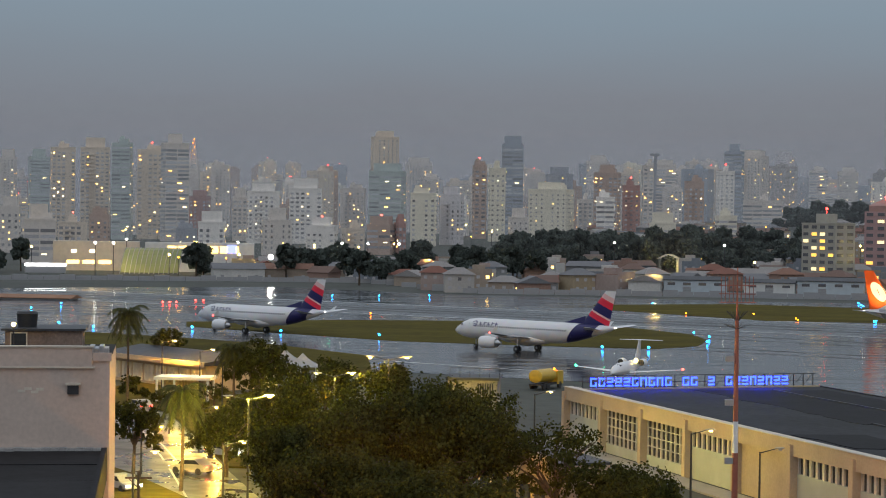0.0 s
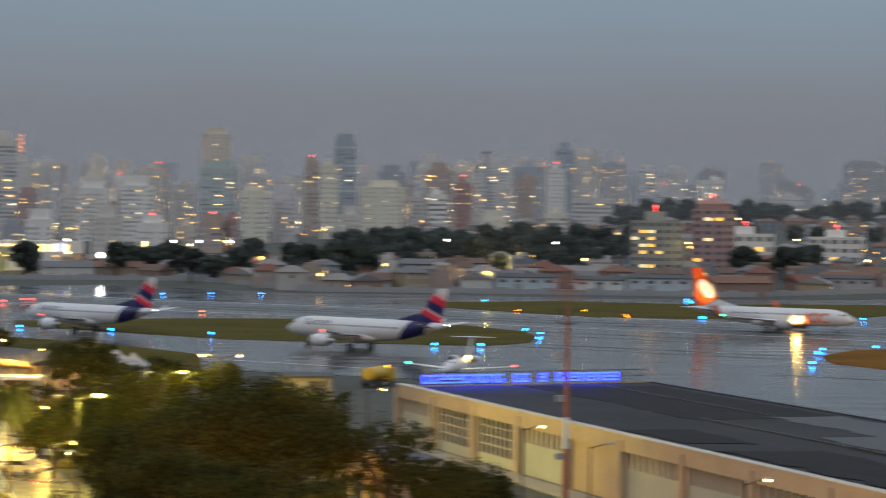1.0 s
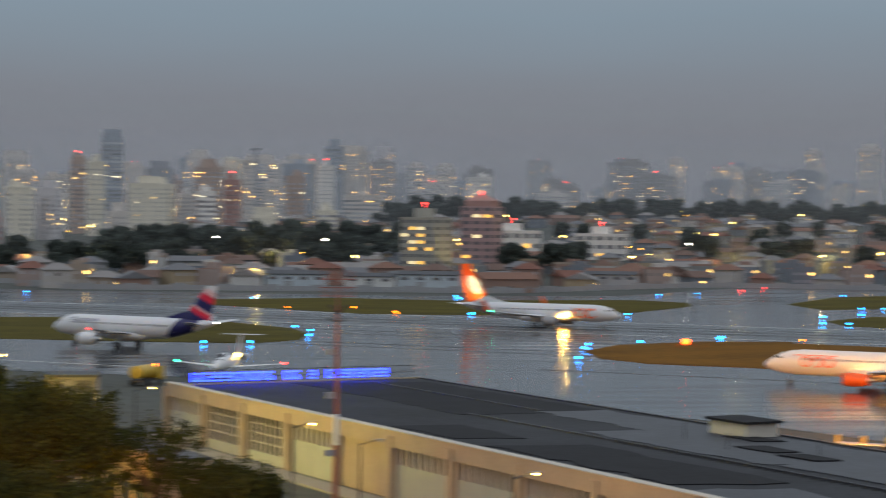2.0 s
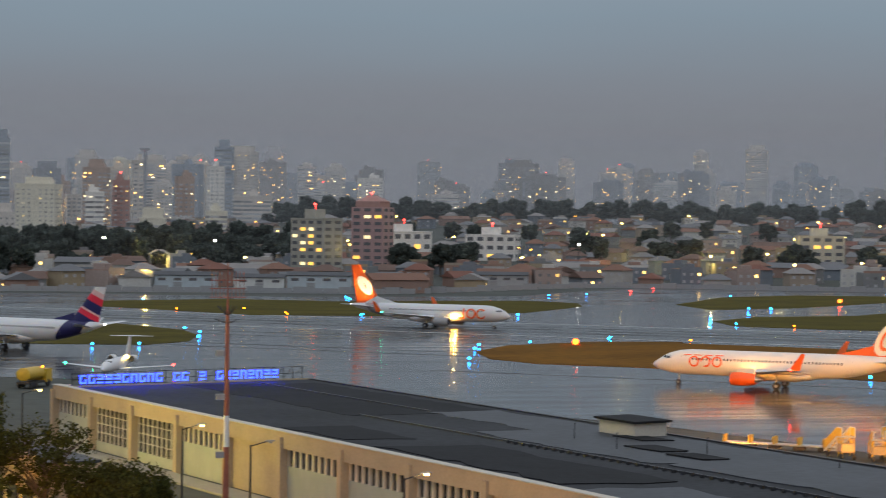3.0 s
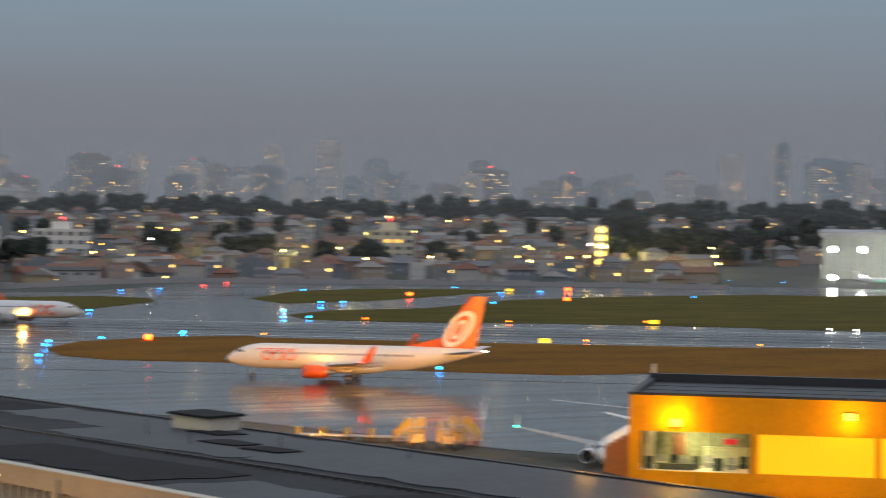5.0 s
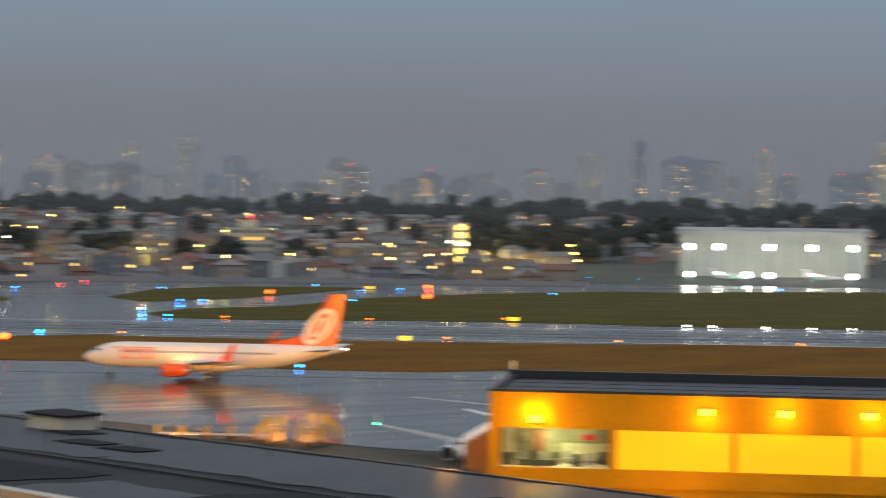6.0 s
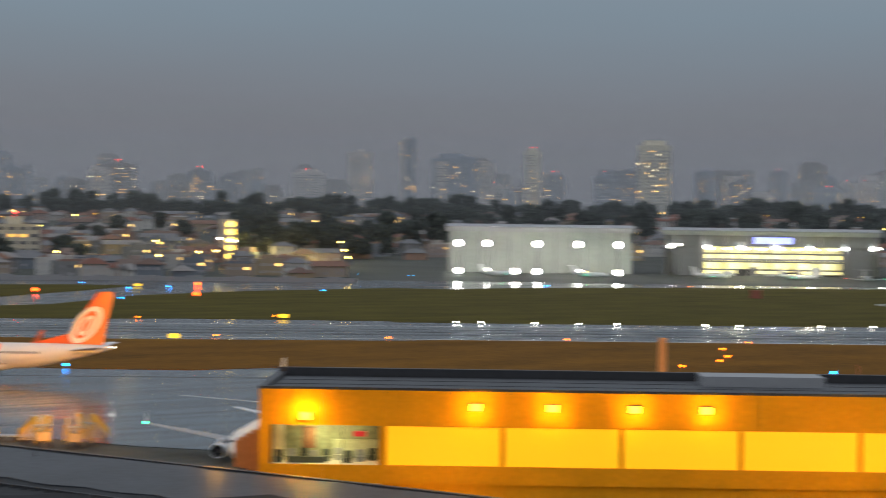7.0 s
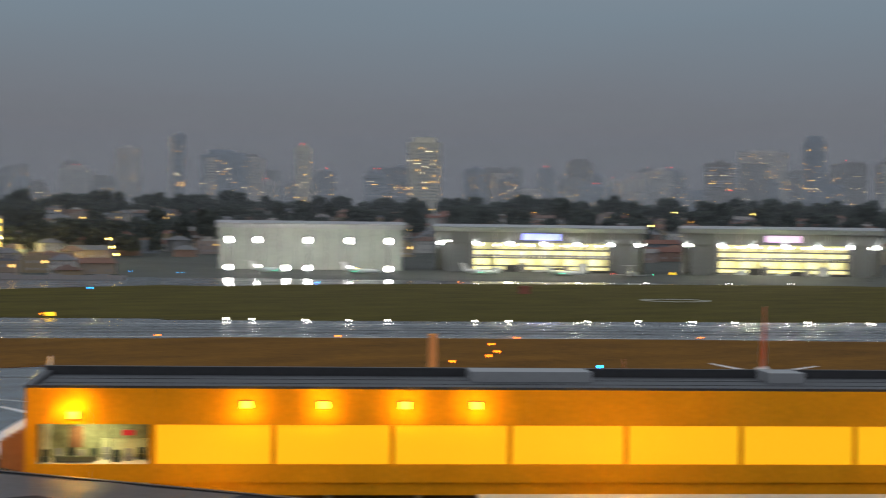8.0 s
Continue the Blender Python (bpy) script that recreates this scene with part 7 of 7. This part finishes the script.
def flood(m, height, label, r=1.3, lens=None, category="floodlight"):
    t = thing("floodlight", m, label, category, "floodlights and far street lamps")
    bm = B()
    tube(bm, (0, 0, 0), (0, 0, height), 0.2, 0.12)
    part("pole", bm, STEEL_D, t)
    bm = B()
    box(bm, -r * 0.8, 0.25, height - r * 0.36, r * 0.8, 0.6, height + r * 0.36)
    part("housing", bm, STEEL_D, t)
    bm = B()
    tube(bm, (0, -0.1, height), (0, 0.24, height), r * 0.82, r * 0.7, 14)
    part("lens", bm, lens or L_WHITE, t, "lit lens")
    return t


def facing_eye(x, y):
    return pose(x, y, land(x, y), 0, 0, -math.degrees(math.atan2(x, y)))


low_flood = flood(facing_eye(*(559.0, 679.6)), 1.9, "low bright white floodlight on the hangar apron", 1.5, L_FLOOD)
big = None
for x, y, z in ((539.52, 695.21, 14.09), (549.41, 687.43, 14.24), (566.44, 673.46, 14.51), (580.19, 661.65, 13.98), (593.17, 650.04, 14.20)):
    big = flood(facing_eye(x, y), z, "tall bright white floodlight before the hangar", 1.6, L_FLOOD) if big is None else copy_thing(big, facing_eye(x, y))
    copy_thing(low_flood, facing_eye(x, y))
    lamp("hangar_flood", (x, y - 1.5, z - 1), 7000, (1.0, 0.97, 0.85), 1.0, (x + 12, y + 13, 6), 160)
for p in ((631.19, 613.19, 2.92), (651.60, 591.45, 3.34), (700.34, 532.85, 4.51), (716.14, 511.41, 4.95)):
    lamp("hangar_work_light", (p[0], p[1], 12), 9000, (1.0, 0.9, 0.55), 1.5)
town_white = flood(facing_eye(*(-68.71, 797.04, 3.17)[:2]), 9, "very bright white floodlight by the fence", 1.2, L_FLOOD)
mid_lamp = flood(facing_eye(*(-43.50, 858.90, 10.23)[:2]), 14, "bright white street lamp beyond the fence", 0.62)
for p in ((-32.35, 859.39, 11.33), (-18.98, 859.79, 11.74), (-87.86, 855.50, 7.05), (79.65, 926.58, 18.38), (-140.92, 888.90, 10.79), (125.71, 891.18, 8.12), (-137.32, 788.13, 0.05), (-130.37, 789.31, 0.56), (284.60, 853.82, 10.16), (463.16, 771.68, 25.48), (456.57, 752.29, 14.38), (453.12, 742.69, 7.20), (626.45, 646.19, 19.93), (671.07, 569.27, 15.67), (683.91, 553.78, 19.66), (721.50, 486.14, 5.58), (624.78, 647.80, 15.77)):
    copy_thing(mid_lamp, facing_eye(p[0], p[1]))
yellow_lamp = flood(facing_eye(*(456.84, 1000.65, 28.52)[:2]), 9, "yellow street lamp among the houses", 0.62, L_WARM, "street lamp")
orange_lamp = flood(facing_eye(*(287.76, 957.70, 19.58)[:2]), 8, "orange street lamp among the houses", 0.42, L_SODIUM, "street lamp")
rng = random.Random(9)
for i in range(130):
    b, r = rng.uniform(-13.5, 57), rng.uniform(800, 1650)
    if b > 35 and r < 960:
        continue
    x, y = r * math.sin(radians(b)), r * math.cos(radians(b))
    copy_thing(rng.choice((yellow_lamp, yellow_lamp, yellow_lamp, orange_lamp, orange_lamp)), facing_eye(x, y))
# lamps that light streets and trees beyond the fence
for (x, y), w in (((104.57, 919.65), 7000), ((385.90, 886.50), 6000), ((523.25, 861.81), 26000), ((339.94, 833.33, 4.61)[:2], 9000), ((370.65, 863.84, 10.47)[:2], 9000), ((437.42, 809.36, 11.74)[:2], 8000), ((303.69, 847.21, 13.50)[:2], 9000), ((-5.52, 829.98, 3.39)[:2], 8000), ((498.88, 784.87, 12.47)[:2], 14000), ((520.79, 770.50, 12.82)[:2], 14000), ((587.25, 919.82), 4000), ((306.48, 1097.65), 4000), ((410.31, 915.54), 4000)):
    lamp("street_glow", (x, y, land(x, y) + 9), w, (1.0, 0.75, 0.2), 0.6)

for x, y in ((-108.28, 832.0), (-72.72, 812.0), (-133.0, 836.0), (-150.0, 842.0)):
    lamp("forecourt_light", (x, y, 9), 9000, (1.0, 0.74, 0.22), 0.6, (x, y + 14, 0), 150)
lamp("lane_light", (73.5, 690.0, 7), 2600, (1.0, 0.62, 0.1), 0.4)

# the long white low terminal and curved glass hall at the far left
glass_hall = thing("curved_glass_hall", facing_eye(*(-125.59, 850.78, -1.06)[:2]), "curved green-yellow lit glass hall beyond the field", "building")
GREEN_GLASS = window_glow("green_lit_glass", (0.6, 0.68, 0.2), 0.1)
GREEN_GLASS.node_tree.nodes["Principled BSDF"].inputs["Base Color"].default_value = (0.1, 0.115, 0.06, 1)
for i in range(12):
    bm = B()
    rings = []
    for x in (-12 + i * 2.05, -12 + i * 2.05 + 1.95):
        rings.append([Vector((x + 4 * math.sin(a * 0.5), 10 - 10 * math.cos(a) * 0.9, 11 * math.sin(a))) for a in (0.05, 0.4, 0.8, 1.2, 1.57)] + [Vector((x + 4 * math.sin(a * 0.5), 10.3 - 9.6 * math.cos(a) * 0.9, 10.7 * math.sin(a))) for a in (1.57, 1.2, 0.8, 0.4, 0.05)])
    loft(bm, rings)
    part("glass_bay", bm, GREEN_GLASS, glass_hall)
for i in range(13):
    bm = B()
    arch = [Vector((-12.05 + i * 2.05 + 4 * math.sin(a * 0.5), 9.8 - 10 * math.cos(a) * 0.9, 11.15 * math.sin(a))) for a in (0.0, 0.3, 0.6, 0.9, 1.2, 1.57)]
    for p, q in zip(arch, arch[1:]):
        tube(bm, p, q, 0.22, 0.22, 5)
    part("rib", bm, GREY_P, glass_hall)
white_hall = thing("low_white_hall", facing_eye(*(-109.62, 883.22, -2.24)[:2]), "long low white hall with warm lit front", "building")
bm = B()
box(bm, -22, 0, 0, 26, 14, 13)
part("wall", bm, WHI, white_hall)
for i in range(7):
    bm = B()
    box(bm, -12 + i * 4.6, -0.15, 8.5, -8.4 + i * 4.6, 0.05, 11.5)
    part("window", bm, LIT_Y, white_hall, "lit window")
bm = B()
box(bm, 14, -0.3, 8.5, 18, 0.0, 12)
part("sign_panel", bm, SIGN_B, white_hall, "pale blue lit sign panel")
long_hall = thing("long_pale_hall", facing_eye(*(-158.88, 885.87, -1.19)[:2]), "long pale hall with lit openings", "building")
bm = B()
box(bm, -14, 0, 0, 24, 16, 13)
part("wall", bm, BEI, long_hall)
for u in (-8, -1, 6):
    bm = B()
    box(bm, u, -0.15, 3.0, u + 5.5, 0.05, 4.6)
    part("window", bm, LIT_Y, long_hall, "lit window")
for u in (-6, 2):
    bm = B()
    box(bm, u, -0.15, 8, u + 2.2, 0.05, 9.3)
    part("window", bm, LIT_W, long_hall, "lit window")
billboard = thing("lit_billboard", facing_eye(*(-156.23, 784.60, -1.87)[:2]), "long bright white lit board by the fence", "billboard")
bm = B()
box(bm, -8, 0, 2.0, 8, 0.4, 5.6)
part("panel", bm, GREY_P, billboard)
bm = B()
box(bm, -8, -0.3, 4.6, 8, -0.02, 5.8)
part("lit_strip", bm, glow("white_strip", (1.0, 0.98, 0.95), 5), billboard, "white lit strip")
for u in (-7, 7):
    bm = B()
    tube(bm, (u, 0.2, -0.2), (u, 0.2, 2.2), 0.2)
    part("post", bm, STEEL_D, billboard)
tarp = thing("brown_shed", facing(*(-118.01, 576.48), 100), "low shed with a wide rusty brown roof", "shed")
bm = B()
box(bm, -14, -4, 0, 12, 4, 0.5)
part("wall", bm, GREY_P, tarp)
bm = B()
loft(bm, [[Vector((x, -4.6, 0.5)), Vector((x, 4.6, 0.5)), Vector((x, 4.6, 0.65)), Vector((x, 0, 1.5)), Vector((x, -4.6, 0.65))] for x in (-15, 13)])
part("roof", bm, mat("rusty_sheet", (0.3, 0.15, 0.08), 0.7, vary=0.35, scale=0.4), tarp, "rusty brown roof")
wall_run = B()
for i in range(110):
    b0, b1 = radians(-13.5 + i * 0.44), radians(-13.5 + (i + 1) * 0.44 - 0.012)
    r = fence_range(-13.5 + i * 0.44)
    slab(wall_run, [(r * math.sin(b0), r * math.cos(b0)), (r * math.sin(b1), r * math.cos(b1)), ((r + 0.3) * math.sin(b1), (r + 0.3) * math.cos(b1)), ((r + 0.3) * math.sin(b0), (r + 0.3) * math.cos(b0))], -0.1, 1.7 + 0.5 * (i % 3 == 0))
solid("perimeter_wall", wall_run, GREY_P, "long stained grey perimeter wall round the airfield", "wall", "structure")

# ---- airfield lights ----
def airfield_light(lens, label, r):
    t = thing("airfield_light", pose(0, -60, 0), label, "airfield light", "airfield lights")
    bm = B()
    tube(bm, (0, 0, 0), (0, 0, 0.35), 0.16, 0.1)
    part("stem", bm, STEEL_D, t)
    bm = B()
    bmesh.ops.create_uvsphere(bm, u_segments=10, v_segments=6, radius=r, matrix=pose(0, 0, 0.35 + r * 0.6))
    part("lens", bm, lens, t, "lit lens")
    return t


def lights(lens, label, r, points):
    first = None
    for p in points:
        if first is None:
            first = airfield_light(lens, label, r)
            first.matrix_basis = pose(p[0], p[1], 0)
        else:
            copy_thing(first, pose(p[0], p[1], 0))


blue = "lit blue taxiway light on a short stem"
lights(L_BLUE, blue, 0.26, [(-103.49, 541.59), (-74.78, 427.75), (-84.86, 441.75), (-105.69, 512.89), (-34.35, 622.40), (-19.88, 627.34), (-4.11, 632.71), (-12.89, 409.94), (-33.89, 419.72), (30.49, 378.61), (39.29, 378.69), (54.75, 433.48), (56.15, 419.08), (53.40, 400.99), (62.49, 592.77), (125.96, 600.04), (107.20, 495.00), (-53.91, 430.47)])
lights(L_BLUE, blue, 0.26, [(128.31, 615.23), (125.15, 593.34), (108.13, 497.12), (120.66, 489.95), (133.03, 480.19), (149.09, 496.16), (200.78, 632.84), (218.34, 645.54), (137.03, 390.59), (116.90, 380.35), (100.14, 361.16), (91.76, 334.46)])
lights(L_BLUE, blue, 0.26, [(104.01, 372.12), (139.42, 396.28), (264.76, 630.79), (229.88, 534.38), (213.63, 496.54), (198.20, 485.45), (184.41, 451.62), (190.74, 450.64), (236.59, 533.65), (332.43, 649.32), (322.91, 596.30), (279.44, 521.18), (343.17, 605.04), (372.69, 553.94), (483.36, 701.92), (500.34, 716.10), (144.36, 287.14)])
lights(L_BLUE, blue, 0.26, [(243.87, 215.85), (489.15, 710.13), (500.89, 715.28), (512.74, 693.82), (486.16, 572.13)])
lights(L_AMBER, "lit amber guard light on a short stem", 0.22, [(-18.12, 505.75), (82.82, 530.24), (64.58, 528.46), (88.94, 498.75), (82.90, 531.27), (89.86, 506.78), (152.97, 385.39), (338.32, 746.26), (323.12, 760.91), (201.43, 440.68), (229.88, 420.06), (207.69, 347.10), (263.41, 411.83), (234.71, 325.13)])
lights(L_AMBER, "lit amber guard light on a short stem", 0.22, [(264.26, 304.45), (291.76, 280.79), (325.10, 260.15), (271.60, 268.10), (257.34, 252.57), (247.54, 245.00), (232.49, 238.72), (625.39, 630.28), (540.41, 550.78)])
lights(glow("stop_lamp", (1.0, 0.05, 0.004), 26), "bright red-orange stop light on a short stem", 0.62, [(282.97, 584.83), (125.32, 377.02), (363.02, 619.70), (314.57, 537.59)])
lights(L_RED, "small red light in a row along the far road", 0.3, [(-78.05, 557.04), (-76.23, 557.61), (-74.41, 558.18), (-70.66, 571.22), (-68.47, 571.91), (245.17, 676.05), (265.09, 706.04), (282.02, 732.26), (291.89, 739.14), (304.94, 753.43)])
lights(L_WHITE, "lit white runway edge light on a short stem", 0.22, [(287.16, 370.75), (290.76, 365.77), (300.13, 357.51), (307.53, 350.36), (315.51, 345.81), (332.00, 333.44), (339.22, 329.31), (354.28, 317.72), (365.37, 311.35), (375.09, 302.80), (382.32, 295.68), (398.77, 286.18), (408.21, 274.80)])
lights(L_WHITE, "lit white taxiway light on a short stem", 0.24, [(453.04, 585.17), (464.15, 580.80), (482.84, 573.44), (497.90, 567.51), (513.21, 561.49), (554.23, 538.32), (577.08, 522.23), (604.65, 511.17), (633.01, 492.68), (659.59, 481.92)])


def taxi_sign(m, label):
    t = thing("taxiway_sign", m, label, "sign", "taxiway signs")
    bm = B()
    box(bm, -0.9, -0.1, 0.3, 0.9, 0.1, 1.2)
    part("panel", bm, glow("yellow_sign", (1.0, 0.62, 0.03), 2.2) if "yellow_sign" not in bpy.data.materials else bpy.data.materials["yellow_sign"], t, "lit yellow panel")
    for s in (-0.7, 0.7):
        bm = B()
        tube(bm, (s, 0, 0), (s, 0, 0.35), 0.05)
        part("leg", bm, STEEL_D, t)
    return t


ts = taxi_sign(facing_eye(*(336.89, 615.92)), "lit yellow taxiway sign on two legs")
for p in ((197.21, 345.60), (422.79, 682.88), (135.68, 503.43), (693.61, 571.61), (262.03, 406.31)):
    copy_thing(ts, facing_eye(*p))
# segmented circle and wind cone base on the grass
cx, cy = (484.06, 397.65)
circle = thing("segmented_circle", pose(cx, cy, 0), "white segmented circle laid on the grass", "ground marker")
for i in range(24):
    bm = B()
    a0, a1 = radians(i * 15 + 1.5), radians(i * 15 + 13.5)
    slab(bm, [(10.5 * math.cos(a0), 10.5 * math.sin(a0)), (10.5 * math.cos(a1), 10.5 * math.sin(a1)), (9.6 * math.cos(a1), 9.6 * math.sin(a1)), (9.6 * math.cos(a0), 9.6 * math.sin(a0))], 0.05, 0.22)
    part("segment", bm, PAINT_LINE, circle)
box_at = facing_eye(*(480.73, 459.53))
bm = B()
box(bm, -1.8, -1, 0, 1.8, 1, 2.6)
box(bm, -2.0, -1.2, 2.6, 2.0, 1.2, 2.8)
solid("equipment_cabin", bm, RUST, "small red equipment cabin on the grass", "cabin").matrix_basis = box_at

# a building crane and a lit lattice aerial over the roofs
cx, cy, cz = (157.78, 1491.68, 75.39)
crane = thing("tower_crane", pose(cx, cy, land(cx, cy)), "dark slim tower crane mast above the roofs", "crane")
bm = B()
hc = cz - land(cx, cy)
box(bm, -1.0, -1.0, 0, 1.0, 1.0, hc)
part("mast", bm, DRK, crane)
bm = B()
box(bm, -4, -1, hc, 3, 1, hc + 1.6)
part("jib", bm, DRK, crane)
ax, ay, az = (-224.06, 1786.00, 95.44)
aerial = thing("lattice_aerial", pose(ax, ay, land(ax, ay)), "orange lit lattice aerial above the towers", "aerial")
ha = az - land(ax, ay)
bm = B()
for s, c in ((-1, -1), (1, -1), (1, 1), (-1, 1)):
    tube(bm, (s * 4, c * 4, ha - 28), (s * 0.4, c * 0.4, ha), 0.5, 0.35, 5)
for i in range(6):
    k = 4 - i * 0.65
    box(bm, -k, -0.3, ha - 27 + i * 4.6, k, 0.3, ha - 26.4 + i * 4.6)
part("lattice", bm, GRY, aerial)
for i in range(5):
    bm = B()
    bmesh.ops.create_icosphere(bm, subdivisions=1, radius=0.5, matrix=pose(0.8 * (-1) ** i, -1.5, ha - 14 + i * 3.5))
    part("lamp", bm, L_AMBER, aerial, "lit orange lamp")
bm = B()
box(bm, -5, -5, 0, 5, 5, ha - 27)
part("base", bm, GRY, aerial)
